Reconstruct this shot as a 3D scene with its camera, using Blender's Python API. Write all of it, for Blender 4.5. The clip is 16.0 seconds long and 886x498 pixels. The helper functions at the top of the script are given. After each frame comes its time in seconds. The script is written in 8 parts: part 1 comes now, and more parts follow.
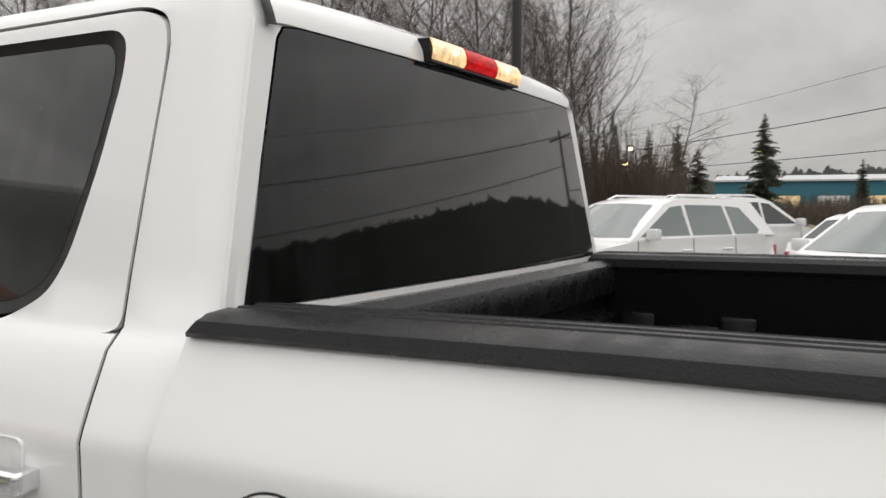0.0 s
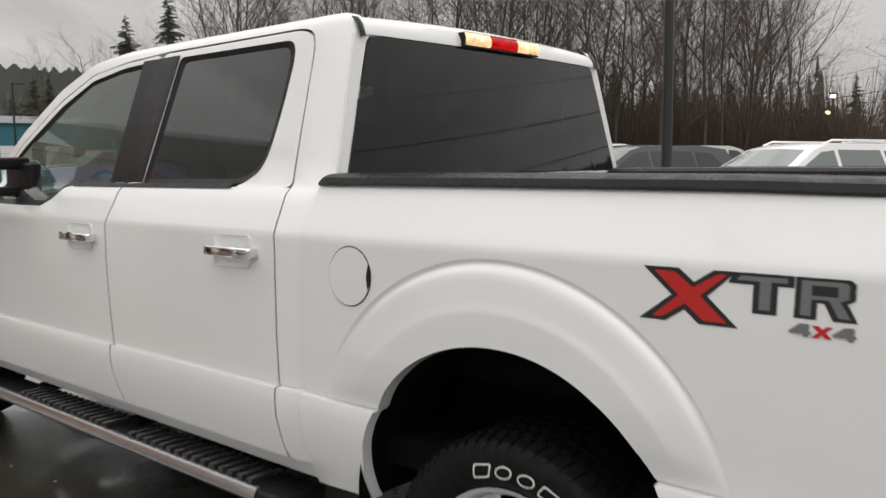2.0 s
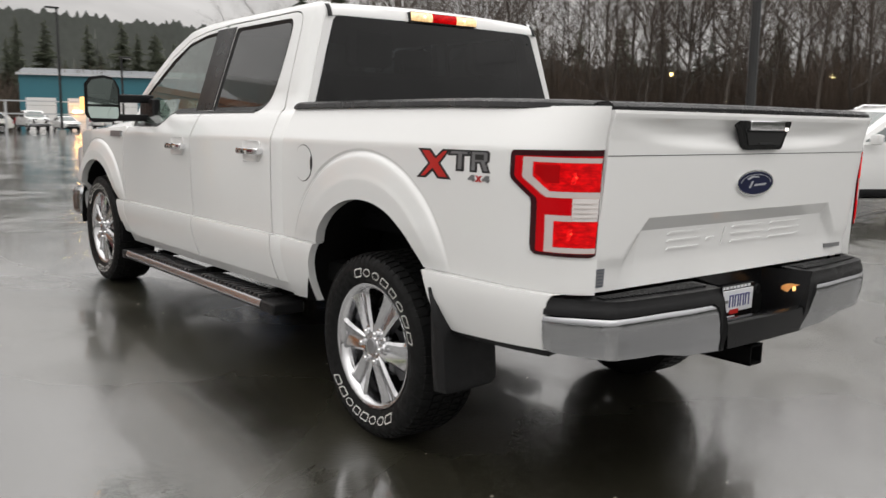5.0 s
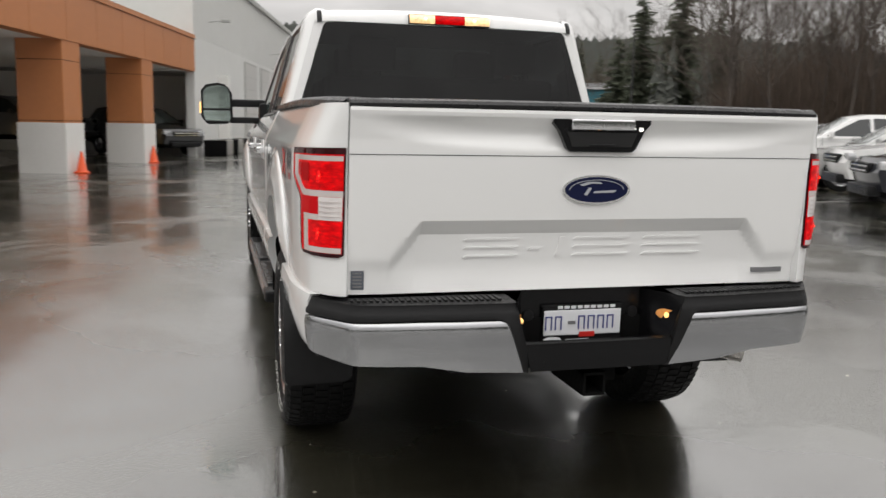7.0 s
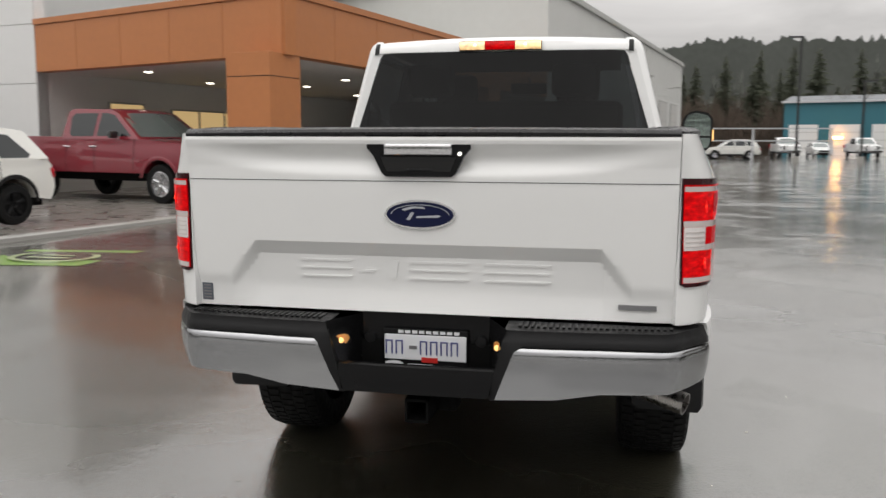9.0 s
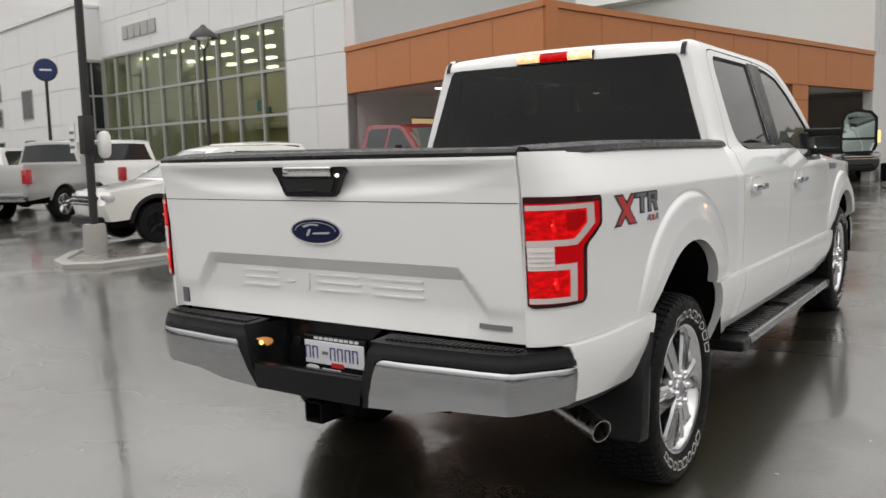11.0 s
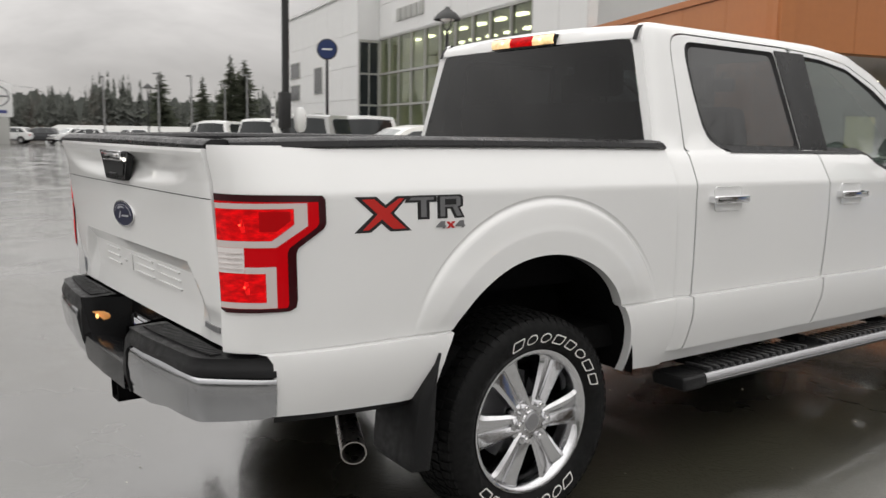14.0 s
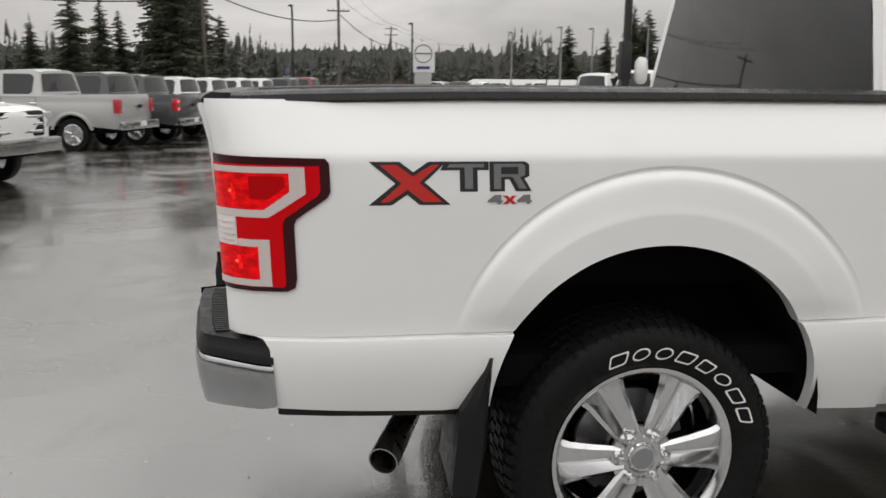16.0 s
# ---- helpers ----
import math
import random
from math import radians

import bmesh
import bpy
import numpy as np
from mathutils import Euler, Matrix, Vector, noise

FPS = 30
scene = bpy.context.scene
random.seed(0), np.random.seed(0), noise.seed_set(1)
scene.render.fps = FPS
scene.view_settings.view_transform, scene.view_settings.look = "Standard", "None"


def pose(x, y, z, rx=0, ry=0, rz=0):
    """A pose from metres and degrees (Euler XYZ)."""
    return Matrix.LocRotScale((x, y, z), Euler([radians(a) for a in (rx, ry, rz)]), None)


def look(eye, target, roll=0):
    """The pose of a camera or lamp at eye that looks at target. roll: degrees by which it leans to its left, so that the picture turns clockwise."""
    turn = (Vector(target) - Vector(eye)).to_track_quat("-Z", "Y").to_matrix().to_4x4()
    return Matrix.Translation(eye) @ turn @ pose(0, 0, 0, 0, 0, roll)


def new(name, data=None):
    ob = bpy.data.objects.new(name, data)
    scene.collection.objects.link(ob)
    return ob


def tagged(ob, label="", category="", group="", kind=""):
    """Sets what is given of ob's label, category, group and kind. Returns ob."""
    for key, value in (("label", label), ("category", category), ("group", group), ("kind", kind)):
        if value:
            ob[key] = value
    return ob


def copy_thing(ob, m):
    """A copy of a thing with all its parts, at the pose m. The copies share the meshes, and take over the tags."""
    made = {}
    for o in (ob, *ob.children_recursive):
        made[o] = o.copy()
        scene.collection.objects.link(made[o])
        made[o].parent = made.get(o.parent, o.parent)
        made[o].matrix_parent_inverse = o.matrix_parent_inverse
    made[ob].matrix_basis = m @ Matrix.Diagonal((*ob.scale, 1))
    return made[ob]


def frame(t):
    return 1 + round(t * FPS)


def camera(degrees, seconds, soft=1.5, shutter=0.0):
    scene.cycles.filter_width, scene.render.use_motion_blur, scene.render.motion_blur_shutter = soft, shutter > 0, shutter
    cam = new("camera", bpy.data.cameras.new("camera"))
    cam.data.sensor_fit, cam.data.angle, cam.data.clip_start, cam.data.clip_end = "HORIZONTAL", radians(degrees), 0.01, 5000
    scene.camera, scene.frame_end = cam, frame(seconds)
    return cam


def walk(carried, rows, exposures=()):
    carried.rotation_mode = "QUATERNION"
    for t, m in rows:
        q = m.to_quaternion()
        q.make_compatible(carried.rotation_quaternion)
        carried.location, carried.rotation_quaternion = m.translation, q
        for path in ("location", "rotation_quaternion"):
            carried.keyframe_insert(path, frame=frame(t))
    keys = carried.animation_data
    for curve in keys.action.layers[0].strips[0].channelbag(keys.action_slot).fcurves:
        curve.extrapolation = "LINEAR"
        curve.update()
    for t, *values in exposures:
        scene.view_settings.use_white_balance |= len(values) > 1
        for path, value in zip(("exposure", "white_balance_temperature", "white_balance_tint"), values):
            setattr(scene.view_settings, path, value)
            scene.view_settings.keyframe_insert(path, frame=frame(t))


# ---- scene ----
cam = camera(54.9, 16.0, shutter=0.4)
# the lot rises a little towards the pickup's nose: the pickup leans by this much
LEAN = Matrix.Rotation(radians(1.9), 4, "X")
# seconds, eye, target, roll
PATH = [
    (0, (-1.746, -0.130, 1.585), (-0.004, 0.804, 1.486), -0.0),
    (0.5, (-1.832, -0.320, 1.568), (-0.167, 0.746, 1.435), -0.4),
    (1, (-2.042, -0.613, 1.531), (-0.438, 0.57, 1.378), -1.4),
    (1.5, (-2.267, -0.927, 1.503), (-0.74, 0.352, 1.323), -1.1),
    (2, (-2.567, -1.217, 1.474), (-1.066, 0.09, 1.272), -0.5),
    (2.5, (-2.802, -1.555, 1.445), (-1.341, -0.207, 1.223), -0.9),
    (3, (-3.003, -1.847, 1.436), (-1.588, -0.459, 1.171), -0.6),
    (3.5, (-3.204, -2.129, 1.423), (-1.79, -0.749, 1.112), -0.4),
    (4, (-3.332, -2.492, 1.409), (-1.92, -1.114, 1.08), 0.1),
    (4.5, (-3.23, -2.789, 1.362), (-1.883, -1.344, 1.05), 0.3),
    (4.7, (-3.11, -2.873, 1.347), (-1.811, -1.383, 1.045), 0.5),
    (6.8, (-1.404, -3.76, 1.356), (-0.798, -1.874, 1.075), 1.3),
    (7, (-1.219, -3.808, 1.346), (-0.709, -1.895, 1.061), 1.1),
    (7.5, (-0.764, -3.852, 1.353), (-0.472, -1.892, 1.084), 0.8),
    (8, (-0.269, -3.945, 1.358), (-0.188, -1.966, 1.084), -0.3),
    (8.5, (0.196, -3.924, 1.37), (0.029, -1.949, 1.104), -0.3),
    (9, (0.63, -3.932, 1.379), (0.237, -1.987, 1.134), 0.2),
    (9.5, (1.076, -3.91, 1.398), (0.449, -2.026, 1.156), -0.5),
    (10, (1.477, -3.741, 1.413), (0.673, -1.924, 1.179), -0.6),
    (10.2, (1.61, -3.693, 1.407), (0.726, -1.913, 1.176), -1.1),
    (12.3, (2.652, -2.967, 1.438), (1.351, -1.469, 1.181), 0.9),
    (12.5, (2.714, -2.881, 1.432), (1.388, -1.407, 1.167), 1.1),
    (13, (2.843, -2.646, 1.443), (1.467, -1.222, 1.162), 1.4),
    (13.5, (3.068, -2.392, 1.458), (1.587, -1.074, 1.194), 0.9),
    (14, (3.19, -2.111, 1.451), (1.598, -0.929, 1.186), 1.0),
    (14.5, (3.293, -1.785, 1.47), (1.564, -0.82, 1.189), 1.2),
    (15, (3.359, -1.503, 1.476), (1.502, -0.828, 1.168), 0.6),
    (15.5, (3.225, -1.227, 1.465), (1.317, -0.73, 1.129), 1.0),
    (16, (3.097, -0.98, 1.457), (1.164, -0.641, 1.073), 0.5),
]
walk(cam, [(t, look(eye, target, roll)) for t, eye, target, roll in PATH], [(0.0, -0.52), (2.0, -0.50), (4.7, -0.36), (7.5, -0.24), (9.0, -0.34), (10.2, -0.38), (12.5, -0.32), (14.0, -0.34), (16.0, -0.36)])

# ---- world and light: a closed, wet overcast sky ----
world = bpy.data.worlds.new("overcast_sky")
scene.world = world
world.use_nodes = True
wt = world.node_tree
wt.nodes.clear()


def wnode(kind, **given):
    n = wt.nodes.new(kind)
    for key, value in given.items():
        n.inputs[key].default_value = value
    return n


sky = wt.nodes.new("ShaderNodeTexSky")
sky.sky_type, sky.sun_disc = "NISHITA", False
sky.sun_elevation, sky.sun_rotation = radians(38), radians(200)
wcoord = wt.nodes.new("ShaderNodeTexCoord")
wsep = wt.nodes.new("ShaderNodeSeparateXYZ")
wramp = wt.nodes.new("ShaderNodeValToRGB")
wramp.color_ramp.elements[0].position, wramp.color_ramp.elements[0].color = 0.0, (0.69, 0.662, 0.640, 1)
wramp.color_ramp.elements[1].position, wramp.color_ramp.elements[1].color = 1.0, (2.6, 2.55, 2.50, 1)
mid = wramp.color_ramp.elements.new(0.30)
mid.color = (1.24, 1.205, 1.18, 1)
high = wramp.color_ramp.elements.new(0.60)
high.color = (2.25, 2.20, 2.16, 1)
wmap = wt.nodes.new("ShaderNodeMapping")
wmap.inputs["Scale"].default_value = (1.6, 1.6, 4.5)
wnoise = wnode("ShaderNodeTexNoise", Scale=1.7, Detail=5.0, Roughness=0.55, Distortion=0.5)
wmul = wt.nodes.new("ShaderNodeMapRange")
for key, value in (("From Min", 0.35), ("From Max", 0.72), ("To Min", 0.74), ("To Max", 1.16)):
    wmul.inputs[key].default_value = value
wcloud = wt.nodes.new("ShaderNodeVectorMath")
wcloud.operation = "SCALE"
wmix = wt.nodes.new("ShaderNodeMixRGB")
wmix.inputs[0].default_value = 0.97
wskyamt = wt.nodes.new("ShaderNodeVectorMath")
wskyamt.operation = "SCALE"
wskyamt.inputs["Scale"].default_value = 0.1
wback = wnode("ShaderNodeBackground", Strength=1.0)
wout = wt.nodes.new("ShaderNodeOutputWorld")
for a, b in ((wcoord.outputs["Generated"], wsep.inputs[0]), (wsep.outputs["Z"], wramp.inputs[0]), (wcoord.outputs["Generated"], wmap.inputs[0]), (wmap.outputs[0], wnoise.inputs["Vector"]),
             (wnoise.outputs[0], wmul.inputs[0]), (wramp.outputs[0], wcloud.inputs[0]), (wmul.outputs[0], wcloud.inputs["Scale"]), (sky.outputs[0], wskyamt.inputs[0]),
             (wskyamt.outputs[0], wmix.inputs[1]), (wcloud.outputs[0], wmix.inputs[2]), (wmix.outputs[0], wback.inputs[0]), (wback.outputs[0], wout.inputs[0])):
    wt.links.new(a, b)
sun = bpy.data.lights.new("sun", "SUN")
sun.energy, sun.angle, sun.color = 0.45, radians(60), (1, 0.97, 0.93)
new("sun", sun).matrix_world = look((0, 0, 60), (14, 30, 0))


# ---- materials ----
def material(name, color, rough=0.5, metal=0.0, vary=0.0, scale=8.0, bump=0.0, bump_scale=60.0, coat=0.0, coat_rough=0.05, rough_vary=0.0, island=0.0, spec=0.5, emit=None, emit_strength=0.0, second=None, object_random=0.0):
    """A procedural surface: base colour varied by a coarse and a fine noise, gloss varied by another, fine relief."""
    m = bpy.data.materials.new(name)
    m.use_nodes = True
    nt = m.node_tree
    b = nt.nodes["Principled BSDF"]
    b.inputs["Base Color"].default_value = (*color, 1)
    b.inputs["Roughness"].default_value, b.inputs["Metallic"].default_value = rough, metal
    b.inputs["Coat Weight"].default_value, b.inputs["Coat Roughness"].default_value = coat, coat_rough
    b.inputs["Specular IOR Level"].default_value = spec
    if emit:
        b.inputs["Emission Color"].default_value, b.inputs["Emission Strength"].default_value = (*emit, 1), emit_strength
    if not (vary or bump or rough_vary or island or object_random):
        return m
    co = nt.nodes.new("ShaderNodeTexCoord")

    def tex(s, detail=4.0):
        n = nt.nodes.new("ShaderNodeTexNoise")
        n.inputs["Scale"].default_value, n.inputs["Detail"].default_value = s, detail
        nt.links.new(co.outputs["Object"], n.inputs["Vector"])
        return n
    if vary or island or object_random:
        dark = [c * (1 - vary) for c in color]
        lite = list(second) if second else [min(1, c * (1 + vary)) for c in color]
        ramp = nt.nodes.new("ShaderNodeMixRGB")
        ramp.inputs[1].default_value, ramp.inputs[2].default_value = (*dark, 1), (*lite, 1)
        if vary:
            mixn = nt.nodes.new("ShaderNodeMath")
            mixn.operation = "MULTIPLY_ADD"
            mixn.inputs[1].default_value = 0.5
            half = nt.nodes.new("ShaderNodeMath")
            half.operation, half.inputs[1].default_value = "MULTIPLY", 0.5
            nt.links.new(tex(scale * 9).outputs[0], half.inputs[0])
            nt.links.new(tex(scale).outputs[0], mixn.inputs[0])
            nt.links.new(half.outputs[0], mixn.inputs[2])
            nt.links.new(mixn.outputs[0], ramp.inputs[0])
        else:
            ramp.inputs[0].default_value = 0.5
        last = ramp.outputs[0]
        if island or object_random:
            src = nt.nodes.new("ShaderNodeNewGeometry").outputs["Random Per Island"] if island else nt.nodes.new("ShaderNodeObjectInfo").outputs["Random"]
            amt = island or object_random
            rng = nt.nodes.new("ShaderNodeMapRange")
            rng.inputs["To Min"].default_value, rng.inputs["To Max"].default_value = 1 - amt, 1 + amt
            nt.links.new(src, rng.inputs[0])
            sc = nt.nodes.new("ShaderNodeVectorMath")
            sc.operation = "SCALE"
            nt.links.new(last, sc.inputs[0])
            nt.links.new(rng.outputs[0], sc.inputs["Scale"])
            last = sc.outputs[0]
        nt.links.new(last, b.inputs["Base Color"])
    if rough_vary:
        rr = nt.nodes.new("ShaderNodeMapRange")
        rr.inputs["From Min"].default_value, rr.inputs["From Max"].default_value = 0.3, 0.7
        rr.inputs["To Min"].default_value, rr.inputs["To Max"].default_value = max(0.02, rough - rough_vary), min(1, rough + rough_vary)
        nt.links.new(tex(scale * 2.3).outputs[0], rr.inputs[0])
        nt.links.new(rr.outputs[0], b.inputs["Roughness"])
    if bump:
        bp = nt.nodes.new("ShaderNodeBump")
        bp.inputs["Strength"].default_value, bp.inputs["Distance"].default_value = bump, 0.01
        nt.links.new(tex(bump_scale, 3.0).outputs[0], bp.inputs["Height"])
        nt.links.new(bp.outputs[0], b.inputs["Normal"])
    return m


def pane(name, tint, gloss_rough=0.0, base=0.085, wet=0.0, wet_colour=(0.75, 0.78, 0.77), streak=0.5, power=4.0):
    """A glass pane: see-through with a tint, mirror-like by Fresnel, with a thin film of rain drops and runs that scatters light."""
    m = bpy.data.materials.new(name)
    m.use_nodes = True
    nt = m.node_tree
    nt.nodes.clear()
    clear = nt.nodes.new("ShaderNodeBsdfTransparent")
    clear.inputs[0].default_value = (*tint, 1)
    gloss = nt.nodes.new("ShaderNodeBsdfGlossy")
    gloss.inputs["Roughness"].default_value = gloss_rough
    lw = nt.nodes.new("ShaderNodeLayerWeight")
    lw.inputs[0].default_value = 0.5
    p5 = nt.nodes.new("ShaderNodeMath")
    p5.operation, p5.inputs[1].default_value = "POWER", power
    nt.links.new(lw.outputs["Facing"], p5.inputs[0])
    fr = nt.nodes.new("ShaderNodeMath")
    fr.operation, fr.inputs[1].default_value, fr.inputs[2].default_value = "MULTIPLY_ADD", 0.90, base
    nt.links.new(p5.outputs[0], fr.inputs[0])
    mix = nt.nodes.new("ShaderNodeMixShader")
    out = nt.nodes.new("ShaderNodeOutputMaterial")
    last = clear.outputs[0]
    if wet:
        co = nt.nodes.new("ShaderNodeTexCoord")
        amounts = []
        for scale, stretch, detail, lo, hi in ((26.0, 0.10, 4.0, 0.42, 0.74), (210.0, 1.0, 1.0, 0.60, 0.72), (2.2, 0.6, 3.0, 0.30, 0.72)):
            mp = nt.nodes.new("ShaderNodeMapping")
            mp.inputs["Scale"].default_value = (1.0, 1.0, stretch)
            tx = nt.nodes.new("ShaderNodeTexNoise")
            tx.inputs["Scale"].default_value, tx.inputs["Detail"].default_value = scale, detail
            rg = nt.nodes.new("ShaderNodeMapRange")
            rg.inputs["From Min"].default_value, rg.inputs["From Max"].default_value = lo, hi
            nt.links.new(co.outputs["Object"], mp.inputs[0])
            nt.links.new(mp.outputs[0], tx.inputs["Vector"])
            nt.links.new(tx.outputs[0], rg.inputs[0])
            amounts.append(rg.outputs[0])
        run = nt.nodes.new("ShaderNodeMath")
        run.operation = "MULTIPLY"
        nt.links.new(amounts[0], run.inputs[0])
        nt.links.new(amounts[2], run.inputs[1])
        both_wet = nt.nodes.new("ShaderNodeMath")
        both_wet.operation, both_wet.inputs[1].default_value = "MULTIPLY_ADD", 0.35
        nt.links.new(amounts[1], both_wet.inputs[0])
        nt.links.new(run.outputs[0], both_wet.inputs[2])
        amt = nt.nodes.new("ShaderNodeMath")
        amt.operation, amt.inputs[1].default_value, amt.inputs[2].default_value = "MULTIPLY_ADD", wet * streak * 2, wet * (1 - streak)
        nt.links.new(both_wet.outputs[0], amt.inputs[0])
        film = nt.nodes.new("ShaderNodeBsdfDiffuse")
        film.inputs[0].default_value = (*wet_colour, 1)
        wm = nt.nodes.new("ShaderNodeMixShader")
        nt.links.new(amt.outputs[0], wm.inputs[0])
        nt.links.new(last, wm.inputs[1])
        nt.links.new(film.outputs[0], wm.inputs[2])
        last = wm.outputs[0]
    nt.links.new(fr.outputs[0], mix.inputs[0])
    nt.links.new(last, mix.inputs[1])
    nt.links.new(gloss.outputs[0], mix.inputs[2])
    nt.links.new(mix.outputs[0], out.inputs[0])
    return m


def wet_asphalt():
    """Dark, worn asphalt under a broken film of water: the film lies in broad patches, the stone's grain shows between."""
    m = bpy.data.materials.new("wet_asphalt")
    m.use_nodes = True
    nt = m.node_tree
    b = nt.nodes["Principled BSDF"]
    co = nt.nodes.new("ShaderNodeTexCoord")

    def tex(s, detail=5.0, distortion=0.0):
        n = nt.nodes.new("ShaderNodeTexNoise")
        n.inputs["Scale"].default_value, n.inputs["Detail"].default_value, n.inputs["Distortion"].default_value = s, detail, distortion
        nt.links.new(co.outputs["Object"], n.inputs["Vector"])
        return n.outputs[0]

    def ranged(src, a, c, lo, hi):
        n = nt.nodes.new("ShaderNodeMapRange")
        for key, value in (("From Min", a), ("From Max", c), ("To Min", lo), ("To Max", hi)):
            n.inputs[key].default_value = value
        nt.links.new(src, n.inputs[0])
        return n.outputs[0]

    film = ranged(tex(0.33, 6.0, 0.6), 0.42, 0.60, 0.0, 1.0)
    patch = ranged(tex(0.85, 9.0, 1.0), 0.45, 0.56, 0.0, 1.0)
    col = nt.nodes.new("ShaderNodeMixRGB")
    col.inputs[1].default_value, col.inputs[2].default_value = (0.046, 0.043, 0.030, 1), (0.021, 0.0195, 0.0135, 1)
    nt.links.new(film, col.inputs[0])
    grain = nt.nodes.new("ShaderNodeMixRGB")
    grain.blend_type, grain.inputs[0].default_value = "MULTIPLY", 0.8
    shade = ranged(tex(110.0, 3.0), 0.3, 0.7, 0.40, 1.55)
    nt.links.new(col.outputs[0], grain.inputs[1])
    nt.links.new(shade, grain.inputs[2])
    nt.links.new(grain.outputs[0], b.inputs["Base Color"])
    nt.links.new(ranged(film, 0.0, 1.0, 0.36, 0.18), b.inputs["Roughness"])
    b.inputs["Coat Weight"].default_value, b.inputs["Coat IOR"].default_value = 1.0, 2.5
    # where the film breaks, the stones' tops roughen the shine
    broken = nt.nodes.new("ShaderNodeMath")
    broken.operation = "MULTIPLY"
    inv = ranged(film, 0.0, 1.0, 1.0, 0.15)
    nt.links.new(inv, broken.inputs[0])
    nt.links.new(patch, broken.inputs[1])
    nt.links.new(ranged(broken.outputs[0], 0.0, 1.0, 0.02, 0.22), b.inputs["Coat Roughness"])
    stones = nt.nodes.new("ShaderNodeBump")
    stones.inputs["Strength"].default_value, stones.inputs["Distance"].default_value = 0.5, 0.005
    fine = tex(85.0, 4.0)
    nt.links.new(fine, stones.inputs["Height"])
    nt.links.new(stones.outputs[0], b.inputs["Normal"])
    ripple = nt.nodes.new("ShaderNodeBump")
    ripple.inputs["Strength"].default_value, ripple.inputs["Distance"].default_value = 0.10, 0.02
    nt.links.new(tex(2.6, 4.0, 0.3), ripple.inputs["Height"])
    shiver = nt.nodes.new("ShaderNodeBump")
    nt.links.new(ranged(broken.outputs[0], 0.0, 1.0, 0.13, 0.42), shiver.inputs["Strength"])
    shiver.inputs["Distance"].default_value = 0.0025
    nt.links.new(tex(34.0, 5.0), shiver.inputs["Height"])
    nt.links.new(ripple.outputs[0], shiver.inputs["Normal"])
    # single stones stand through the film
    speck = nt.nodes.new("ShaderNodeBump")
    speck.inputs["Distance"].default_value = 0.0016
    nt.links.new(ranged(broken.outputs[0], 0.0, 1.0, 0.10, 0.50), speck.inputs["Strength"])
    nt.links.new(ranged(tex(150.0, 2.0), 0.50, 0.72, 0.0, 1.0), speck.inputs["Height"])
    nt.links.new(shiver.outputs[0], speck.inputs["Normal"])
    nt.links.new(speck.outputs[0], b.inputs["Coat Normal"])
    return m




def leafy(m, share):
    """Lets part of the light through thin needles."""
    nt = m.node_tree
    b, out = nt.nodes["Principled BSDF"], nt.nodes["Material Output"]
    tr = nt.nodes.new("ShaderNodeBsdfTranslucent")
    tr.inputs[0].default_value = b.inputs["Base Color"].default_value
    if b.inputs["Base Color"].is_linked:
        nt.links.new(b.inputs["Base Color"].links[0].from_socket, tr.inputs[0])
    mix = nt.nodes.new("ShaderNodeMixShader")
    mix.inputs[0].default_value = share
    nt.links.new(b.outputs[0], mix.inputs[1])
    nt.links.new(tr.outputs[0], mix.inputs[2])
    nt.links.new(mix.outputs[0], out.inputs[0])
    return m


ASPHALT = wet_asphalt()
PAINT = material("white_car_paint", (0.80, 0.80, 0.79), 0.32, coat=1.0, coat_rough=0.05, vary=0.012, scale=1.3, rough_vary=0.02, bump=0.02, bump_scale=900)
SEAM = material("dark_panel_gap", (0.006, 0.006, 0.006), 0.8)
PLASTIC = material("black_grained_plastic", (0.007, 0.007, 0.0075), 0.40, spec=0.28, vary=0.25, scale=14, bump=0.22, bump_scale=420, rough_vary=0.12)
TREADRUBBER = material("wet_step_rubber", (0.030, 0.030, 0.031), 0.25, vary=0.2, scale=20, rough_vary=0.1, coat=0.5, coat_rough=0.08)
RAILTRIM = material("charcoal_rail_plastic", (0.012, 0.0118, 0.0125), 0.34, spec=0.28, vary=0.2, scale=9, bump=0.15, bump_scale=380, rough_vary=0.15)
GLOSSBLACK = material("gloss_black_trim", (0.005, 0.005, 0.0055), 0.22, spec=0.25, coat=0.0, rough_vary=0.06)
BEDPLASTIC = material("wet_black_bed_plastic", (0.007, 0.007, 0.0075), 0.27, spec=0.45, vary=0.2, scale=8, bump=0.12, bump_scale=120, rough_vary=0.12)
LINER = material("sprayed_bed_liner", (0.005, 0.005, 0.0055), 0.7, vary=0.3, scale=10, spec=0.06, bump=0.5, bump_scale=260)
RUBBER = material("tyre_rubber", (0.0055, 0.0055, 0.0055), 0.60, spec=0.18, vary=0.3, scale=20, bump=0.25, bump_scale=300, rough_vary=0.15)
LETTER = material("raised_white_letter", (0.78, 0.77, 0.73), 0.6)
CHROME = material("chrome", (0.78, 0.78, 0.79), 0.07, 1.0, rough_vary=0.04, scale=6, bump=0.015, bump_scale=30)
BUMPERCHROME = material("wet_bumper_chrome", (0.40, 0.405, 0.415), 0.09, 1.0, rough_vary=0.07, scale=5, bump=0.03, bump_scale=160)
ALLOY = material("machined_alloy", (0.62, 0.62, 0.63), 0.14, 1.0, rough_vary=0.07, scale=12, bump=0.02, bump_scale=90)
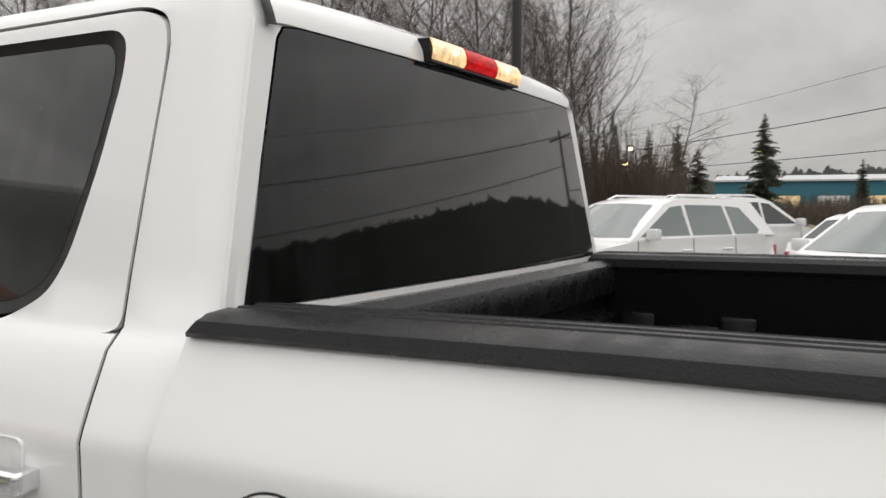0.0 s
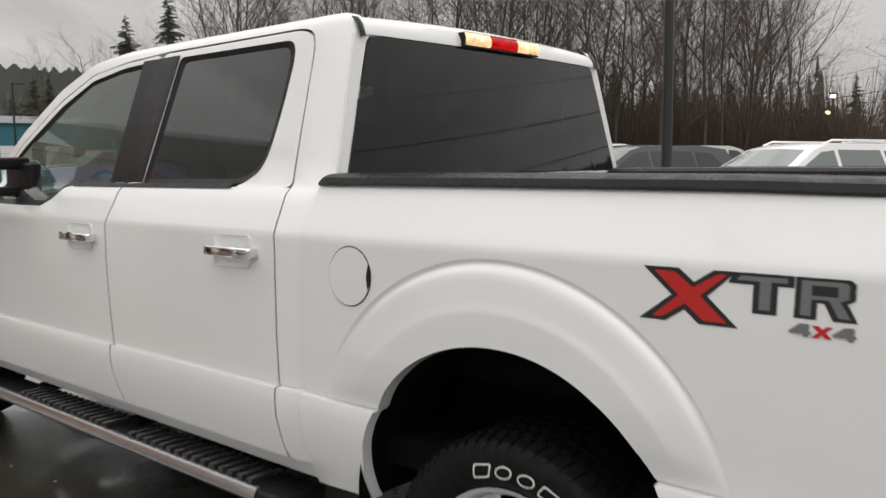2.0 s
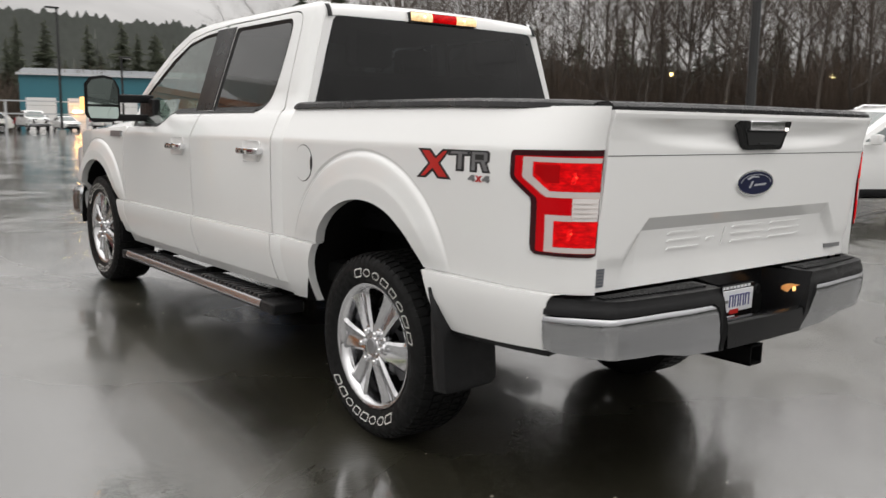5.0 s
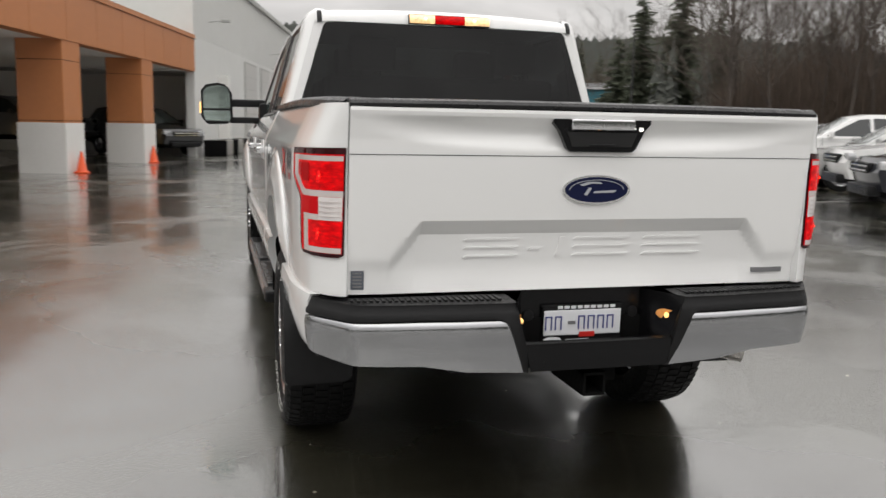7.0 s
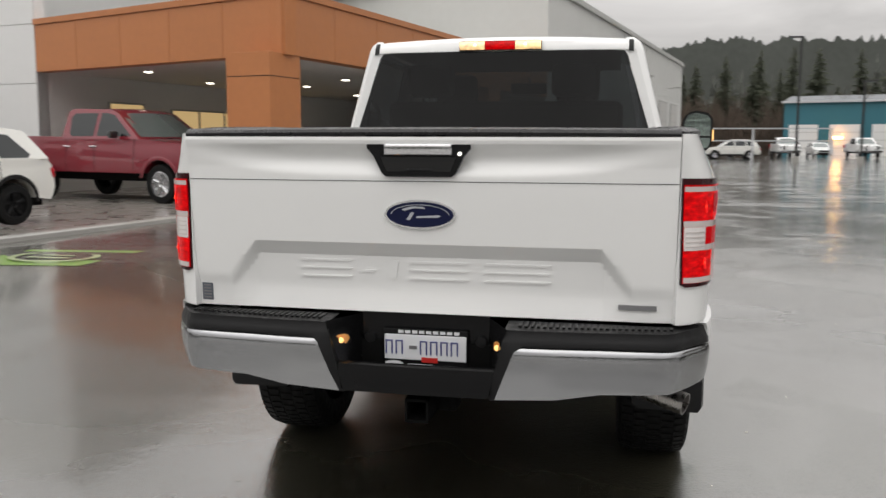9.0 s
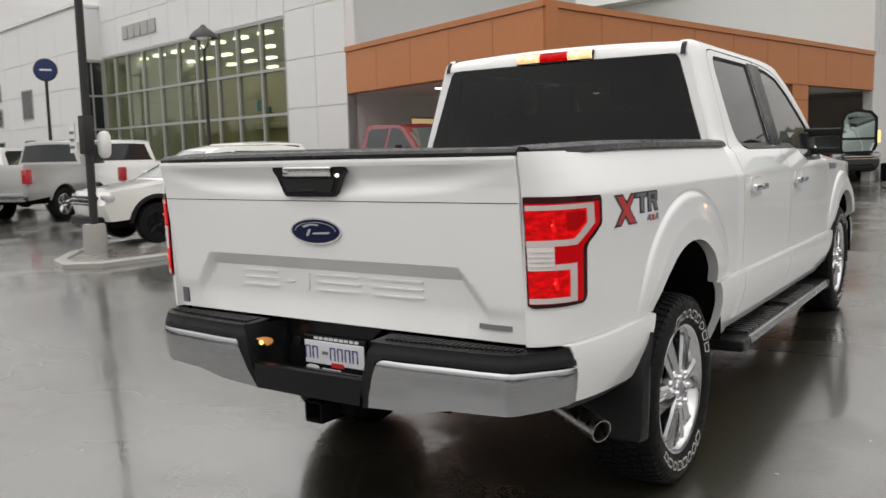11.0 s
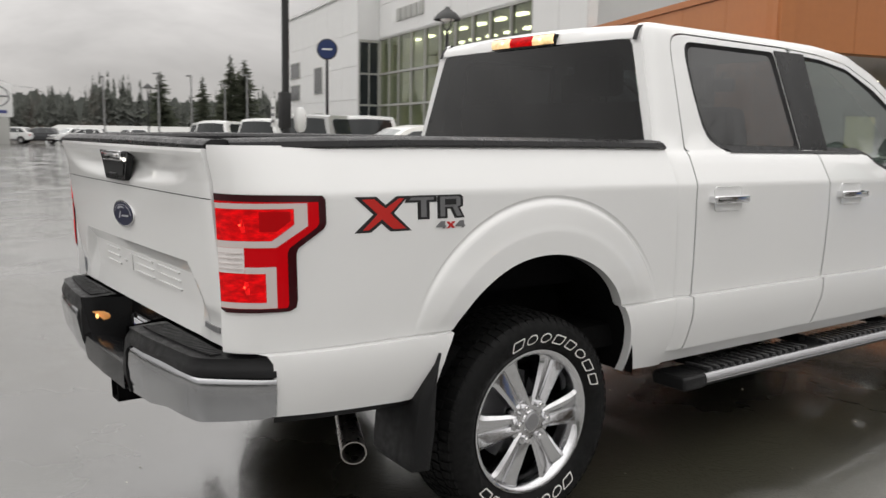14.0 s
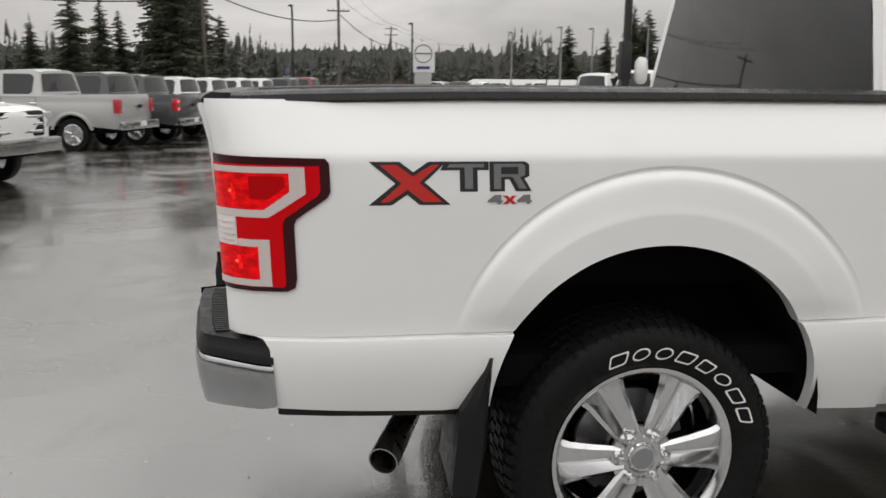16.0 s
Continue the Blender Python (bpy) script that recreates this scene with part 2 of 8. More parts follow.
ALLOYGREY = material("painted_alloy_pocket", (0.30, 0.30, 0.31), 0.35, 0.6, rough_vary=0.08)
BRUSHED = material("satin_aluminium", (0.46, 0.46, 0.47), 0.22, 0.85, vary=0.03, scale=6)
SATINBLACK = material("satin_black_film", (0.008, 0.008, 0.0085), 0.30, spec=0.3, vary=0.1, scale=5, rough_vary=0.06)
STEEL = material("stained_exhaust_steel", (0.42, 0.40, 0.38), 0.3, 1.0, vary=0.25, scale=14, rough_vary=0.12)
UNDER = material("underbody_black", (0.004, 0.004, 0.004), 0.9, spec=0.1, vary=0.3, scale=6, bump=0.3, bump_scale=60)
TINT = pane("tinted_privacy_glass", (0.050, 0.058, 0.064), 0.03, 0.034, 0.009, streak=0.9, power=3.0)
CLEARGLASS = pane("wet_green_tinted_glass", (0.22, 0.32, 0.27), 0.01, 0.085, 0.11, (0.60, 0.72, 0.66), 0.35)
SCREEN = pane("windscreen_glass", (0.72, 0.80, 0.76), 0.005, 0.085, 0.08)
SIDETINT = pane("wet_tinted_side_glass", (0.085, 0.09, 0.092), 0.03, 0.085, 0.05, (0.6, 0.63, 0.63), 0.5)
MIRROR = material("mirror_glass", (0.42, 0.50, 0.47), 0.02, 1.0)
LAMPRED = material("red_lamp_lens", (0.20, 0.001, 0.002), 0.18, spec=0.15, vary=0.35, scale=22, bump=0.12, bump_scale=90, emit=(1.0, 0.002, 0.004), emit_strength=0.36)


def flicker(mat, scale, stretch, lo, hi, weak, strong):
    """Gives a lit lens the broken glow of its faceted reflector: emission between weak and strong by a cell-like noise."""
    nt = mat.node_tree
    co, mp, tx, rg = nt.nodes.new("ShaderNodeTexCoord"), nt.nodes.new("ShaderNodeMapping"), nt.nodes.new("ShaderNodeTexNoise"), nt.nodes.new("ShaderNodeMapRange")
    mp.inputs["Scale"].default_value = (1.0, 1.0, stretch)
    tx.inputs["Scale"].default_value, tx.inputs["Detail"].default_value, tx.inputs["Roughness"].default_value = scale, 3.0, 0.6
    for key, value in (("From Min", lo), ("From Max", hi), ("To Min", weak), ("To Max", strong)):
        rg.inputs[key].default_value = value
    nt.links.new(co.outputs["Object"], mp.inputs[0])
    nt.links.new(mp.outputs[0], tx.inputs["Vector"])
    nt.links.new(tx.outputs[0], rg.inputs[0])
    nt.links.new(rg.outputs[0], nt.nodes["Principled BSDF"].inputs["Emission Strength"])


# bright and dim facets are put into the emission of a smooth lens
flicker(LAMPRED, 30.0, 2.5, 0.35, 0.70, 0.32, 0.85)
LAMPOUTER = material("deep_red_lamp_lens", (0.20, 0.001, 0.003), 0.18, spec=0.12, vary=0.2, scale=12, emit=(1.0, 0.002, 0.006), emit_strength=0.34)
LAMPFOLD = material("folded_red_reflector", (0.14, 0.001, 0.002), 0.18, spec=0.12, vary=0.4, scale=26, emit=(1.0, 0.002, 0.004), emit_strength=0.26)
LAMPCORE = material("glowing_red_reflector", (0.4, 0.004, 0.004), 0.3, spec=0.1, vary=0.3, scale=40, bump=0.3, bump_scale=180, emit=(1.0, 0.012, 0.012), emit_strength=0.72)
flicker(LAMPCORE, 170.0, 0.8, 0.40, 0.70, 0.25, 1.5)
LAMPDARK = material("dark_red_lamp_housing", (0.035, 0.003, 0.005), 0.16, spec=0.3)
LAMPCLEAR = material("clear_lamp_lens", (0.74, 0.70, 0.68), 0.10, coat=1.0, coat_rough=0.03, vary=0.14, scale=9, bump=0.05, bump_scale=60)
LAMPGUIDE = material("pale_light_guide", (0.56, 0.51, 0.49), 0.12, coat=1.0, coat_rough=0.03, emit=(1.0, 0.45, 0.40), emit_strength=0.03)
LAMPGLOW = material("lit_red_lamp_core", (0.9, 0.02, 0.02), 0.15, emit=(1.0, 0.05, 0.02), emit_strength=3.8)
BULBWHITE = material("lit_cargo_lamp", (0.9, 0.8, 0.6), 0.15, emit=(1.0, 0.80, 0.50), emit_strength=3.1)
BULBAMBER = material("lit_amber_plate_lamp", (0.9, 0.55, 0.2), 0.2, emit=(1.0, 0.55, 0.18), emit_strength=2.0)
AMBERGLASS = material("amber_plate_lamp_glass", (0.55, 0.26, 0.08), 0.15, coat=1.0, emit=(1.0, 0.40, 0.10), emit_strength=0.35)
CARGOLENS = material("cargo_lamp_lens", (0.80, 0.66, 0.46), 0.1, coat=1.0, bump=0.3, bump_scale=150, emit=(1.0, 0.60, 0.22), emit_strength=0.95)
flicker(CARGOLENS, 75.0, 1.0, 0.34, 0.68, 0.30, 1.9)
DECALBLACK = material("black_decal_film", (0.02, 0.02, 0.021), 0.3)
DECALRED = material("red_decal_film", (0.50, 0.020, 0.015), 0.3, vary=0.12, scale=12)
DECALGREY = material("silver_grey_decal_film", (0.20, 0.20, 0.205), 0.3, 0.3, vary=0.2, scale=14)
EMBLEMSILVER = material("silver_emblem_print", (0.46, 0.47, 0.50), 0.35, 0.3)
EMBLEM = material("deep_blue_enamel", (0.006, 0.009, 0.040), 0.30, spec=0.2, vary=0.25, scale=60)
SEATCLOTH = material("grey_seat_cloth", (0.055, 0.053, 0.052), 0.85, vary=0.25, scale=30, bump=0.2, bump_scale=400)
PLATEWHITE = material("plate_white", (0.70, 0.71, 0.73), 0.4, vary=0.06, scale=30)
PLATEBLUE = material("plate_blue", (0.045, 0.055, 0.20), 0.4)

# ---- building helpers ----
RAKE = 0.037  # the body stands a little tail-up on its wheels


def finish(bm, name, mat, sharp=32, smooth=True, rake=False):
    if rake:
        for v in bm.verts:
            v.co.z -= RAKE * v.co.y
    me = bpy.data.meshes.new(name)
    bm.to_mesh(me)
    bm.free()
    me.materials.append(mat)
    if smooth:
        me.polygons.foreach_set("use_smooth", [True] * len(me.polygons))
        me.set_sharp_from_angle(angle=radians(sharp))
    return me


def part(name, bm, mat, parent, label="", sharp=32, smooth=True, rake=False):
    ob = new(name, finish(bm, name, mat, sharp, smooth, rake))
    ob.parent = parent
    return tagged(ob, label)


def thing(name, m, label, category, group="", kind=""):
    ob = new(name)
    ob.matrix_world = m
    ob.empty_display_size = 0.2
    return tagged(ob, label, category, group, kind)


def solid(name, bm, mat, label, category, group="", kind="", sharp=32, smooth=True):
    return tagged(new(name, finish(bm, name, mat, sharp, smooth)), label, category, group, kind)


def add_box(bm, a, b, bevel=0.0, seg=2):
    r = bmesh.ops.create_cube(bm, size=1)
    for v in r["verts"]:
        v.co = Vector([(a[i] + b[i]) / 2 + v.co[i] * (b[i] - a[i]) for i in range(3)])
    if bevel:
        edges = list({e for v in r["verts"] for e in v.link_edges})
        bmesh.ops.bevel(bm, geom=edges, offset=bevel, segments=seg, affect="EDGES", profile=0.6)
    return bm


def box(a, b, bevel=0.0, seg=2):
    return add_box(bmesh.new(), a, b, bevel, seg)


def add_tube(bm, points, radius, sides=8, cap=True):
    """A tube along points; radius is one number or one for each point."""
    pts = [Vector(p) for p in points]
    rad = radius if isinstance(radius, (list, tuple)) else [radius] * len(pts)
    rings = []
    for i, p in enumerate(pts):
        d = (pts[min(i + 1, len(pts) - 1)] - pts[max(i - 1, 0)]).normalized()
        u = d.orthogonal().normalized() if not rings else (last_u - d * last_u.dot(d)).normalized()
        last_u = u
        w = d.cross(u)
        rings.append([bm.verts.new(p + (u * math.cos(2 * math.pi * k / sides) + w * math.sin(2 * math.pi * k / sides)) * rad[i]) for k in range(sides)])
    for a, b in zip(rings, rings[1:]):
        for k in range(sides):
            bm.faces.new((a[k], a[(k + 1) % sides], b[(k + 1) % sides], b[k]))
    if cap and sides > 2:
        bm.faces.new(rings[0][::-1])
        bm.faces.new(rings[-1])
    return bm


def tube(points, radius, sides=8, cap=True):
    return add_tube(bmesh.new(), points, radius, sides, cap)


def add_lathe(bm, profile, seg=48, axis="X", centre=(0, 0, 0), closed=False):
    """Turns a profile of (radius, along) about an axis."""
    c = Vector(centre)
    rings = []
    for r, a in profile:
        ring = []
        for k in range(seg):
            t = 2 * math.pi * k / seg
            u, w = r * math.cos(t), r * math.sin(t)
            ring.append(bm.verts.new(c + Vector({"X": (a, u, w), "Y": (w, a, u), "Z": (u, w, a)}[axis])))
        rings.append(ring)
    pairs = list(zip(rings, rings[1:])) + ([(rings[-1], rings[0])] if closed else [])
    for a, b in pairs:
        for k in range(seg):
            bm.faces.new((a[k], a[(k + 1) % seg], b[(k + 1) % seg], b[k]))
    if not closed:
        for ring in (rings[0], rings[-1]):
            if (ring[0].co - ring[seg // 2].co).length < 0.004:
                bmesh.ops.remove_doubles(bm, verts=ring, dist=0.01)
    return bm


def lathe(profile, seg=48, axis="X", centre=(0, 0, 0), closed=False):
    return add_lathe(bmesh.new(), profile, seg, axis, centre, closed)


def spread(a, b, n):
    return [a + (b - a) * i / n for i in range(n + 1)]


def lerp_table(table, v):
    if v <= table[0][0]:
        return table[0][1]
    for (a, p), (b, q) in zip(table, table[1:]):
        if v <= b:
            return p + (q - p) * (v - a) / (b - a)
    return table[-1][1]


def panel(poly, cuts_a, cuts_b, mapping, depth=0.02, back=False):
    """A sheet over a flat outline (a, b), cut at the given lines, laid on mapping(a, b, offset), with edges turned in by depth."""
    bm = bmesh.new()
    bm.faces.new([bm.verts.new((a, b, 0)) for a, b in poly])
    for cuts, no in ((cuts_a, (1, 0, 0)), (cuts_b, (0, 1, 0))):
        for c in cuts:
            bmesh.ops.bisect_plane(bm, geom=bm.verts[:] + bm.edges[:] + bm.faces[:], dist=1e-5, plane_co=(c, 0, 0) if no[0] else (0, c, 0), plane_no=no)
    bmesh.ops.dissolve_degenerate(bm, dist=1e-5, edges=bm.edges[:])
    flat = {v: (v.co.x, v.co.y) for v in bm.verts}
    rim = [e for e in bm.edges if e.is_boundary]
    if back:
        front = bm.faces[:]
        twin = {v: bm.verts.new((0, 0, 0)) for v in flat}
        for f in front:
            bm.faces.new([twin[v] for v in reversed(f.verts)])
        for v, (a, b) in flat.items():
            twin[v].co = mapping(a, b, -depth)
    else:
        twin = {}
        for e in rim:
            for v in e.verts:
                if v not in twin:
                    twin[v] = bm.verts.new(mapping(*flat[v], -depth))
    for v, (a, b) in flat.items():
        v.co = mapping(a, b, 0.0)
    if depth:
        for e in rim:
            p, q = e.verts
            bm.faces.new((p, q, twin[q], twin[p]))
    bmesh.ops.recalc_face_normals(bm, faces=bm.faces[:])
    return bm


def fillet(poly, r, n=4):
    """The same closed outline with its corners rounded by up to r."""
    out = []
    for k, p in enumerate(poly):
        p, a, b = Vector(p), Vector(poly[k - 1]), Vector(poly[(k + 1) % len(poly)])
        u, w = p + (a - p).normalized() * min(r, 0.45 * (a - p).length), p + (b - p).normalized() * min(r, 0.45 * (b - p).length)
        for t in spread(0, 1, n):
            q = u.lerp(p, t).lerp(p.lerp(w, t), t)
            out.append((q.x, q.y))
    return out


def arc(cy, cz, a, b, t0, t1, n, power=2.0):
    """Points of a (super)ellipse, degrees from +y towards +z."""
    out = []
    for i in range(n + 1):
        t = radians(t0 + (t1 - t0) * i / n)
        c, s = math.cos(t), math.sin(t)
        out.append((cy + a * math.copysign(abs(c) ** (2 / power), c), cz + b * math.copysign(abs(s) ** (2 / power), s)))
    return out


def mirrored(bm):
    """The same mesh on the other side of the car."""
    other = bm.copy()
    for v in other.verts:
        v.co.x = -v.co.x
    bmesh.ops.reverse_faces(other, faces=other.faces[:])
    return other


def both(name, bm, mat, parent, label="", sharp=32, rake=True):
    """The right part and its mirror image on the left."""
    other = mirrored(bm)
    return part(name, bm, mat, parent, label, sharp, rake=rake), part(name, other, mat, parent, label, sharp, rake=rake)

# ---- ground: one sheet to the horizon, tilted a little where the pickup stands ----
def ground_z(x, y):
    z = math.tan(radians(1.9)) * max(-3.0, min(4.5, y)) - min(0.3, 0.012 * max(0.0, -x - 6))
    return z


bm = bmesh.new()
gxs = [-2500, -900, -400, -200, -120, -80, -60, -50] + spread(-44, 44, 44) + [50, 60, 80, 120, 200, 400, 900, 2500]
gys = [-2500, -900, -400, -200, -100, -60, -40] + spread(-30, -6, 8) + spread(-5, 6, 22) + spread(8, 40, 16) + [50, 60, 80, 100, 150, 250, 500, 1000, 2500]
grid = [[bm.verts.new((x, y, ground_z(x, y))) for x in gxs] for y in gys]
for p, q in zip(grid, grid[1:]):
    for k in range(len(gxs) - 1):
        bm.faces.new((p[k], p[k + 1], q[k + 1], q[k]))
solid("ground", bm, ASPHALT, "wet dark asphalt lot with water film", "ground", kind="structure")

CONCRETE = material("damp_concrete", (0.22, 0.20, 0.18), 0.35, vary=0.22, scale=1.2, bump=0.15, bump_scale=60, rough_vary=0.2, coat=0.6, coat_rough=0.12)
WHITEPANEL = material("white_wall_panel", (0.72, 0.72, 0.71), 0.45, vary=0.05, scale=0.6, rough_vary=0.08)
METALSIDING = material("pale_metal_siding", (0.62, 0.62, 0.60), 0.5, vary=0.06, scale=0.4, rough_vary=0.1)
ORANGE = material("orange_wood_panel", (0.46, 0.175, 0.062), 0.42, vary=0.16, scale=0.8, bump=0.05, bump_scale=40, object_random=0.025)
WHITEPAINTED = material("white_painted_masonry", (0.70, 0.69, 0.66), 0.55, vary=0.08, scale=1.5, bump=0.08, bump_scale=90)
SOFFIT = material("pale_soffit", (0.72, 0.71, 0.68), 0.6, vary=0.05, scale=0.5)
GREYWALL = material("grey_render", (0.40, 0.40, 0.38), 0.6, vary=0.08, scale=0.7)
DRIVEWALL = material("pale_drive_wall", (0.74, 0.73, 0.70), 0.55, vary=0.05, scale=0.7)
DOORGREY = material("grey_sectional_door", (0.50, 0.49, 0.47), 0.5, vary=0.06, scale=0.8)
MULLION = material("grey_window_frame", (0.42, 0.42, 0.40), 0.4, 0.3)
SHOWGLASS = pane("showroom_glass", (0.74, 0.79, 0.66), 0.0, 0.06)
ROOMWALL = material("warm_room_wall", (0.62, 0.56, 0.36), 0.7, vary=0.1, scale=0.6)
ROOMLAMP = material("lit_ceiling_panel", (0.9, 0.9, 0.85), 0.4, emit=(1.0, 0.93, 0.78), emit_strength=5.0)
DOWNLIGHT = material("lit_downlight", (0.9, 0.9, 0.85), 0.4, emit=(1.0, 0.92, 0.80), emit_strength=6.0)
WARMWINDOW = material("lit_warm_window", (0.6, 0.5, 0.3), 0.2, emit=(1.0, 0.68, 0.30), emit_strength=0.55)
KERB = material("kerb_concrete", (0.30, 0.29, 0.27), 0.45, vary=0.18, scale=2.0, bump=0.12, bump_scale=70, coat=0.4)
LINEPAINT = material("worn_white_line", (0.42, 0.41, 0.39), 0.4, vary=0.3, scale=4, coat=0.7, coat_rough=0.08)
GREENPAINT = material("green_bay_paint", (0.20, 0.34, 0.06), 0.4, vary=0.18, scale=3, coat=0.7, coat_rough=0.08)

K, L, R = Vector((-5.6, 11.6, 0)), Vector((-13.05, 14.55, 0)), Vector((-1.9, 27.4, 0))


def framed(origin, along):
    """A frame on the ground: x along a wall, y across it, z up."""
    a = Vector(along).normalized()
    return Matrix.Translation(origin) @ Matrix(((a.x, -a.y, 0, 0), (a.y, a.x, 0, 0), (0, 0, 1, 0), (0, 0, 0, 1)))


FRONT, HALL = framed(L, (-0.978, 0.208, 0)), framed(R, (0.208, 0.978, 0))
CANOPY_SIDE, CANOPY_FRONT = framed(K, R - K), framed(K, L - K)


def setting(name, bm, mat, m, label="", sharp=32, smooth=False):
    ob = solid(name, bm, mat, label or name.replace("_", " "), "wall" if "wall" in name else name.split("_")[0], kind="structure", sharp=sharp, smooth=smooth)
    ob.matrix_world = m
    return ob


def pieces(parent, name, mat, boxes, bevel=0.004):
    """Panels as objects of their own under a wall, sharing one mesh for each size."""
    made = {}
    for a, b in boxes:
        size = tuple(round(b[i] - a[i], 3) for i in range(3))
        if size not in made:
            made[size] = finish(box((0, 0, 0), size, bevel, 1), name, mat, smooth=False)
        ob = new(name, made[size])
        ob.parent, ob.location = parent, a


# showroom front: panels, glass wall, fascia, tower
show = setting("wall_showroom", box((0, -0.30, 0), (2.84, 0, 8.2)), WHITEPANEL, FRONT, "white panelled showroom wall")
pieces(show, "wall_panel", WHITEPANEL, [((u + 0.01, 0.002, z + 0.01), (u + w - 0.01, 0.03, z + h - 0.01)) for u, w in ((0.0, 1.40), (1.40, 1.43)) for z, h in ((0.1, 1.28), (1.38, 1.40), (2.78, 1.40), (4.18, 1.40), (5.58, 1.3), (6.88, 1.3))])
fascia = setting("wall_fascia", box((2.84, -0.30, 5.46), (17.1, 0, 8.2)), WHITEPANEL, FRONT, "white fascia above the showroom glass")
pieces(fascia, "wall_panel", WHITEPANEL, [((2.85 + k * 1.425 + 0.01, 0.002, z + 0.01), (2.85 + (k + 1) * 1.425 - 0.01, 0.03, z + h - 0.01)) for k in range(10) for z, h in ((5.48, 1.35), (6.83, 1.36))])
for k, (u, w) in enumerate(((13.2, 0.42), (12.65, 0.40), (12.1, 0.45), (11.5, 0.45), (10.9, 0.42))):
    tagged(setting("sign_block", box((u, 0.03, 5.95), (u + w, 0.10, 6.45), 0.03), GREYWALL, FRONT, "grey raised sign glyph block"), category="sign")
setting("wall_plinth", box((2.84, -0.30, 0), (17.1, 0, 0.42)), WHITEPANEL, FRONT)
tower = setting("wall_tower", box((15.75, -4.0, 0), (28.7, 0.95, 7.42)), WHITEPANEL, FRONT, "white panelled tower block")
pieces(tower, "wall_panel", WHITEPANEL, [((15.76 + k * 2.155 + 0.01, 0.952, z + 0.01), (15.76 + (k + 1) * 2.155 - 0.01, 0.98, z + h - 0.01)) for k in range(6) for z, h in ((0.1, 1.4), (1.5, 1.4), (2.9, 1.4), (4.3, 1.4), (5.7, 1.6))])
setting("wall_tower_cap", box((15.7, -4.0, 7.42), (28.8, 1.05, 7.52)), WHITEPANEL, FRONT)
DARKGLASS = material("dark_office_glass", (0.022, 0.026, 0.028), 0.10, spec=0.4, vary=0.2, scale=2)
for u0, u1, z0, z1 in ((25.1, 26.9, 4.25, 5.1), (25.1, 26.9, 3.1, 3.95), (25.1, 26.9, 1.7, 2.4), (21.0, 22.3, 3.3, 4.6), (21.0, 22.3, 1.7, 2.4)):
    win = setting("window_1", box((u0, 0.975, z0), (u1, 1.02, z1)), MULLION, FRONT, "tower office window")
    win["category"] = "window"
    part("pane", box((u0 + 0.05, 1.022, z0 + 0.05), (u1 - 0.05, 1.03, z1 - 0.05)), DARKGLASS, win, smooth=False)
# glass wall: posts, rails, panes
glass = setting("window_2", box((2.84, -0.12, 5.40), (15.75, 0.02, 5.46)), MULLION, FRONT, "tall showroom glass wall with grey bars")
glass["category"] = "window"
posts = [2.85, 4.16, 5.54, 6.80, 8.16, 9.44, 10.81, 12.17, 13.53, 14.6, 15.7]
for u in posts:
    part("mullion", box((u - 0.035, -0.13, 0.42), (u + 0.035, 0.035, 5.40)), MULLION, glass, smooth=False)
for z in (1.35, 2.66, 3.98):
    part("transom", box((2.85, -0.125, z - 0.04), (15.7, 0.03, z + 0.04)), MULLION, glass, smooth=False)
for a, b in zip(posts, posts[1:]):
    for z0, z1 in ((0.42, 1.31), (1.39, 2.62), (2.70, 3.94), (4.02, 5.40)):
        ob = part("pane", box((a + 0.035, -0.05, z0), (b - 0.035, -0.042, z1)), SHOWGLASS, glass, smooth=False)
        ob.visible_shadow = False
# the tower's narrow glazed return
ret = setting("window_3", box((15.70, 0.03, 5.30), (15.748, 0.95, 5.40)), MULLION, FRONT, "narrow glazed return of the tower")
ret["category"] = "window"
for z0, z1 in ((0.42, 1.31), (1.39, 2.62), (2.70, 3.94), (4.02, 5.28)):
    part("pane", box((15.725, 0.07, z0), (15.745, 0.91, z1)), DARKGLASS, ret, smooth=False)
    part("transom", box((15.705, 0.04, z0 - 0.07), (15.749, 0.94, z0)), MULLION, ret, smooth=False)
for v in (0.05, 0.47, 0.90):
    part("mullion", box((15.69, v, 0.35), (15.7485, v + 0.05, 5.30)), MULLION, ret, smooth=False)
# showroom room behind the glass
setting("floor_showroom", box((2.0, -12, 0.10), (17, -0.3, 0.18)), CONCRETE, FRONT)
setting("wall_showroom_back", box((2.0, -12.2, 0), (17, -12, 8.2)), ROOMWALL, FRONT)
setting("wall_showroom_end", box((1.8, -12.2, 0), (2.0, -0.3, 8.2)), ROOMWALL, FRONT)
setting("wall_showroom_end", box((16.8, -12.2, 0), (17.0, -0.3, 8.2)), ROOMWALL, FRONT)
setting("wall_showroom_side", box((1.55, -12.2, 0), (1.79, -0.32, 8.2)), WHITEPANEL, FRONT, "white outer wall beside the canopy")
setting("ceiling_showroom", box((1.8, -12.2, 5.6), (17.1, -0.3, 5.8)), SOFFIT, FRONT)
setting("ceiling_roof", box((-0.5, -14, 8.2), (17.2, 0.05, 8.35)), WHITEPANEL, FRONT)
setting("balcony_floor", box((2.0, -12, 2.72), (16.8, -7.5, 2.95)), SOFFIT, FRONT, "mezzanine floor in the showroom")
for k in range(9):
    for j in range(5):
        lamp = setting("ceiling_light", box((3.1 + k * 1.55, -1.8 - j * 2.1, 5.50), (3.75 + k * 1.55, -1.58 - j * 2.1, 5.58)), ROOMLAMP, FRONT, "lit ceiling light panel")
        tagged(lamp, category="ceiling light", group="showroom ceiling lights", kind="thing")
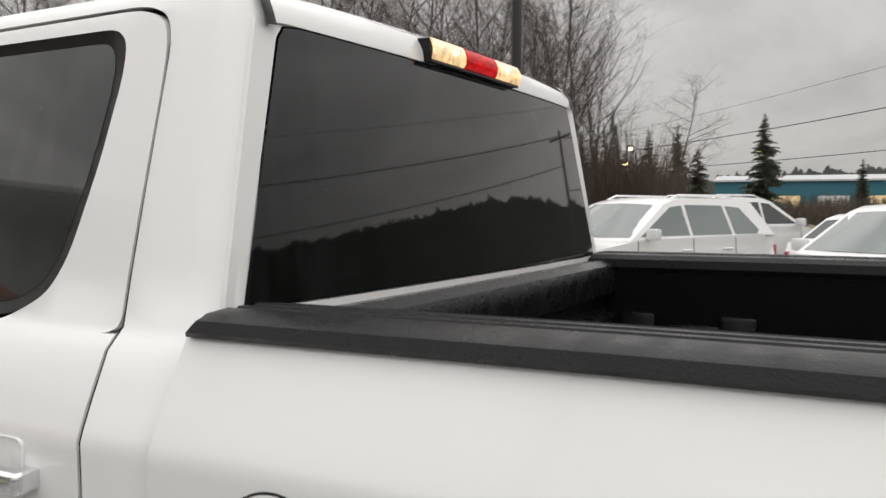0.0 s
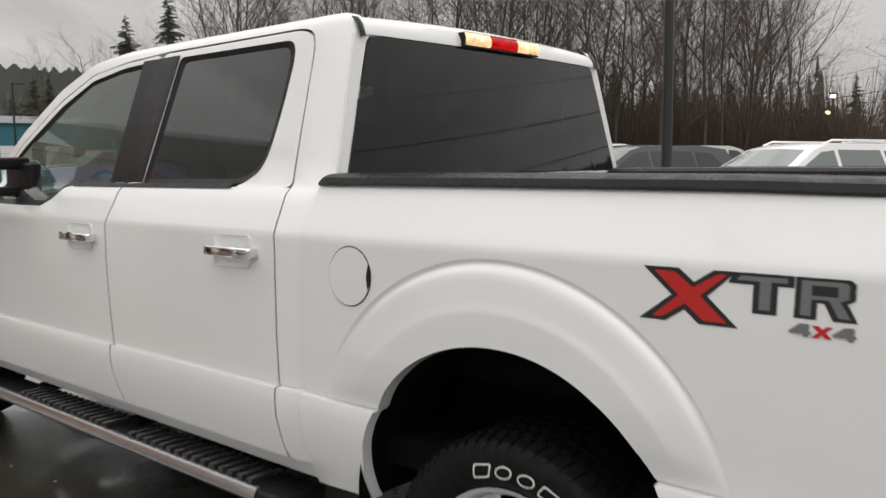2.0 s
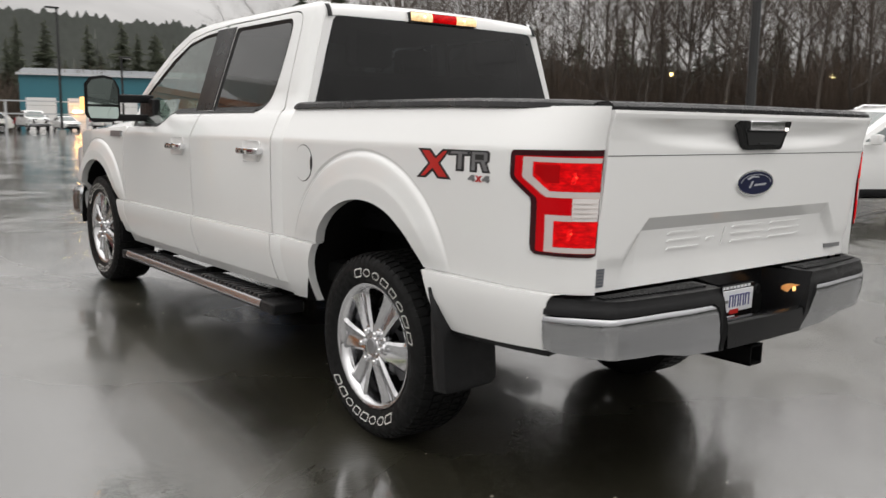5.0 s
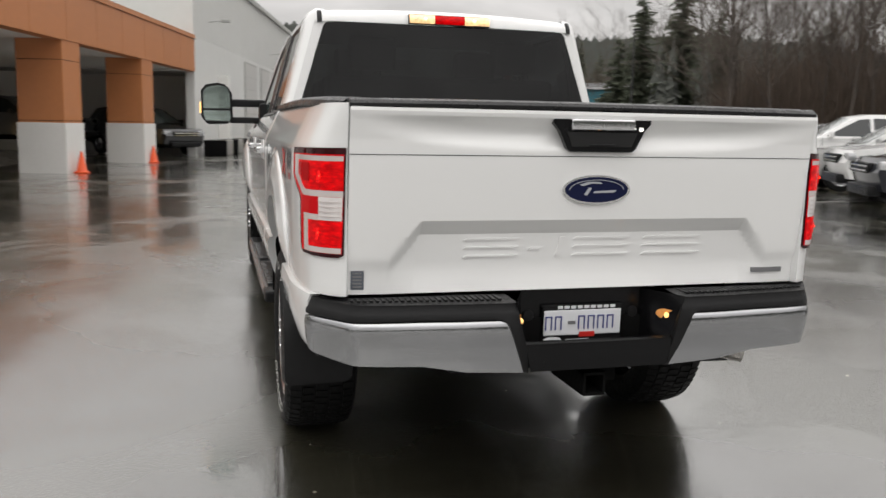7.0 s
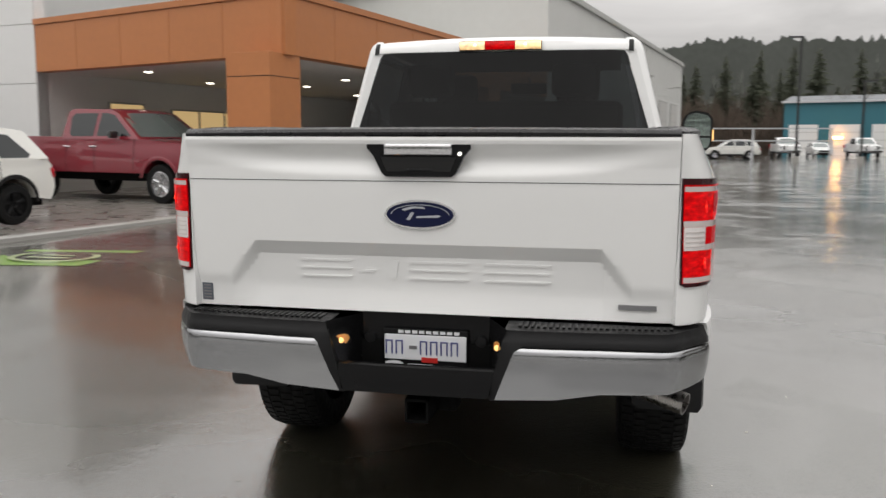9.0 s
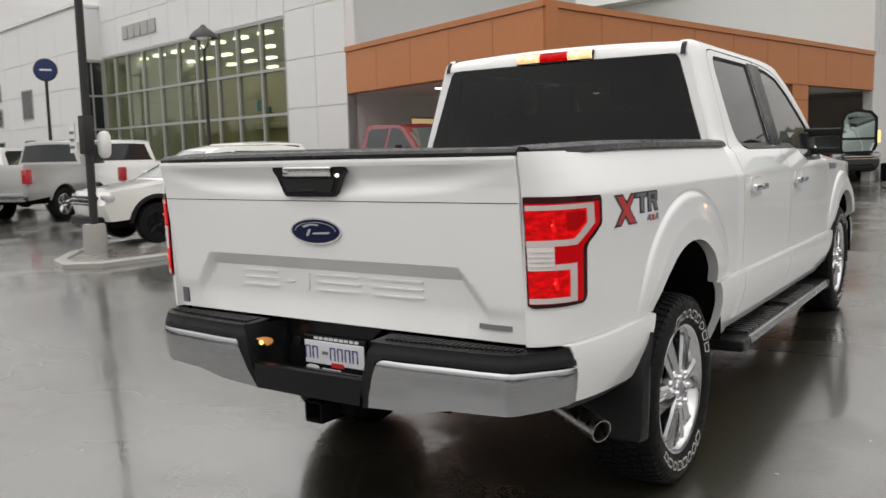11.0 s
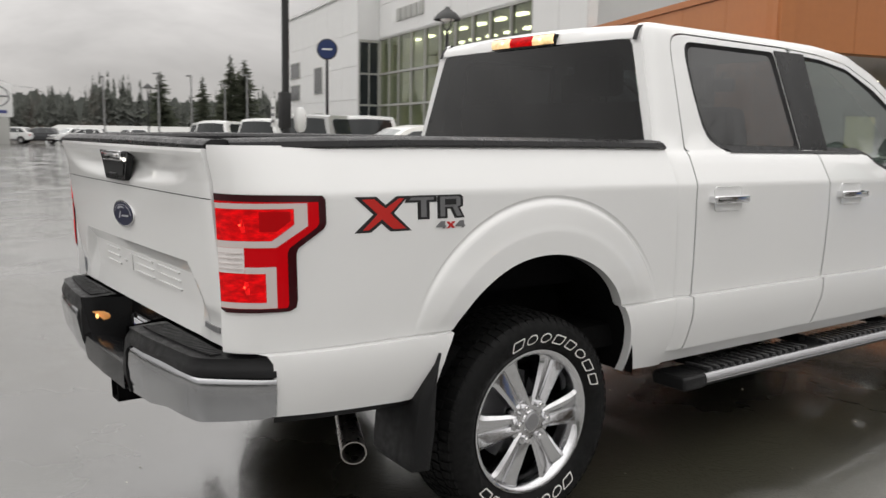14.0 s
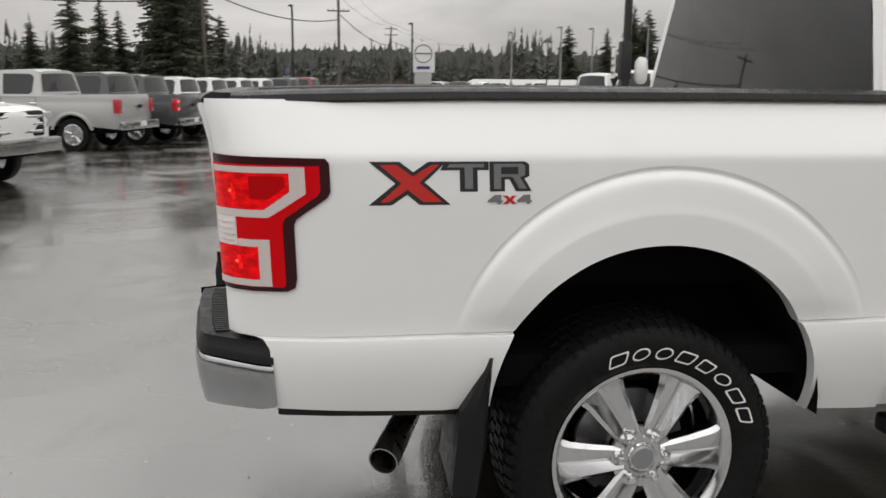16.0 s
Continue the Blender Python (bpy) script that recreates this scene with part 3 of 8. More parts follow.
for k in range(5):
    lamp = setting("ceiling_light", box((3.6 + k * 2.8, -9.4, 2.64), (4.8 + k * 2.8, -9.1, 2.70)), ROOMLAMP, FRONT, "lit ceiling light panel")
    tagged(lamp, category="ceiling light", group="showroom ceiling lights", kind="thing")
BANNER = material("blue_hanging_banner", (0.03, 0.25, 0.42), 0.5, vary=0.2, scale=3)
for k, (u, z) in enumerate(((3.4, 3.2), (4.9, 4.5), (8.8, 3.1), (3.6, 4.6), (9.6, 2.9))):
    tagged(setting("hanging_banner", add_tube(box((u, -2.2 - 0.4 * k, z), (u + 0.55, -2.17 - 0.4 * k, z + 0.40)), [(u + 0.27, -2.185 - 0.4 * k, z + 0.38), (u + 0.27, -2.185 - 0.4 * k, 5.62)], 0.006, 4), BANNER, FRONT, "blue banner hanging in the showroom"), category="banner", kind="thing")

# canopy over the service drive
TOP, LOW = 4.24, 3.05
for m, length, name in ((CANOPY_SIDE, (R - K).length, "wall_canopy_side"), (CANOPY_FRONT, (L - K).length, "wall_canopy_front")):
    out = -1 if name.endswith("side") else 1
    fas = setting(name, box((-0.05 if out > 0 else 0.0, min(0, -out * 0.3), LOW), (length, max(0, -out * 0.3), TOP)), ORANGE, m, "orange panelled canopy fascia")
    n = 5 if out > 0 else 9
    pieces(fas, "fascia_panel", ORANGE, [((length * k / n + 0.006, 0.002 if out > 0 else -0.022, LOW + 0.004), (length * (k + 1) / n - 0.006, 0.022 if out > 0 else -0.002, TOP - 0.10)) for k in range(n)], 0.003)
    part("fascia_cap", box((-0.03, -0.06, TOP - 0.09), (length, 0.06, TOP + 0.04)), ORANGE, fas, smooth=False)
bm = bmesh.new()
back = [R + Vector((0.208, 0.978, 0)) * 4.2, L + Vector((0.208, 0.978, 0)) * 17.5]
quad = [K, R, back[0], back[1], L]
for z in (LOW + 0.02, LOW + 0.12):
    bm.faces.new([bm.verts.new((p.x, p.y, z)) for p in quad])
solid("ceiling_canopy", bm, SOFFIT, "pale soffit of the drive canopy", "ceiling", kind="structure", smooth=False)
bm = bmesh.new()
bm.faces.new([bm.verts.new((p.x, p.y, TOP - 0.06)) for p in quad])
solid("canopy_roof", bm, GREYWALL, "flat roof of the canopy", "roof", kind="structure", smooth=False)
for u, v in ((1.6, 1.5), (3.6, 3.2), (5.6, 1.5), (2.5, 6.0), (5.0, 7.5), (6.8, 5.0), (3.4, 10.5), (6.0, 12.0), (8.4, 9.0), (8.8, 14.0), (4.8, 15.5)):
    p = K + (L - K).normalized() * u + (R - K).normalized() * v
    bm = lathe([(0.0, LOW - 0.002), (0.085, LOW - 0.002), (0.10, LOW + 0.012)], 18, "Z", (p.x, p.y, 0))
    solid("downlight", bm, DOWNLIGHT, "round lit downlight in the soffit", "ceiling light", "canopy downlights")
for k, u in enumerate((0.05, 5.65, 11.05)):
    col = thing("canopy_column", CANOPY_SIDE @ Matrix.Translation((u, 0.50, 0)), "square column, orange above a white base", "column", "canopy columns")
    part("column_base", box((-0.53, -0.53, -0.05), (0.53, 0.53, 1.26), 0.01), WHITEPAINTED, col, "white painted base", smooth=False)
    part("column_shaft", box((-0.50, -0.50, 1.26), (0.50, 0.50, LOW + 0.02), 0.006), ORANGE, col, smooth=False)
    for z in (1.30, 2.62):
        part("joint_band", box((-0.504, -0.504, z), (0.504, 0.504, z + 0.012)), SEAM, col, smooth=False)
SIDEWALL = framed(L, (0.208, 0.978, 0))
setting("wall_drive_left", box((0, 0.0, 0), (17.5, 0.3, LOW + 0.1)), DRIVEWALL, SIDEWALL, "pale grey wall along the covered drive")
setting("wall_drive_back", box((-11.5, -0.3, 0), (0.4, 0, LOW + 0.1)), DRIVEWALL, framed(back[0], (0.978, -0.208, 0)))
setting("floor_drive", box((0.3, -7.6, -0.08), (17.3, -0.02, 0.145)), CONCRETE, SIDEWALL, "damp concrete floor of the covered drive")
for u0, u1, z0, z1, n in ((2.2, 3.5, 1.95, 2.45, 1), (4.6, 8.2, 1.25, 2.35, 3), (9.6, 11.0, 0.15, 2.3, 1)):
    win = setting("window_3", box((u0, -0.05, z0), (u1, 0.0, z1)), MULLION, SIDEWALL, "warmly lit window in the drive wall")
    win["category"] = "window"
    for k in range(n):
        a, b = u0 + (u1 - u0) * k / n, u0 + (u1 - u0) * (k + 1) / n
        part("pane", box((a + 0.05, -0.06, z0 + 0.05), (b - 0.05, -0.052, z1 - 0.05)), WARMWINDOW, win, smooth=False)

# service hall
hall = setting("wall_hall", box((0, 0, 0), (33.4, 0.3, 7.0)), METALSIDING, HALL, "long pale metal-sided service hall")
bm = bmesh.new()
for k in range(110):
    u = 0.15 + k * 0.30
    add_box(bm, (u, -0.022, 4.25), (u + 0.05, 0.002, 6.9))
part("siding_ribs", bm, METALSIDING, hall, smooth=False)
tagged(hall.children[0], kind="stuff")
setting("wall_hall_end", box((33.1, 0.3, 0), (33.4, 26, 7.0)), METALSIDING, HALL)
setting("wall_hall_front", box((0, 0.3, LOW), (0.3, 20, 7.0)), METALSIDING, HALL)
setting("hall_roof", box((-0.1, -0.05, 7.0), (33.5, 26, 7.15)), GREYWALL, HALL)
part("gutter", box((0, -0.12, 6.88), (33.4, 0.0, 7.02), 0.02), GREYWALL, hall, smooth=False)
for u0, u1 in ((9.6, 12.6), (14.0, 16.8), (18.0, 21.9), (23.9, 26.9), (28.4, 31.2)):
    door = setting("door_1", box((u0 - 0.1, -0.045, 0), (u1 + 0.1, 0.0, 4.08)), GREYWALL, HALL, "grey sectional overhead door")
    door["category"] = "door"
    for k in range(7):
        part("door_section", box((u0 + 0.02, -0.065, 0.05 + k * 0.565), (u1 - 0.02, -0.046, 0.05 + (k + 1) * 0.565 - 0.02), 0.004, 1), DOORGREY, door, smooth=False)
for u in (2.5, 17.4, 27.6):
    lampb = thing("wall_lamp", HALL @ Matrix.Translation((u, 0, 0)), "small wall lamp on an arm", "lamp", "hall wall lamps")
    part("arm", tube([(0, 0, 5.0), (0, -0.5, 5.05)], 0.02, 6), GREYWALL, lampb)
    part("shade", box((-0.12, -0.75, 5.0), (0.12, -0.45, 5.1), 0.02), GREYWALL, lampb)
BOLLARD = material("blue_bollard", (0.02, 0.06, 0.30), 0.4)
for u in (21.95, 23.4, 31.9):
    solid("bollard", lathe([(0.0, 1.05), (0.10, 1.02), (0.11, 0.95), (0.11, 0.0)], 14, "Z", tuple(HALL @ Vector((u, -0.7, 0)))), BOLLARD, "blue bollard beside the hall door", "bollard", "bollards")

# kerb, apron and painted marks
def laid(points, lift=0.004, thick=0.0):
    bm = bmesh.new()
    top = [bm.verts.new((x, y, ground_z(x, y) + lift)) for x, y in points]
    bm.faces.new(top)
    if thick:
        low = [bm.verts.new((x, y, ground_z(x, y) + lift - thick)) for x, y in points]
        for k in range(len(points)):
            bm.faces.new((top[k], low[k], low[(k + 1) % len(points)], top[(k + 1) % len(points)]))
    bmesh.ops.recalc_face_normals(bm, faces=bm.faces[:])
    return bm


solid("pavement", laid([(-9.6, 9.0), (-9.3, 5.0), (-8.9, 3.65), (-8.35, 3.08), (-7.85, 2.88), (-7.42, 3.05), (-7.05, 4.4), (-6.25, 8.2), (-5.85, 11.0), (-13.1, 14.2), (-14.5, 14.6)], 0.045, 0.10), CONCRETE, "damp concrete apron beside the lot", "pavement", kind="structure", smooth=False)
line = [(-9.7, 9.0), (-9.4, 5.0), (-8.97, 3.6), (-8.40, 3.0), (-7.88, 2.79), (-7.48, 2.98), (-7.0, 4.5), (-6.60, 6.4), (-6.22, 8.4), (-5.80, 11.0)]
bm = bmesh.new()
rows = []
for k, (x, y) in enumerate(line):
    d = Vector((line[min(k + 1, len(line) - 1)][0] - line[max(k - 1, 0)][0], line[min(k + 1, len(line) - 1)][1] - line[max(k - 1, 0)][1], 0)).normalized()
    n = Vector((d.y, -d.x, 0))
    z = ground_z(x, y)
    rows.append([bm.verts.new(Vector((x, y, z)) + n * o + Vector((0, 0, h))) for o, h in ((0.09, -0.05), (0.085, 0.055), (0.06, 0.075), (-0.07, 0.075), (-0.09, 0.04))])
for p, q in zip(rows, rows[1:]):
    for k in range(4):
        bm.faces.new((p[k], p[k + 1], q[k + 1], q[k]))
solid("kerb", bm, KERB, "low wet concrete kerb", "kerb", kind="structure")
mark = solid("painted_bay_mark", laid([(-6.05, 3.62), (-4.72, 3.78), (-4.62, 4.86), (-5.95, 4.68)]), GREENPAINT, "green painted bay mark with pale oval", "road marking", smooth=False)
c = Vector((-5.33, 4.24, 0))
bm = bmesh.new()
for r0, r1 in ((0.40, 0.34),):
    a = [bm.verts.new((c.x + r0 * 1.25 * math.cos(t), c.y + r0 * math.sin(t), ground_z(c.x, c.y) + 0.008)) for t in [2 * math.pi * k / 32 for k in range(32)]]
    b = [bm.verts.new((c.x + r1 * 1.22 * math.cos(t), c.y + r1 * 0.97 * math.sin(t), ground_z(c.x, c.y) + 0.008)) for t in [2 * math.pi * k / 32 for k in range(32)]]
    for k in range(32):
        bm.faces.new((a[k], a[(k + 1) % 32], b[(k + 1) % 32], b[k]))
for x0, x1, y0 in ((-5.6, -5.1, 4.12), (-5.55, -5.15, 4.30)):
    bm.faces.new([bm.verts.new((x, y, ground_z(c.x, c.y) + 0.008)) for x, y in ((x0, y0), (x1, y0), (x1, y0 + 0.07), (x0, y0 + 0.07))])
part("pale_symbol", bm, material("pale_green_paint", (0.42, 0.50, 0.26), 0.4, vary=0.3, scale=6, coat=0.7), mark, smooth=False)
for k in range(6):
    y = -3.2 + k * 3.0
    solid("bay_line", laid([(7.6, y), (12.4, y + 0.5), (12.4, y + 0.60), (7.6, y + 0.10)]), LINEPAINT, "worn white bay line on wet asphalt", "road marking", "bay lines", smooth=False)
for x, y, a in ((5.0, 16.0, 0.1), (9.0, 20.0, 0.1), (14, 24, 0.1)):
    d = Vector((math.cos(a), math.sin(a)))
    n = Vector((-d.y, d.x)) * 0.06
    pts = [Vector((x, y)) - d * 3 - n, Vector((x, y)) + d * 3 - n, Vector((x, y)) + d * 3 + n, Vector((x, y)) - d * 3 + n]
    solid("bay_line", laid([tuple(p) for p in pts]), LINEPAINT, "worn white bay line on wet asphalt", "road marking", "bay lines", smooth=False)

# ---- the white pickup ----
truck = thing("pickup_truck", LEAN, "white crew-cab pickup with chrome bumper, wet, standing on asphalt", "pickup truck")

SIDE = [(0.50, 0.900), (0.55, 0.925), (0.62, 0.952), (0.70, 0.974), (0.755, 0.979), (0.784, 0.9768), (0.7945, 0.9745), (0.7965, 0.9560), (0.8005, 0.9530), (0.8030, 0.9585), (0.812, 0.9592), (0.95, 0.966), (1.15, 0.969), (1.265, 0.967), (1.280, 0.9615), (1.31, 0.948), (1.40, 0.905), (1.44, 0.885)]
BULGE = [(0.0, 0.023), (0.38, 0.0245), (0.42, 0.024), (0.47, 0.021), (0.84, 0.010), (0.89, 0.004), (0.94, -0.006), (0.97, -0.006), (1.0, 0.0)]


REAR_ARCH = (0.035, 0.545, 0.485, 0.488, 0.060, 0.62, 0.645, 0.625)
FRONT_ARCH = (3.742, 0.575, 0.49, 0.49, 3.74, 0.63, 0.64, 0.60)


def side_x(y, s):
    x = lerp_table(SIDE, s)
    x -= lerp_table([(3.2, 0), (3.9, 0.012), (4.3, 0.05), (4.5, 0.11), (4.66, 0.25)], y)
    return x


CORNER = [(-1.19, 0.140, -1.135), (-1.15, 0.104, -1.122), (-1.11, 0.074, -1.097), (-1.06, 0.045, -1.056), (-1.00, 0.027, -0.998), (-0.90, 0.010, -0.90), (-0.78, 0.0, -0.78)]


def plan(a):
    return lerp_table([(p, q) for p, q, _ in CORNER], a), (a if a > -0.78 else lerp_table([(p, q) for p, _, q in CORNER], a))


def bed_map(a, s, off):
    inset, y = plan(a)
    i2, y2 = plan(a - 0.004)
    i1, y1 = plan(a + 0.004)
    n = Vector((y1 - y2, i1 - i2, 0)).normalized()
    share = max(0.4, (side_x(y, s) - 0.828) / 0.14)
    tail = max(0.0, -0.95 - y) / 0.185 * lerp_table([(1.22, 0.0), (1.30, 0.006), (1.36, 0.016), (1.385, 0.024), (1.40, 0.020)], s)
    p = Vector((side_x(y, s) - inset * share, y - tail, s))
    return p + n * off


def cab_x(y, s):
    if s < 1.385:
        x = side_x(y, s)
    else:
        x = lerp_table([(1.385, side_x(y, 1.385)), (1.415, 0.882), (1.90, 0.755), (1.925, 0.742), (1.945, 0.715), (1.955, 0.69)], s)
    return x - lerp_table([(0.752, 0.058), (0.758, 0.043), (0.768, 0.030), (0.785, 0.017), (0.81, 0.007), (0.85, 0.001), (0.9, 0)], y)


def back_lean(y, s):
    """The cab's back leans forward above the bed's rails."""
    return 0.14 * max(0.0, s - 1.43) * min(1.0, max(0.0, (0.93 - y) / 0.16))


def cab_map(y, s, off):
    return Vector((cab_x(y, s) + off, y + back_lean(y, s), s))


sy, ss = spread(-1.17, 0.73, 46), [0.58, 0.62, 0.66, 0.70, 0.73, 0.755, 0.77, 0.784, 0.790, 0.7945, 0.7965, 0.8005, 0.803, 0.812, 0.83] + spread(0.86, 1.24, 16) + [1.25, 1.265, 1.280, 1.295, 1.31, 1.34, 1.37, 1.40]


def opening(arch, low_rear, low_front):
    """The panel's outline at a wheel: round the flare above the crease, along the opening itself below it."""
    inner, outer = arc(*arch[:4], 192, -12, 100, 2.05), arc(*arch[4:], 180, 0, 60)
    rear = [q for q in inner if q[0] < arch[0] and low_rear < q[1] < 0.803]
    front = [q for q in inner if q[0] > arch[0] and low_front < q[1] < 0.803]
    return rear + [(rear[-1][0] + 0.003, 0.803)] + [q for q in outer if q[1] > 0.803] + [(front[0][0] - 0.003, 0.803)] + front


def arch_ring(arch, mapping, t0, t1):
    """The swelling round a wheel opening, ring by ring from its groove to the opening, with the edge turned in."""
    bm = bmesh.new()
    rows = []
    inner, outer = arc(*arch[:4], t0, t1, 90, 2.05), arc(*arch[4:], t0, t1, 90)
    for (y0, s0), (y1, s1) in zip(inner, outer):
        row = []
        for d in [0.0, 0.1, 0.2, 0.3, 0.38, 0.42, 0.47, 0.55, 0.65, 0.75, 0.82, 0.86, 0.89, 0.915, 0.94, 0.965, 0.985, 1.0]:
            y, s = y0 + (y1 - y0) * d, max(0.803, s0 + (s1 - s0) * d)
            base = mapping(y, s, 0.0)
            soft = max(min(1.0, max(0.0, (d - 0.45) / 0.5)), min(1.0, max(0.0, (0.88 - s) / 0.06)))
            flat = base.x - side_x(y, s) + lerp_table([(0.50, 0.925), (0.62, 0.955), (0.75, 0.968), (0.95, 0.968), (1.15, 0.969), (1.25, 0.966), (1.285, 0.958)], s)
            base.x = flat + (base.x - flat) * soft * soft * (3 - 2 * soft)
            swell = lerp_table(BULGE, d)
            base.x += swell * (lerp_table([(0.58, 0.0), (0.79, 0.0), (0.83, 0.35), (0.95, 1.0)], s) if swell > 0 else lerp_table([(0.88, 0.0), (1.06, 1.0)], s))
            if d == 0.0:
                row.append(bm.verts.new(base + Vector((-0.045, 0, 0))))
                row.append(bm.verts.new(base + Vector((-0.006, 0, 0))))
            row.append(bm.verts.new(base))
        rows.append(row)
    for p, q in zip(rows, rows[1:]):
        for k in range(len(p) - 1):
            bm.faces.new((p[k], p[k + 1], q[k + 1], q[k]))
    return bm


outline = [(0.764, 0.500), (0.764, 1.416), (-1.19, 1.408), (-1.19, 0.80), (-1.075, 0.80), (-1.045, 0.795), (-1.03, 0.77), (-1.025, 0.602), (-0.46, 0.575)]
outline[-1] = (REAR_ARCH[4] - REAR_ARCH[6] * 0.9975, 0.5785)
outline += opening(REAR_ARCH, 0.579, 0.505) + [(0.712, 0.500)]
both("bed_side", panel(outline, sy, ss, bed_map, 0.035), PAINT, truck)
both("wheel_arch_flare", arch_ring(REAR_ARCH, bed_map, 163.2, 16.8), PAINT, truck, "", 50)
# black strip along the lower edge behind the wheel
strip = panel([(-1.02, 0.578), (-1.02, 0.606), (-0.47, 0.578), (-0.47, 0.556)], spread(-1.0, -0.5, 4), [], lambda a, s, off: bed_map(a, s, off) + Vector((-0.008, 0, 0)), 0.06)
both("lower_edge_strip", strip, PLASTIC, truck)
# wheel housings
for arch, name in ((REAR_ARCH, "wheel_housing"), (FRONT_ARCH, "wheel_housing")):
    bm = bmesh.new()
    pts = arc(arch[0], arch[1], arch[2] + 0.012, arch[3] + 0.012, 184, -4, 28)
    ring = [[bm.verts.new((x, y, s)) for y, s in pts] for x in (0.955, 0.58)]
    for k in range(len(pts) - 1):
        bm.faces.new((ring[0][k], ring[0][k + 1], ring[1][k + 1], ring[1][k]))
    bm.faces.new(ring[1])
    both(name, bm, UNDER, truck)

# rail caps along the bed's top
section = [(0.908, 1.400), (0.915, 1.407), (0.909, 1.423), (0.893, 1.431), (0.852, 1.435), (0.847, 1.426), (0.836, 1.426), (0.831, 1.435), (0.818, 1.435), (0.813, 1.426), (0.802, 1.426), (0.797, 1.435), (0.784, 1.435), (0.779, 1.426), (0.768, 1.426), (0.763, 1.434), (0.742, 1.430), (0.727, 1.418), (0.724, 1.395), (0.735, 1.375)]
bm = bmesh.new()
rows = []
for y in [0.768, 0.755] + spread(0.735, -0.95, 12) + [-1.02, -1.05, -1.075, -1.088]:
    inset = plan(y)[0]
    front = max(0.0, y - 0.735) / 0.033
    rows.append([bm.verts.new((x - inset * (1.2 if x > 0.8 else 0.5), y - (0.04 * (s - 1.386) / 0.05 if front else 0) * front, s + lerp_table([(-1.115, -0.009), (-0.9, 0.0), (-0.5, 0.010), (0.2, 0.014)], y))) for x, s in section])
for p, q in zip(rows, rows[1:]):
    for k in range(len(section) - 1):
        bm.faces.new((p[k], p[k + 1], q[k + 1], q[k]))
bm.faces.new(rows[0])
bm.faces.new(rows[-1][::-1])
bmesh.ops.recalc_face_normals(bm, faces=bm.faces[:])
both("bed_rail_cap", bm, RAILTRIM, truck, "charcoal plastic rail cap with wet ridges", 25)

# the box inside: floor with ribs, side walls with wheel wells, stepped front wall
bed_floor = part("bed_floor", box((-0.72, -1.08, 0.86), (0.72, 0.69, 0.90)), LINER, truck, "black sprayed bed floor with ribs", rake=True)
for k in range(13):
    x = -0.66 + k * 0.11
    part("floor_rib", box((x - 0.025, -1.06, 0.898), (x + 0.025, 0.66, 0.912), 0.004, 1), LINER, bed_floor, rake=True)
bm = bmesh.new()
add_box(bm, (0.728, -1.08, 0.88), (0.76, 0.69, 1.392))
both("bed_inner_wall", bm, LINER, truck)
both("wheel_well", box((0.52, -0.42, 0.90), (0.725, 0.48, 1.08), 0.05, 3), LINER, truck)
for y in (-0.9, -0.62, 0.30, 0.58):
    both("wall_rib", box((0.70, y - 0.05, 0.92), (0.725, y + 0.05, 1.28), 0.012, 2), BEDPLASTIC, truck)
for y in (0.42, -0.70):
    bm = box((0.700, y - 0.07, 1.10), (0.722, y + 0.07, 1.25), 0.008, 2)
    add_box(bm, (0.680, y - 0.055, 1.215), (0.702, y + 0.055, 1.235), 0.006, 2)
    add_tube(bm, [(0.695, y, 1.15), (0.703, y, 1.15)], 0.014, 10)
    both("tie_down_plate", bm, BEDPLASTIC, truck)
bm = bmesh.new()
profile = [(0.742, 1.424), (0.70, 1.427), (0.665, 1.414), (0.655, 1.385), (0.655, 1.335), (0.69, 1.318), (0.69, 1.285), (0.650, 1.268), (0.645, 1.20), (0.685, 1.185), (0.69, 0.90)]
ring = [[bm.verts.new((x, y, s)) for y, s in profile] for x in (-0.735, 0.735)]
for k in range(len(profile) - 1):
    bm.faces.new((ring[0][k], ring[0][k + 1], ring[1][k + 1], ring[1][k]))
part("bed_front_wall", bm, BEDPLASTIC, truck, "wet black stepped front wall of the bed", 20, rake=True)
part("bed_underside", box((-0.85, -1.10, 0.60), (0.85, 3.2, 0.70), 0.02), UNDER, truck, rake=True)

# ---- tailgate ----
def gate_y(x, s):
    u = abs(x)
    y = lerp_table([(0.80, -1.128), (0.90, -1.136), (1.05, -1.150), (1.20, -1.162), (1.30, -1.168), (1.36, -1.180), (1.385, -1.188), (1.40, -1.185)], s)
    edge = lerp_table([(0.59, 1.042), (0.69, 0.915), (1.0, 0.912)], u)
    deep = lerp_table([(0.60, 0.030), (0.70, 0.010)], u)
    d = min(1.0, max(0.0, (edge - s) / 0.048))
    y += deep * d * lerp_table([(0.80, 0.2), (0.88, 1.0)], s)
    low = 1.262 + 0.06 * (u / 0.78) ** 4
    if s < 1.374 and s > low:
        f = (s - low) / (1.374 - low)
        g = math.sin(math.pi / 2 * f / 0.62) ** 2 if f < 0.62 else math.cos(math.pi / 2 * (f - 0.62) / 0.38) ** 1.2
        y += 0.034 * g * max(0.0, 1 - (u / 0.775) ** 3) ** 1.3
    y += 0.012 * (u / 0.82) ** 3
    if u > 0.79:
        y += 0.006 * ((u - 0.79) / 0.035) ** 2
    return y


def gate_map(x, s, off):
    return Vector((x, gate_y(x, s) - off, s))


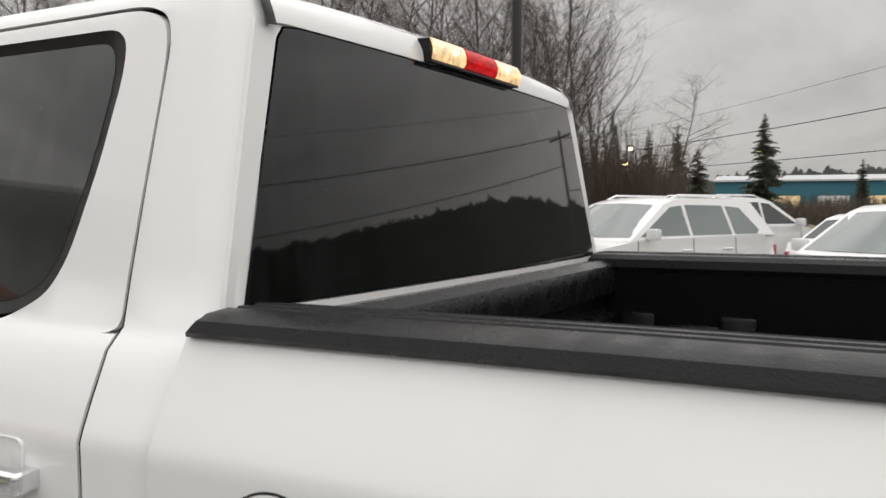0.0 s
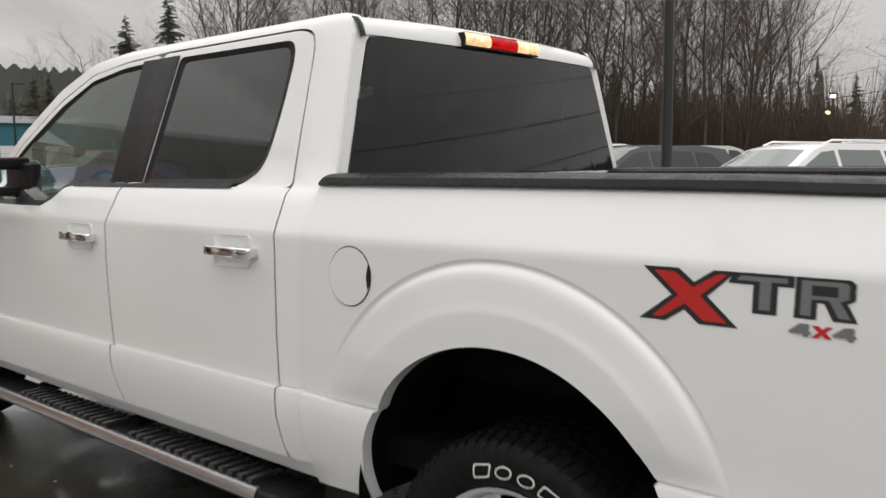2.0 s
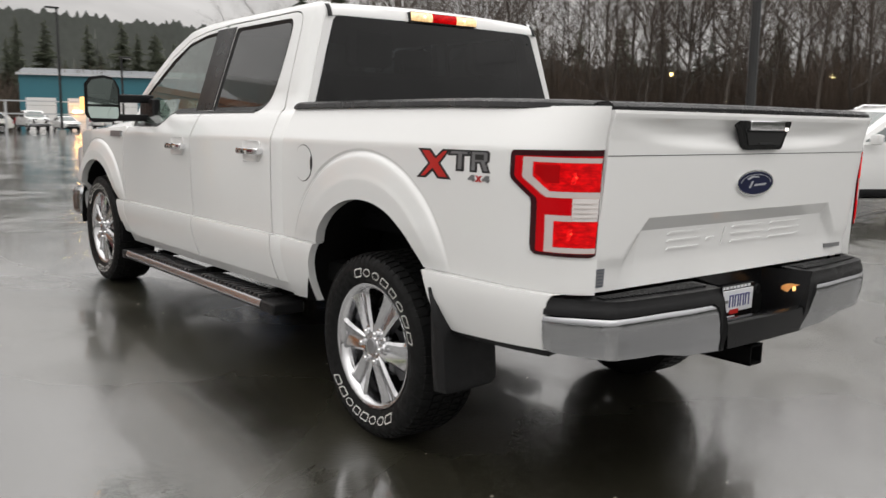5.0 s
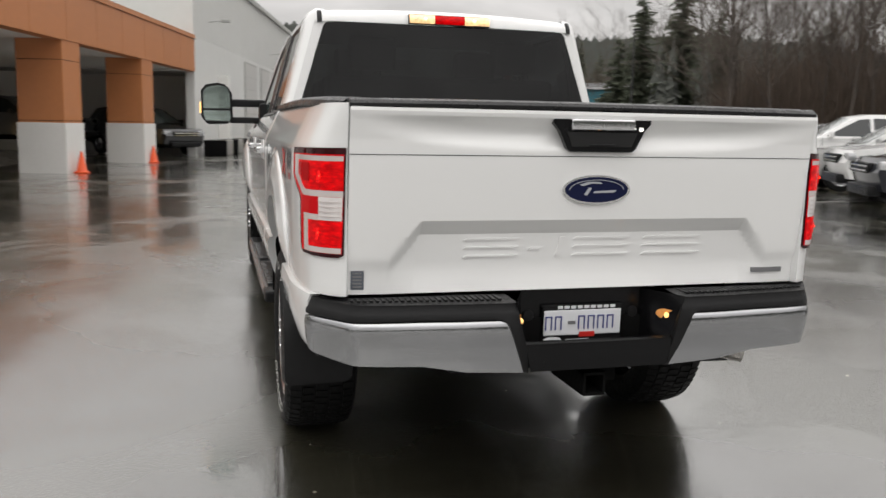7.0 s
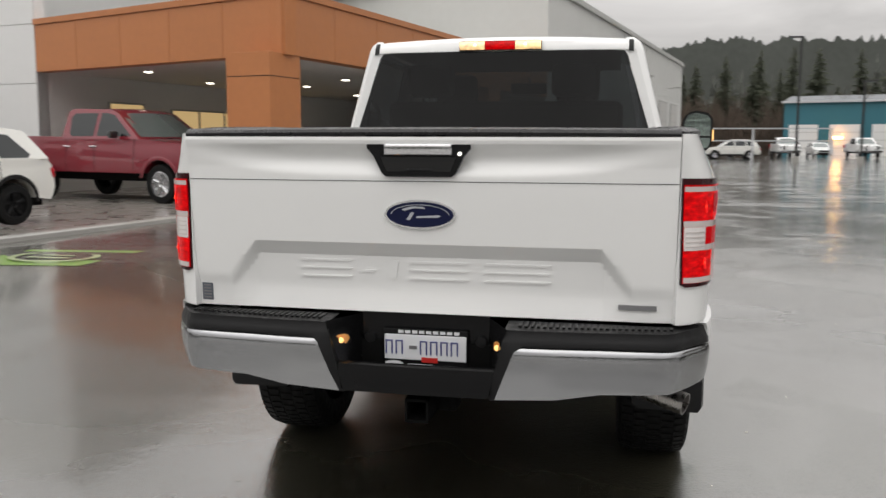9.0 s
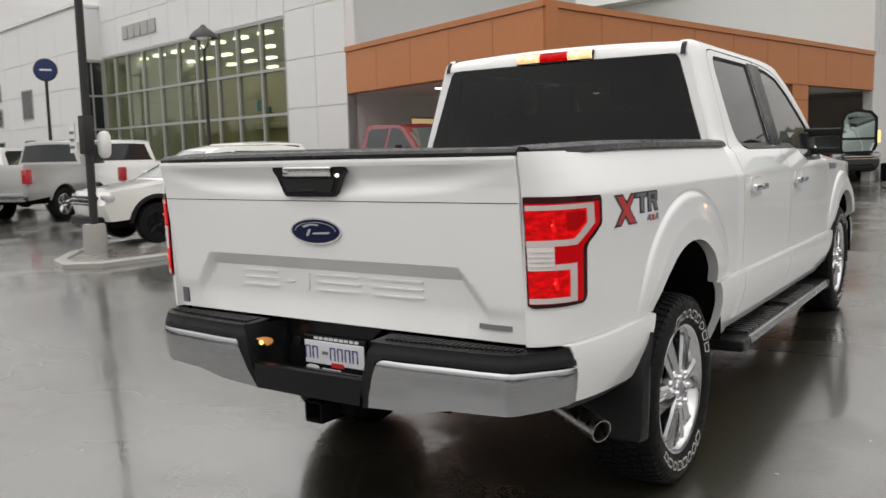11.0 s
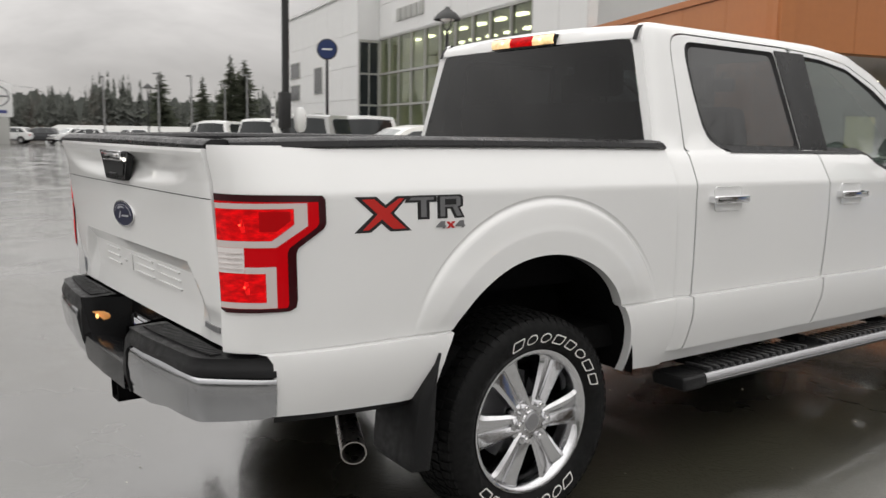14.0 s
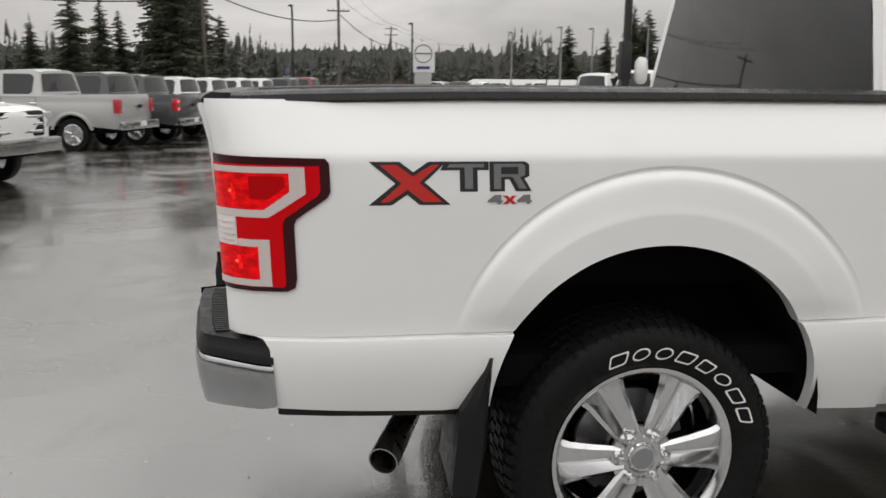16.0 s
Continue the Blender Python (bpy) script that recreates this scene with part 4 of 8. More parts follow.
gx = sorted(set(spread(-0.81, 0.81, 54) + spread(-0.70, -0.58, 15) + spread(0.58, 0.70, 15)))
gs = [0.83, 0.87, 0.89, 0.905, 0.915, 0.93, 0.95, 0.97, 0.99] + [0.994] + spread(1.0, 1.05, 10) + [1.042] + spread(1.07, 1.24, 8) + [1.249, 1.255] + spread(1.26, 1.36, 15) + [1.364, 1.369, 1.374, 1.38, 1.387]
gate = new("tailgate")
gate.parent = truck
part("gate_panel", panel([(-0.824, 0.802), (0.824, 0.802), (0.824, 1.397), (-0.824, 1.397)], gx, sorted(gs), gate_map, 0.03), PAINT, gate, sharp=18, rake=True)
part("seam", panel([(-0.823, 1.2508), (0.823, 1.2508), (0.823, 1.2532), (-0.823, 1.2532)], gx, [], lambda x, s, off: gate_map(x, s, off + 0.001), 0.002), SEAM, gate, rake=True)
part("inner_wall", box((-0.80, -1.10, 0.88), (0.80, -1.06, 1.39), 0.01), LINER, gate, rake=True)
bm = bmesh.new()
rows = []
for x in spread(-0.824, 0.824, 40):
    crown = 0.005 * (1 - (x / 0.835) ** 2)
    y0 = gate_y(max(-0.80, min(0.80, x)), 1.397) + (0.016 * max(0, abs(x) - 0.77) / 0.055)
    rows.append([bm.verts.new((x, y, s + crown)) for y, s in ((y0 + 0.006, 1.394), (y0 - 0.003, 1.399), (y0 - 0.004, 1.407), (y0 + 0.008, 1.417), (-1.135, 1.424), (-1.075, 1.422), (-1.065, 1.40), (-1.065, 1.37))])
for p, q in zip(rows, rows[1:]):
    for k in range(7):
        bm.faces.new((p[k], p[k + 1], q[k + 1], q[k]))
bm.faces.new(rows[0])
bm.faces.new(rows[-1][::-1])
bmesh.ops.recalc_face_normals(bm, faces=bm.faces[:])
part("top_cap", bm, RAILTRIM, gate, "charcoal plastic cap along the tailgate's top", 30, rake=True)


def proud(lift, plane=None):
    """Lays a patch on the tailgate, or on one plane, lift above it."""
    return lambda x, s, off: Vector((x, (gate_y(x, s) if plane is None else plane) - lift - off, s))


handle = part("handle_bezel", panel([(-0.172, 1.398), (-0.172, 1.360), (-0.150, 1.335), (-0.122, 1.278), (-0.108, 1.268), (0.108, 1.268), (0.122, 1.278), (0.150, 1.335), (0.172, 1.360), (0.172, 1.398)], [], [], proud(0, -1.183), 0.022), GLOSSBLACK, gate, "gloss black handle bezel", rake=True)
# flat dark patch laid on the bezel for the shade of the hollow below the handle
part("handle_recess", panel([(-0.125, 1.332), (-0.105, 1.285), (0.105, 1.285), (0.125, 1.332)], [], [], proud(0.003, -1.183), 0.003), SEAM, handle, rake=True)
bm = box((-0.113, -1.195, 1.338), (0.113, -1.178, 1.373), 0.006, 3)
part("pull_handle", bm, CHROME, handle, "brushed chrome pull handle", rake=True)
part("latch_lip", box((-0.045, -1.191, 1.288), (0.045, -1.183, 1.294), 0.002, 1), PLASTIC, handle, rake=True)
# white glint beside the handle, made as a small glowing dot
part("lock_lamp", lathe([(0.0, -0.004), (0.0055, -0.003), (0.007, 0.006)], 14, "Y", (0.137, -1.188, 1.343)), material("small_white_lamp", (0.9, 0.9, 0.85), 0.2, emit=(1, 0.95, 0.85), emit_strength=2.0), handle, rake=True)

oval = part("oval_emblem", panel(arc(0, 1.143, 0.121, 0.049, 0, 351, 39), [], [], proud(0.003, -1.160), 0.012), CHROME, gate, "chrome-ringed dark blue oval emblem", rake=True)
part("emblem_field", panel(arc(0, 1.143, 0.113, 0.0425, 0, 351, 39), [], [], proud(0.0045, -1.160), 0.003), EMBLEM, oval, rake=True)
part("emblem_ring", panel(arc(0, 1.143, 0.098, 0.0335, 0, 180, 24) + arc(0, 1.143, 0.0955, 0.0315, 180, 0, 24), [], [], proud(0.0055, -1.160), 0.002), EMBLEMSILVER, oval, rake=True)
for pts in ([(-0.062, 1.160), (-0.03, 1.170), (0.01, 1.169), (0.020, 1.163), (-0.02, 1.164), (-0.05, 1.155)], [(-0.045, 1.126), (-0.03, 1.150), (-0.018, 1.150), (-0.034, 1.124)], [(-0.012, 1.132), (0.06, 1.134), (0.072, 1.140), (0.062, 1.142), (-0.01, 1.138)]):
    part("silver_stroke", panel(pts, [], [], proud(0.0058, -1.160), 0.002), EMBLEMSILVER, oval, rake=True)
# embossed relief: plain raised bars in the recess
for x0, x1 in ((-0.44, -0.25), (-0.215, -0.165), (-0.115, -0.085), (-0.055, 0.155), (0.205, 0.43)):
    for s0, s1 in (((0.972, 0.980), (0.945, 0.951), (0.915, 0.922)) if x1 - x0 > 0.1 else ((0.938, 0.946),) if x1 - x0 > 0.04 else ((0.915, 0.980),)):
        lean = 0.012
        part("embossed_bar", panel([(x0, s0), (x1 - lean, s0), (x1, s1), (x0 + lean, s1)], spread(x0, x1, 4)[1:-1], [], proud(0.0045), 0.006), PAINT, gate, rake=True)
sticker = part("dealer_sticker", panel([(-0.812, 0.818), (-0.770, 0.818), (-0.770, 0.880), (-0.812, 0.880)], [], [], proud(0.002), 0.002), material("grey_sticker", (0.10, 0.11, 0.13), 0.4, vary=0.3, scale=60), gate, "small dark sticker with unreadable bars", rake=True)
for k in range(5):
    part("sticker_bar", panel([(-0.806, 0.825 + k * 0.011), (-0.777, 0.825 + k * 0.011), (-0.777, 0.830 + k * 0.011), (-0.806, 0.830 + k * 0.011)], [], [], proud(0.004), 0.002), DECALGREY, sticker, rake=True)
part("engine_badge", panel([(0.648, 0.841), (0.770, 0.841), (0.770, 0.858), (0.648, 0.858)], [0.69, 0.73], [], proud(0.006), 0.006), DECALGREY, gate, "narrow dark chrome badge bar", rake=True)

# ---- rear lamps, wrapped round the corners ----
def lamp_map(lift):
    return lambda u, v, off: bed_map(-0.852 - u * 0.334, 0.926 + v * 0.340, lift + off)


uc, vc = spread(0.04, 0.96, 16), [0.25, 0.5, 0.75]
OUT = [(0.0, 0.965), (0.03, 1.0), (1.0, 1.015), (0.985, 0.02), (0.93, -0.005), (0.36, 0.0), (0.30, 0.03), (0.285, 0.10), (0.285, 0.50), (0.265, 0.55), (0.02, 0.715), (0.0, 0.76)]
RED = [(0.075, 0.945), (0.985, 0.955), (0.965, 0.035), (0.385, 0.035), (0.37, 0.06), (0.37, 0.515), (0.35, 0.555), (0.10, 0.725), (0.075, 0.76)]
GUIDE_UP = [(0.98, 0.938), (0.18, 0.938), (0.18, 0.742), (0.47, 0.563), (0.98, 0.563), (0.98, 0.62), (0.50, 0.62), (0.30, 0.758), (0.30, 0.892), (0.98, 0.892)]
GUIDE_LOW = [(0.725, 0.397), (0.47, 0.397), (0.47, 0.04), (0.96, 0.04), (0.96, 0.09), (0.56, 0.09), (0.56, 0.342), (0.725, 0.342)]
CORE_UP = [(0.98, 0.889), (0.304, 0.889), (0.304, 0.760), (0.502, 0.623), (0.98, 0.623)]
FOLD_UP = [(0.60, 0.868), (0.335, 0.868), (0.335, 0.79), (0.46, 0.70), (0.60, 0.70)]
CORE_LOW = [(0.975, 0.339), (0.563, 0.339), (0.563, 0.093), (0.957, 0.093)]
CLEAR = [(0.975, 0.561), (0.728, 0.561), (0.728, 0.345), (0.968, 0.345)]
for flip in (False, True):
    lamp = new("rear_lamp")
    lamp.parent = truck
    tagged(lamp, "lit red rear lamp wrapped round the corner")
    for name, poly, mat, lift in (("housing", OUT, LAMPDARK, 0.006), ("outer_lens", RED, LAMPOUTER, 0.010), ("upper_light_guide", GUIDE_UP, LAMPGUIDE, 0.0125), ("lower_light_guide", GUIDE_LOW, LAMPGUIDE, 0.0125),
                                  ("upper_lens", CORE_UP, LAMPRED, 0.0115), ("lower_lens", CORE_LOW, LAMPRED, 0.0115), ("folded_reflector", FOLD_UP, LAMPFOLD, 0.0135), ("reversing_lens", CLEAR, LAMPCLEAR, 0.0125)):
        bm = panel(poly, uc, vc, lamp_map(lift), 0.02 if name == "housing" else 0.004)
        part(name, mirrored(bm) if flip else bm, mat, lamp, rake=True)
    for v0, v1 in ((0.375, 0.383), (0.42, 0.428), (0.465, 0.473), (0.51, 0.518)):
        bm = panel([(0.74, v0), (0.955, v0), (0.955, v1), (0.74, v1)], [0.78, 0.86], [], lamp_map(0.0155), 0.002)
        part("lens_rib", mirrored(bm) if flip else bm, LAMPGUIDE, lamp, rake=True)
    # the reflector's sparkle is put in as glowing strips
    for u0, u1, v0, v1 in ((0.705, 0.760, 0.690, 0.800), (0.685, 0.740, 0.160, 0.270)):
        bm = panel([(u0, v0), (u1 - 0.02, v0), (u1, (v0 + v1) / 2), (u1 - 0.01, v1), (u0 + 0.02, v1)], [(u0 + u1) / 2], [], lamp_map(0.0138), 0.002)
        part("reflector", mirrored(bm) if flip else bm, LAMPCORE, lamp, rake=True)
        c = lamp_map(0.016)((u0 + u1) / 2 + 0.02, v0 + (v1 - v0) * 0.6, 0)
        bm = bmesh.new()
        bmesh.ops.create_uvsphere(bm, u_segments=10, v_segments=6, radius=0.0036)
        for w in bm.verts:
            w.co = Vector((w.co.x * 0.5, w.co.y, w.co.z * 1.1)) + c
        part("bulb_glow", mirrored(bm) if flip else bm, LAMPGLOW, lamp, rake=True)

# ---- fuel door, on the driver's side alone ----
bm = panel(arc(0.557, 1.165, 0.085, 0.085, 0, 354, 59), [0.52, 0.56, 0.60], [1.13, 1.20], lambda y, s, off: bed_map(y, s, off + 0.001), 0.002)
ring = part("fuel_door_gap", mirrored(bm), SEAM, truck, rake=True)
bm = panel(arc(0.557, 1.165, 0.0815, 0.0815, 0, 354, 59), [0.50, 0.53, 0.56, 0.59, 0.62], [1.11, 1.14, 1.17, 1.20, 1.22], lambda y, s, off: bed_map(y, s, off + 0.0035), 0.003)
part("fuel_door", mirrored(bm), PAINT, truck, "round white fuel door", rake=True)
bm = panel([(0.482, 1.135), (0.474, 1.15), (0.474, 1.185), (0.482, 1.20), (0.488, 1.17)], [], [], lambda y, s, off: bed_map(y, s, off + 0.005), 0.003)
part("fuel_door_notch", mirrored(bm), SEAM, truck, rake=True)

# ---- side decals ----
def decal(flip):
    """The X, T and R of the package decal with the smaller 4x4 below; both sides read from left to right."""
    root = new("side_decal")
    root.parent = truck
    tagged(root, "red, black and silver decal reading XTR 4x4")
    x0, x1 = (-0.335, -0.755) if flip else (-0.755, -0.335)

    def lay(name, pts, mat, lift):
        bm = panel([(x0 + (x1 - x0) * u, 1.148 + 0.110 * v) for u, v in pts], spread(-0.74, -0.35, 9), [], lambda y, s, off: bed_map(y, s, off + lift), 0.001)
        part(name, mirrored(bm) if flip else bm, mat, root, rake=True)
    lay("letter_x_edge", [(0.0, 1.0), (0.185, 1.0), (0.265, 0.76), (0.36, 1.0), (0.47, 1.0), (0.335, 0.52), (0.49, 0.0), (0.30, 0.0), (0.225, 0.24), (0.13, 0.0), (-0.01, 0.0), (0.155, 0.50)], DECALBLACK, 0.0012)
    lay("letter_x", [(0.062, 0.930), (0.165, 0.930), (0.262, 0.66), (0.380, 0.930), (0.425, 0.930), (0.300, 0.52), (0.438, 0.070), (0.322, 0.070), (0.228, 0.36), (0.112, 0.070), (0.062, 0.070), (0.192, 0.50)], DECALRED, 0.0022)
    lay("letter_t_edge", [(0.46, 1.0), (0.73, 1.0), (0.73, 0.80), (0.66, 0.80), (0.66, 0.30), (0.55, 0.30), (0.55, 0.80), (0.43, 0.80)], DECALBLACK, 0.0012)
    lay("letter_t", [(0.490, 0.945), (0.700, 0.945), (0.700, 0.865), (0.630, 0.865), (0.630, 0.37), (0.580, 0.37), (0.580, 0.865), (0.472, 0.865)], DECALGREY, 0.0022)
    lay("letter_r_edge", [(0.735, 1.0), (0.96, 1.0), (0.985, 0.93), (0.985, 0.66), (0.955, 0.60), (1.0, 0.30), (0.90, 0.30), (0.86, 0.58), (0.83, 0.58), (0.83, 0.30), (0.735, 0.30)], DECALBLACK, 0.0012)
    lay("letter_r", [(0.762, 0.945), (0.942, 0.945), (0.958, 0.90), (0.958, 0.68), (0.925, 0.63), (0.970, 0.36), (0.922, 0.36), (0.880, 0.64), (0.806, 0.64), (0.806, 0.36), (0.762, 0.36)], DECALGREY, 0.0022)
    lay("letter_r_counter", [(0.806, 0.875), (0.915, 0.875), (0.915, 0.705), (0.806, 0.705)], DECALBLACK, 0.0030)
    for k, (u, mat) in enumerate(((0.72, DECALGREY), (0.815, DECALRED), (0.905, DECALGREY))):
        if k == 1:
            lay("small_letter_x", [(u, 0.20), (u + 0.03, 0.20), (u + 0.045, 0.14), (u + 0.06, 0.20), (u + 0.088, 0.20), (u + 0.06, 0.10), (u + 0.088, 0.0), (u + 0.06, 0.0), (u + 0.045, 0.06), (u + 0.03, 0.0), (u, 0.0), (u + 0.03, 0.10)], mat, 0.0022)
        else:
            lay("small_figure_4", [(u + 0.045, 0.22), (u + 0.085, 0.22), (u + 0.085, 0.09), (u + 0.095, 0.09), (u + 0.095, 0.045), (u + 0.085, 0.045), (u + 0.085, 0.0), (u + 0.06, 0.0), (u + 0.06, 0.045), (u, 0.045), (u, 0.085)], mat, 0.0022)


decal(False)
decal(True)

# ---- cab ----
cy = spread(0.765, 0.80, 4) + spread(0.83, 3.1, 30)
cs = [0.62, 0.66, 0.70, 0.755, 0.784, 0.790, 0.7945, 0.7965, 0.8005, 0.803, 0.812, 0.86, 0.95, 1.05, 1.15, 1.25, 1.265, 1.280, 1.31, 1.35, 1.385, 1.40, 1.415, 1.5, 1.6, 1.7, 1.8, 1.86, 1.90, 1.915, 1.925, 1.935, 1.945]
pillar = [(0.752, 0.56), (0.874, 0.56), (0.880, 0.80), (0.886, 1.20), (0.897, 1.33), (0.908, 1.47), (0.924, 1.78), (0.930, 1.845), (0.947, 1.888), (0.985, 1.906), (1.03, 1.912), (1.80, 1.911), (2.10, 1.898), (2.36, 1.868), (2.62, 1.768), (2.90, 1.60), (3.06, 1.475), (3.10, 1.50), (2.92, 1.645), (2.64, 1.815), (2.38, 1.912), (2.12, 1.945), (1.80, 1.953), (0.785, 1.947), (0.760, 1.935), (0.752, 1.91), (0.752, 1.44)]
both("cab_pillar_and_roof_rail", panel(fillet(pillar, 0.03), cy, cs, cab_map, 0.03), PAINT, truck)
gap = panel([(0.761, 0.57), (0.773, 0.57), (0.773, 1.39), (0.761, 1.39)], [], spread(0.7, 1.3, 6), lambda y, s, off: Vector((side_x(0.75, s) - 0.06 + off, y, s)), 0.05)
both("cab_to_bed_gap", gap, SEAM, truck)
# dark strips added in the open door gaps to stand for their shade
for line, wide in (([(0.874, 0.57), (0.880, 0.80), (0.886, 1.20), (0.897, 1.33), (0.908, 1.47), (0.924, 1.78), (0.930, 1.845)], 0.008), ([(1.872, 0.57), (1.893, 0.80), (1.915, 1.10), (1.918, 1.25), (1.905, 1.40)], 0.010)):
    strip = [(y + 0.0006, s) for y, s in line] + [(y + wide - 0.0006, s) for y, s in line[::-1]]
    both("door_seal", panel(strip, [], cs, lambda y, s, off: cab_map(y, s, off - 0.004), 0.01), SEAM, truck)


def door_set(name, lower, edging, hole, handle_y, label):
    edging, hole = fillet(edging, 0.03), fillet(hole, 0.03)
    for flip in (False, True):
        side = mirrored if flip else (lambda b: b)
        door = new(name)
        door.parent = truck
        tagged(door, label)
        part("door_skin", side(panel(lower, cy + spread(1.0, 3.0, 20), cs, cab_map, 0.03)), PAINT, door, rake=True)
        part("window_frame", side(panel(edging, cy, cs, cab_map, 0.025)), PAINT, door, rake=True)
        c = (sum(p[0] for p in hole) / len(hole), sum(p[1] for p in hole) / len(hole))
        inner = [(c[0] + (y - c[0]) * (1 - 0.030 / max(0.2, abs(y - c[0]))) if abs(y - c[0]) > 0.05 else y, c[1] + (s - c[1]) * (1 - 0.020 / max(0.1, abs(s - c[1]))) if abs(s - c[1]) > 0.05 else s) for y, s in hole]
        gasket = bmesh.new()
        loops = []
        for a, b, p, q in zip(hole, hole[1:] + hole[:1], inner, inner[1:] + inner[:1]):
            for v in spread(0, 1, 4 if (Vector(a) - Vector(b)).length > 0.05 else 1)[:-1]:
                loops.append([gasket.verts.new(cab_map(u[0] + (w[0] - u[0]) * v, u[1] + (w[1] - u[1]) * v, off)) for u, w, off in ((a, b, -0.002), (p, q, -0.010))])
        for m, n in zip(loops, loops[1:] + loops[:1]):
            gasket.faces.new((m[0], n[0], n[1], m[1]))
        bmesh.ops.recalc_face_normals(gasket, faces=gasket.faces[:])
        part("window_gasket", side(gasket), PLASTIC, door, rake=True)
        glass = part("window_pane", side(panel(inner, cy, cs, lambda y, s, off: cab_map(y, s, off - 0.009), 0)), SIDETINT if name == "rear_door" else CLEARGLASS, door, rake=True)
        grip = part("handle_cup", side(panel([(handle_y - 0.075, 1.165), (handle_y - 0.065, 1.155), (handle_y + 0.10, 1.155), (handle_y + 0.11, 1.165), (handle_y + 0.11, 1.245), (handle_y + 0.10, 1.255), (handle_y - 0.065, 1.255), (handle_y - 0.075, 1.245)], spread(handle_y - 0.05, handle_y + 0.09, 5), spread(1.17, 1.24, 4), lambda y, s, off: cab_map(y, s, off + 0.003 - 0.012 * max(0, 1 - ((y - handle_y - 0.02) / 0.08) ** 2) * max(0, 1 - ((s - 1.205) / 0.045) ** 2)), 0.006)), PAINT, door, rake=True)
        rim = fillet([(handle_y - 0.078, 1.152), (handle_y + 0.113, 1.152), (handle_y + 0.113, 1.258), (handle_y - 0.078, 1.258)], 0.018)
        edge = bmesh.new()
        c2 = (handle_y + 0.0175, 1.205)
        loops = [[edge.verts.new(cab_map(c2[0] + (y - c2[0]) * f, c2[1] + (s - c2[1]) * g, lift)) for f, g, lift in ((1.0, 1.0, 0.0005), (0.99, 0.98, 0.0045), (0.965, 0.94, 0.0005))] for y, s in rim]
        for m, n in zip(loops, loops[1:] + loops[:1]):
            edge.faces.new((m[0], n[0], n[1], m[1]))
            edge.faces.new((m[1], n[1], n[2], m[2]))
        bmesh.ops.recalc_face_normals(edge, faces=edge.faces[:])
        part("cup_edge", side(edge), PAINT, door, rake=True)
        x = cab_x(handle_y, 1.205)
        bm = box((x + 0.022, handle_y - 0.115, 1.188), (x + 0.050, handle_y + 0.125, 1.222), 0.011, 3)
        for w in bm.verts:
            w.co.x -= 0.55 * (abs(w.co.y - handle_y - 0.005) / 0.12) ** 3 * 0.018
        add_box(bm, (x - 0.005, handle_y - 0.112, 1.190), (x + 0.03, handle_y - 0.078, 1.220), 0.006, 2)
        add_box(bm, (x - 0.005, handle_y + 0.080, 1.190), (x + 0.03, handle_y + 0.120, 1.220), 0.006, 2)
        part("door_handle", side(bm), CHROME, door, "chrome pull handle beaded with rain", rake=True)


REAR_HOLE = [(1.79, 1.412), (1.24, 1.412), (1.15, 1.422), (1.085, 1.455), (1.055, 1.515), (1.032, 1.66), (1.022, 1.80), (1.03, 1.855), (1.06, 1.878), (1.71, 1.880)]
FRONT_HOLE = [(2.00, 1.412), (1.94, 1.880), (2.12, 1.872), (2.36, 1.838), (2.60, 1.742), (2.86, 1.588), (2.985, 1.50), (2.985, 1.318), (2.52, 1.318), (2.45, 1.345), (2.38, 1.392), (2.31, 1.410)]
ring = [(0.910, 1.405), (0.916, 1.47), (0.932, 1.78), (0.938, 1.842), (0.954, 1.882), (0.990, 1.899), (1.035, 1.905), (1.83, 1.903), (1.905, 1.405), (1.79, 1.405), (1.71, 1.880), (1.06, 1.878), (1.03, 1.855), (1.022, 1.80), (1.032, 1.66), (1.055, 1.515), (1.085, 1.455), (1.15, 1.422), (1.20, 1.405)]
door_set("rear_door", [(0.882, 0.56), (1.872, 0.56), (1.893, 0.80), (1.915, 1.10), (1.918, 1.25), (1.905, 1.405), (0.910, 1.405), (0.905, 1.33), (0.894, 1.20), (0.888, 0.80)], ring, REAR_HOLE, 1.085, "white rear door with tinted window and chrome handle")
ring = [(1.917, 1.405), (1.85, 1.903), (2.11, 1.890), (2.36, 1.860), (2.62, 1.760), (2.90, 1.592), (3.05, 1.465), (3.06, 1.325), (2.985, 1.318), (2.985, 1.50), (2.86, 1.588), (2.60, 1.742), (2.36, 1.838), (2.12, 1.872), (1.94, 1.880), (2.00, 1.405)]
door_set("front_door", [(1.882, 0.56), (3.10, 0.56), (3.135, 0.80), (3.125, 1.20), (3.09, 1.30), (3.06, 1.315), (2.52, 1.315), (2.44, 1.345), (2.37, 1.392), (2.31, 1.405), (1.915, 1.405), (1.927, 1.25), (1.925, 1.10), (1.903, 0.80)], ring, FRONT_HOLE, 2.10, "white front door with clear window and chrome handle")
both("pillar_cover", panel([(1.792, 1.418), (2.025, 1.418), (1.965, 1.888), (1.712, 1.888)], [1.75, 1.80, 1.84, 1.95, 2.0], cs, lambda y, s, off: cab_map(y, s, off + 0.004 - (0.003 if 1.80 <= y <= 1.9 else 0)), 0.012), SATINBLACK, truck, "satin black cover between the side windows")
both("belt_moulding", panel([(1.21, 1.402), (2.32, 1.402), (2.32, 1.414), (1.21, 1.414)], cy, [], lambda y, s, off: cab_map(y, s, off + 0.007), 0.012), PLASTIC, truck)
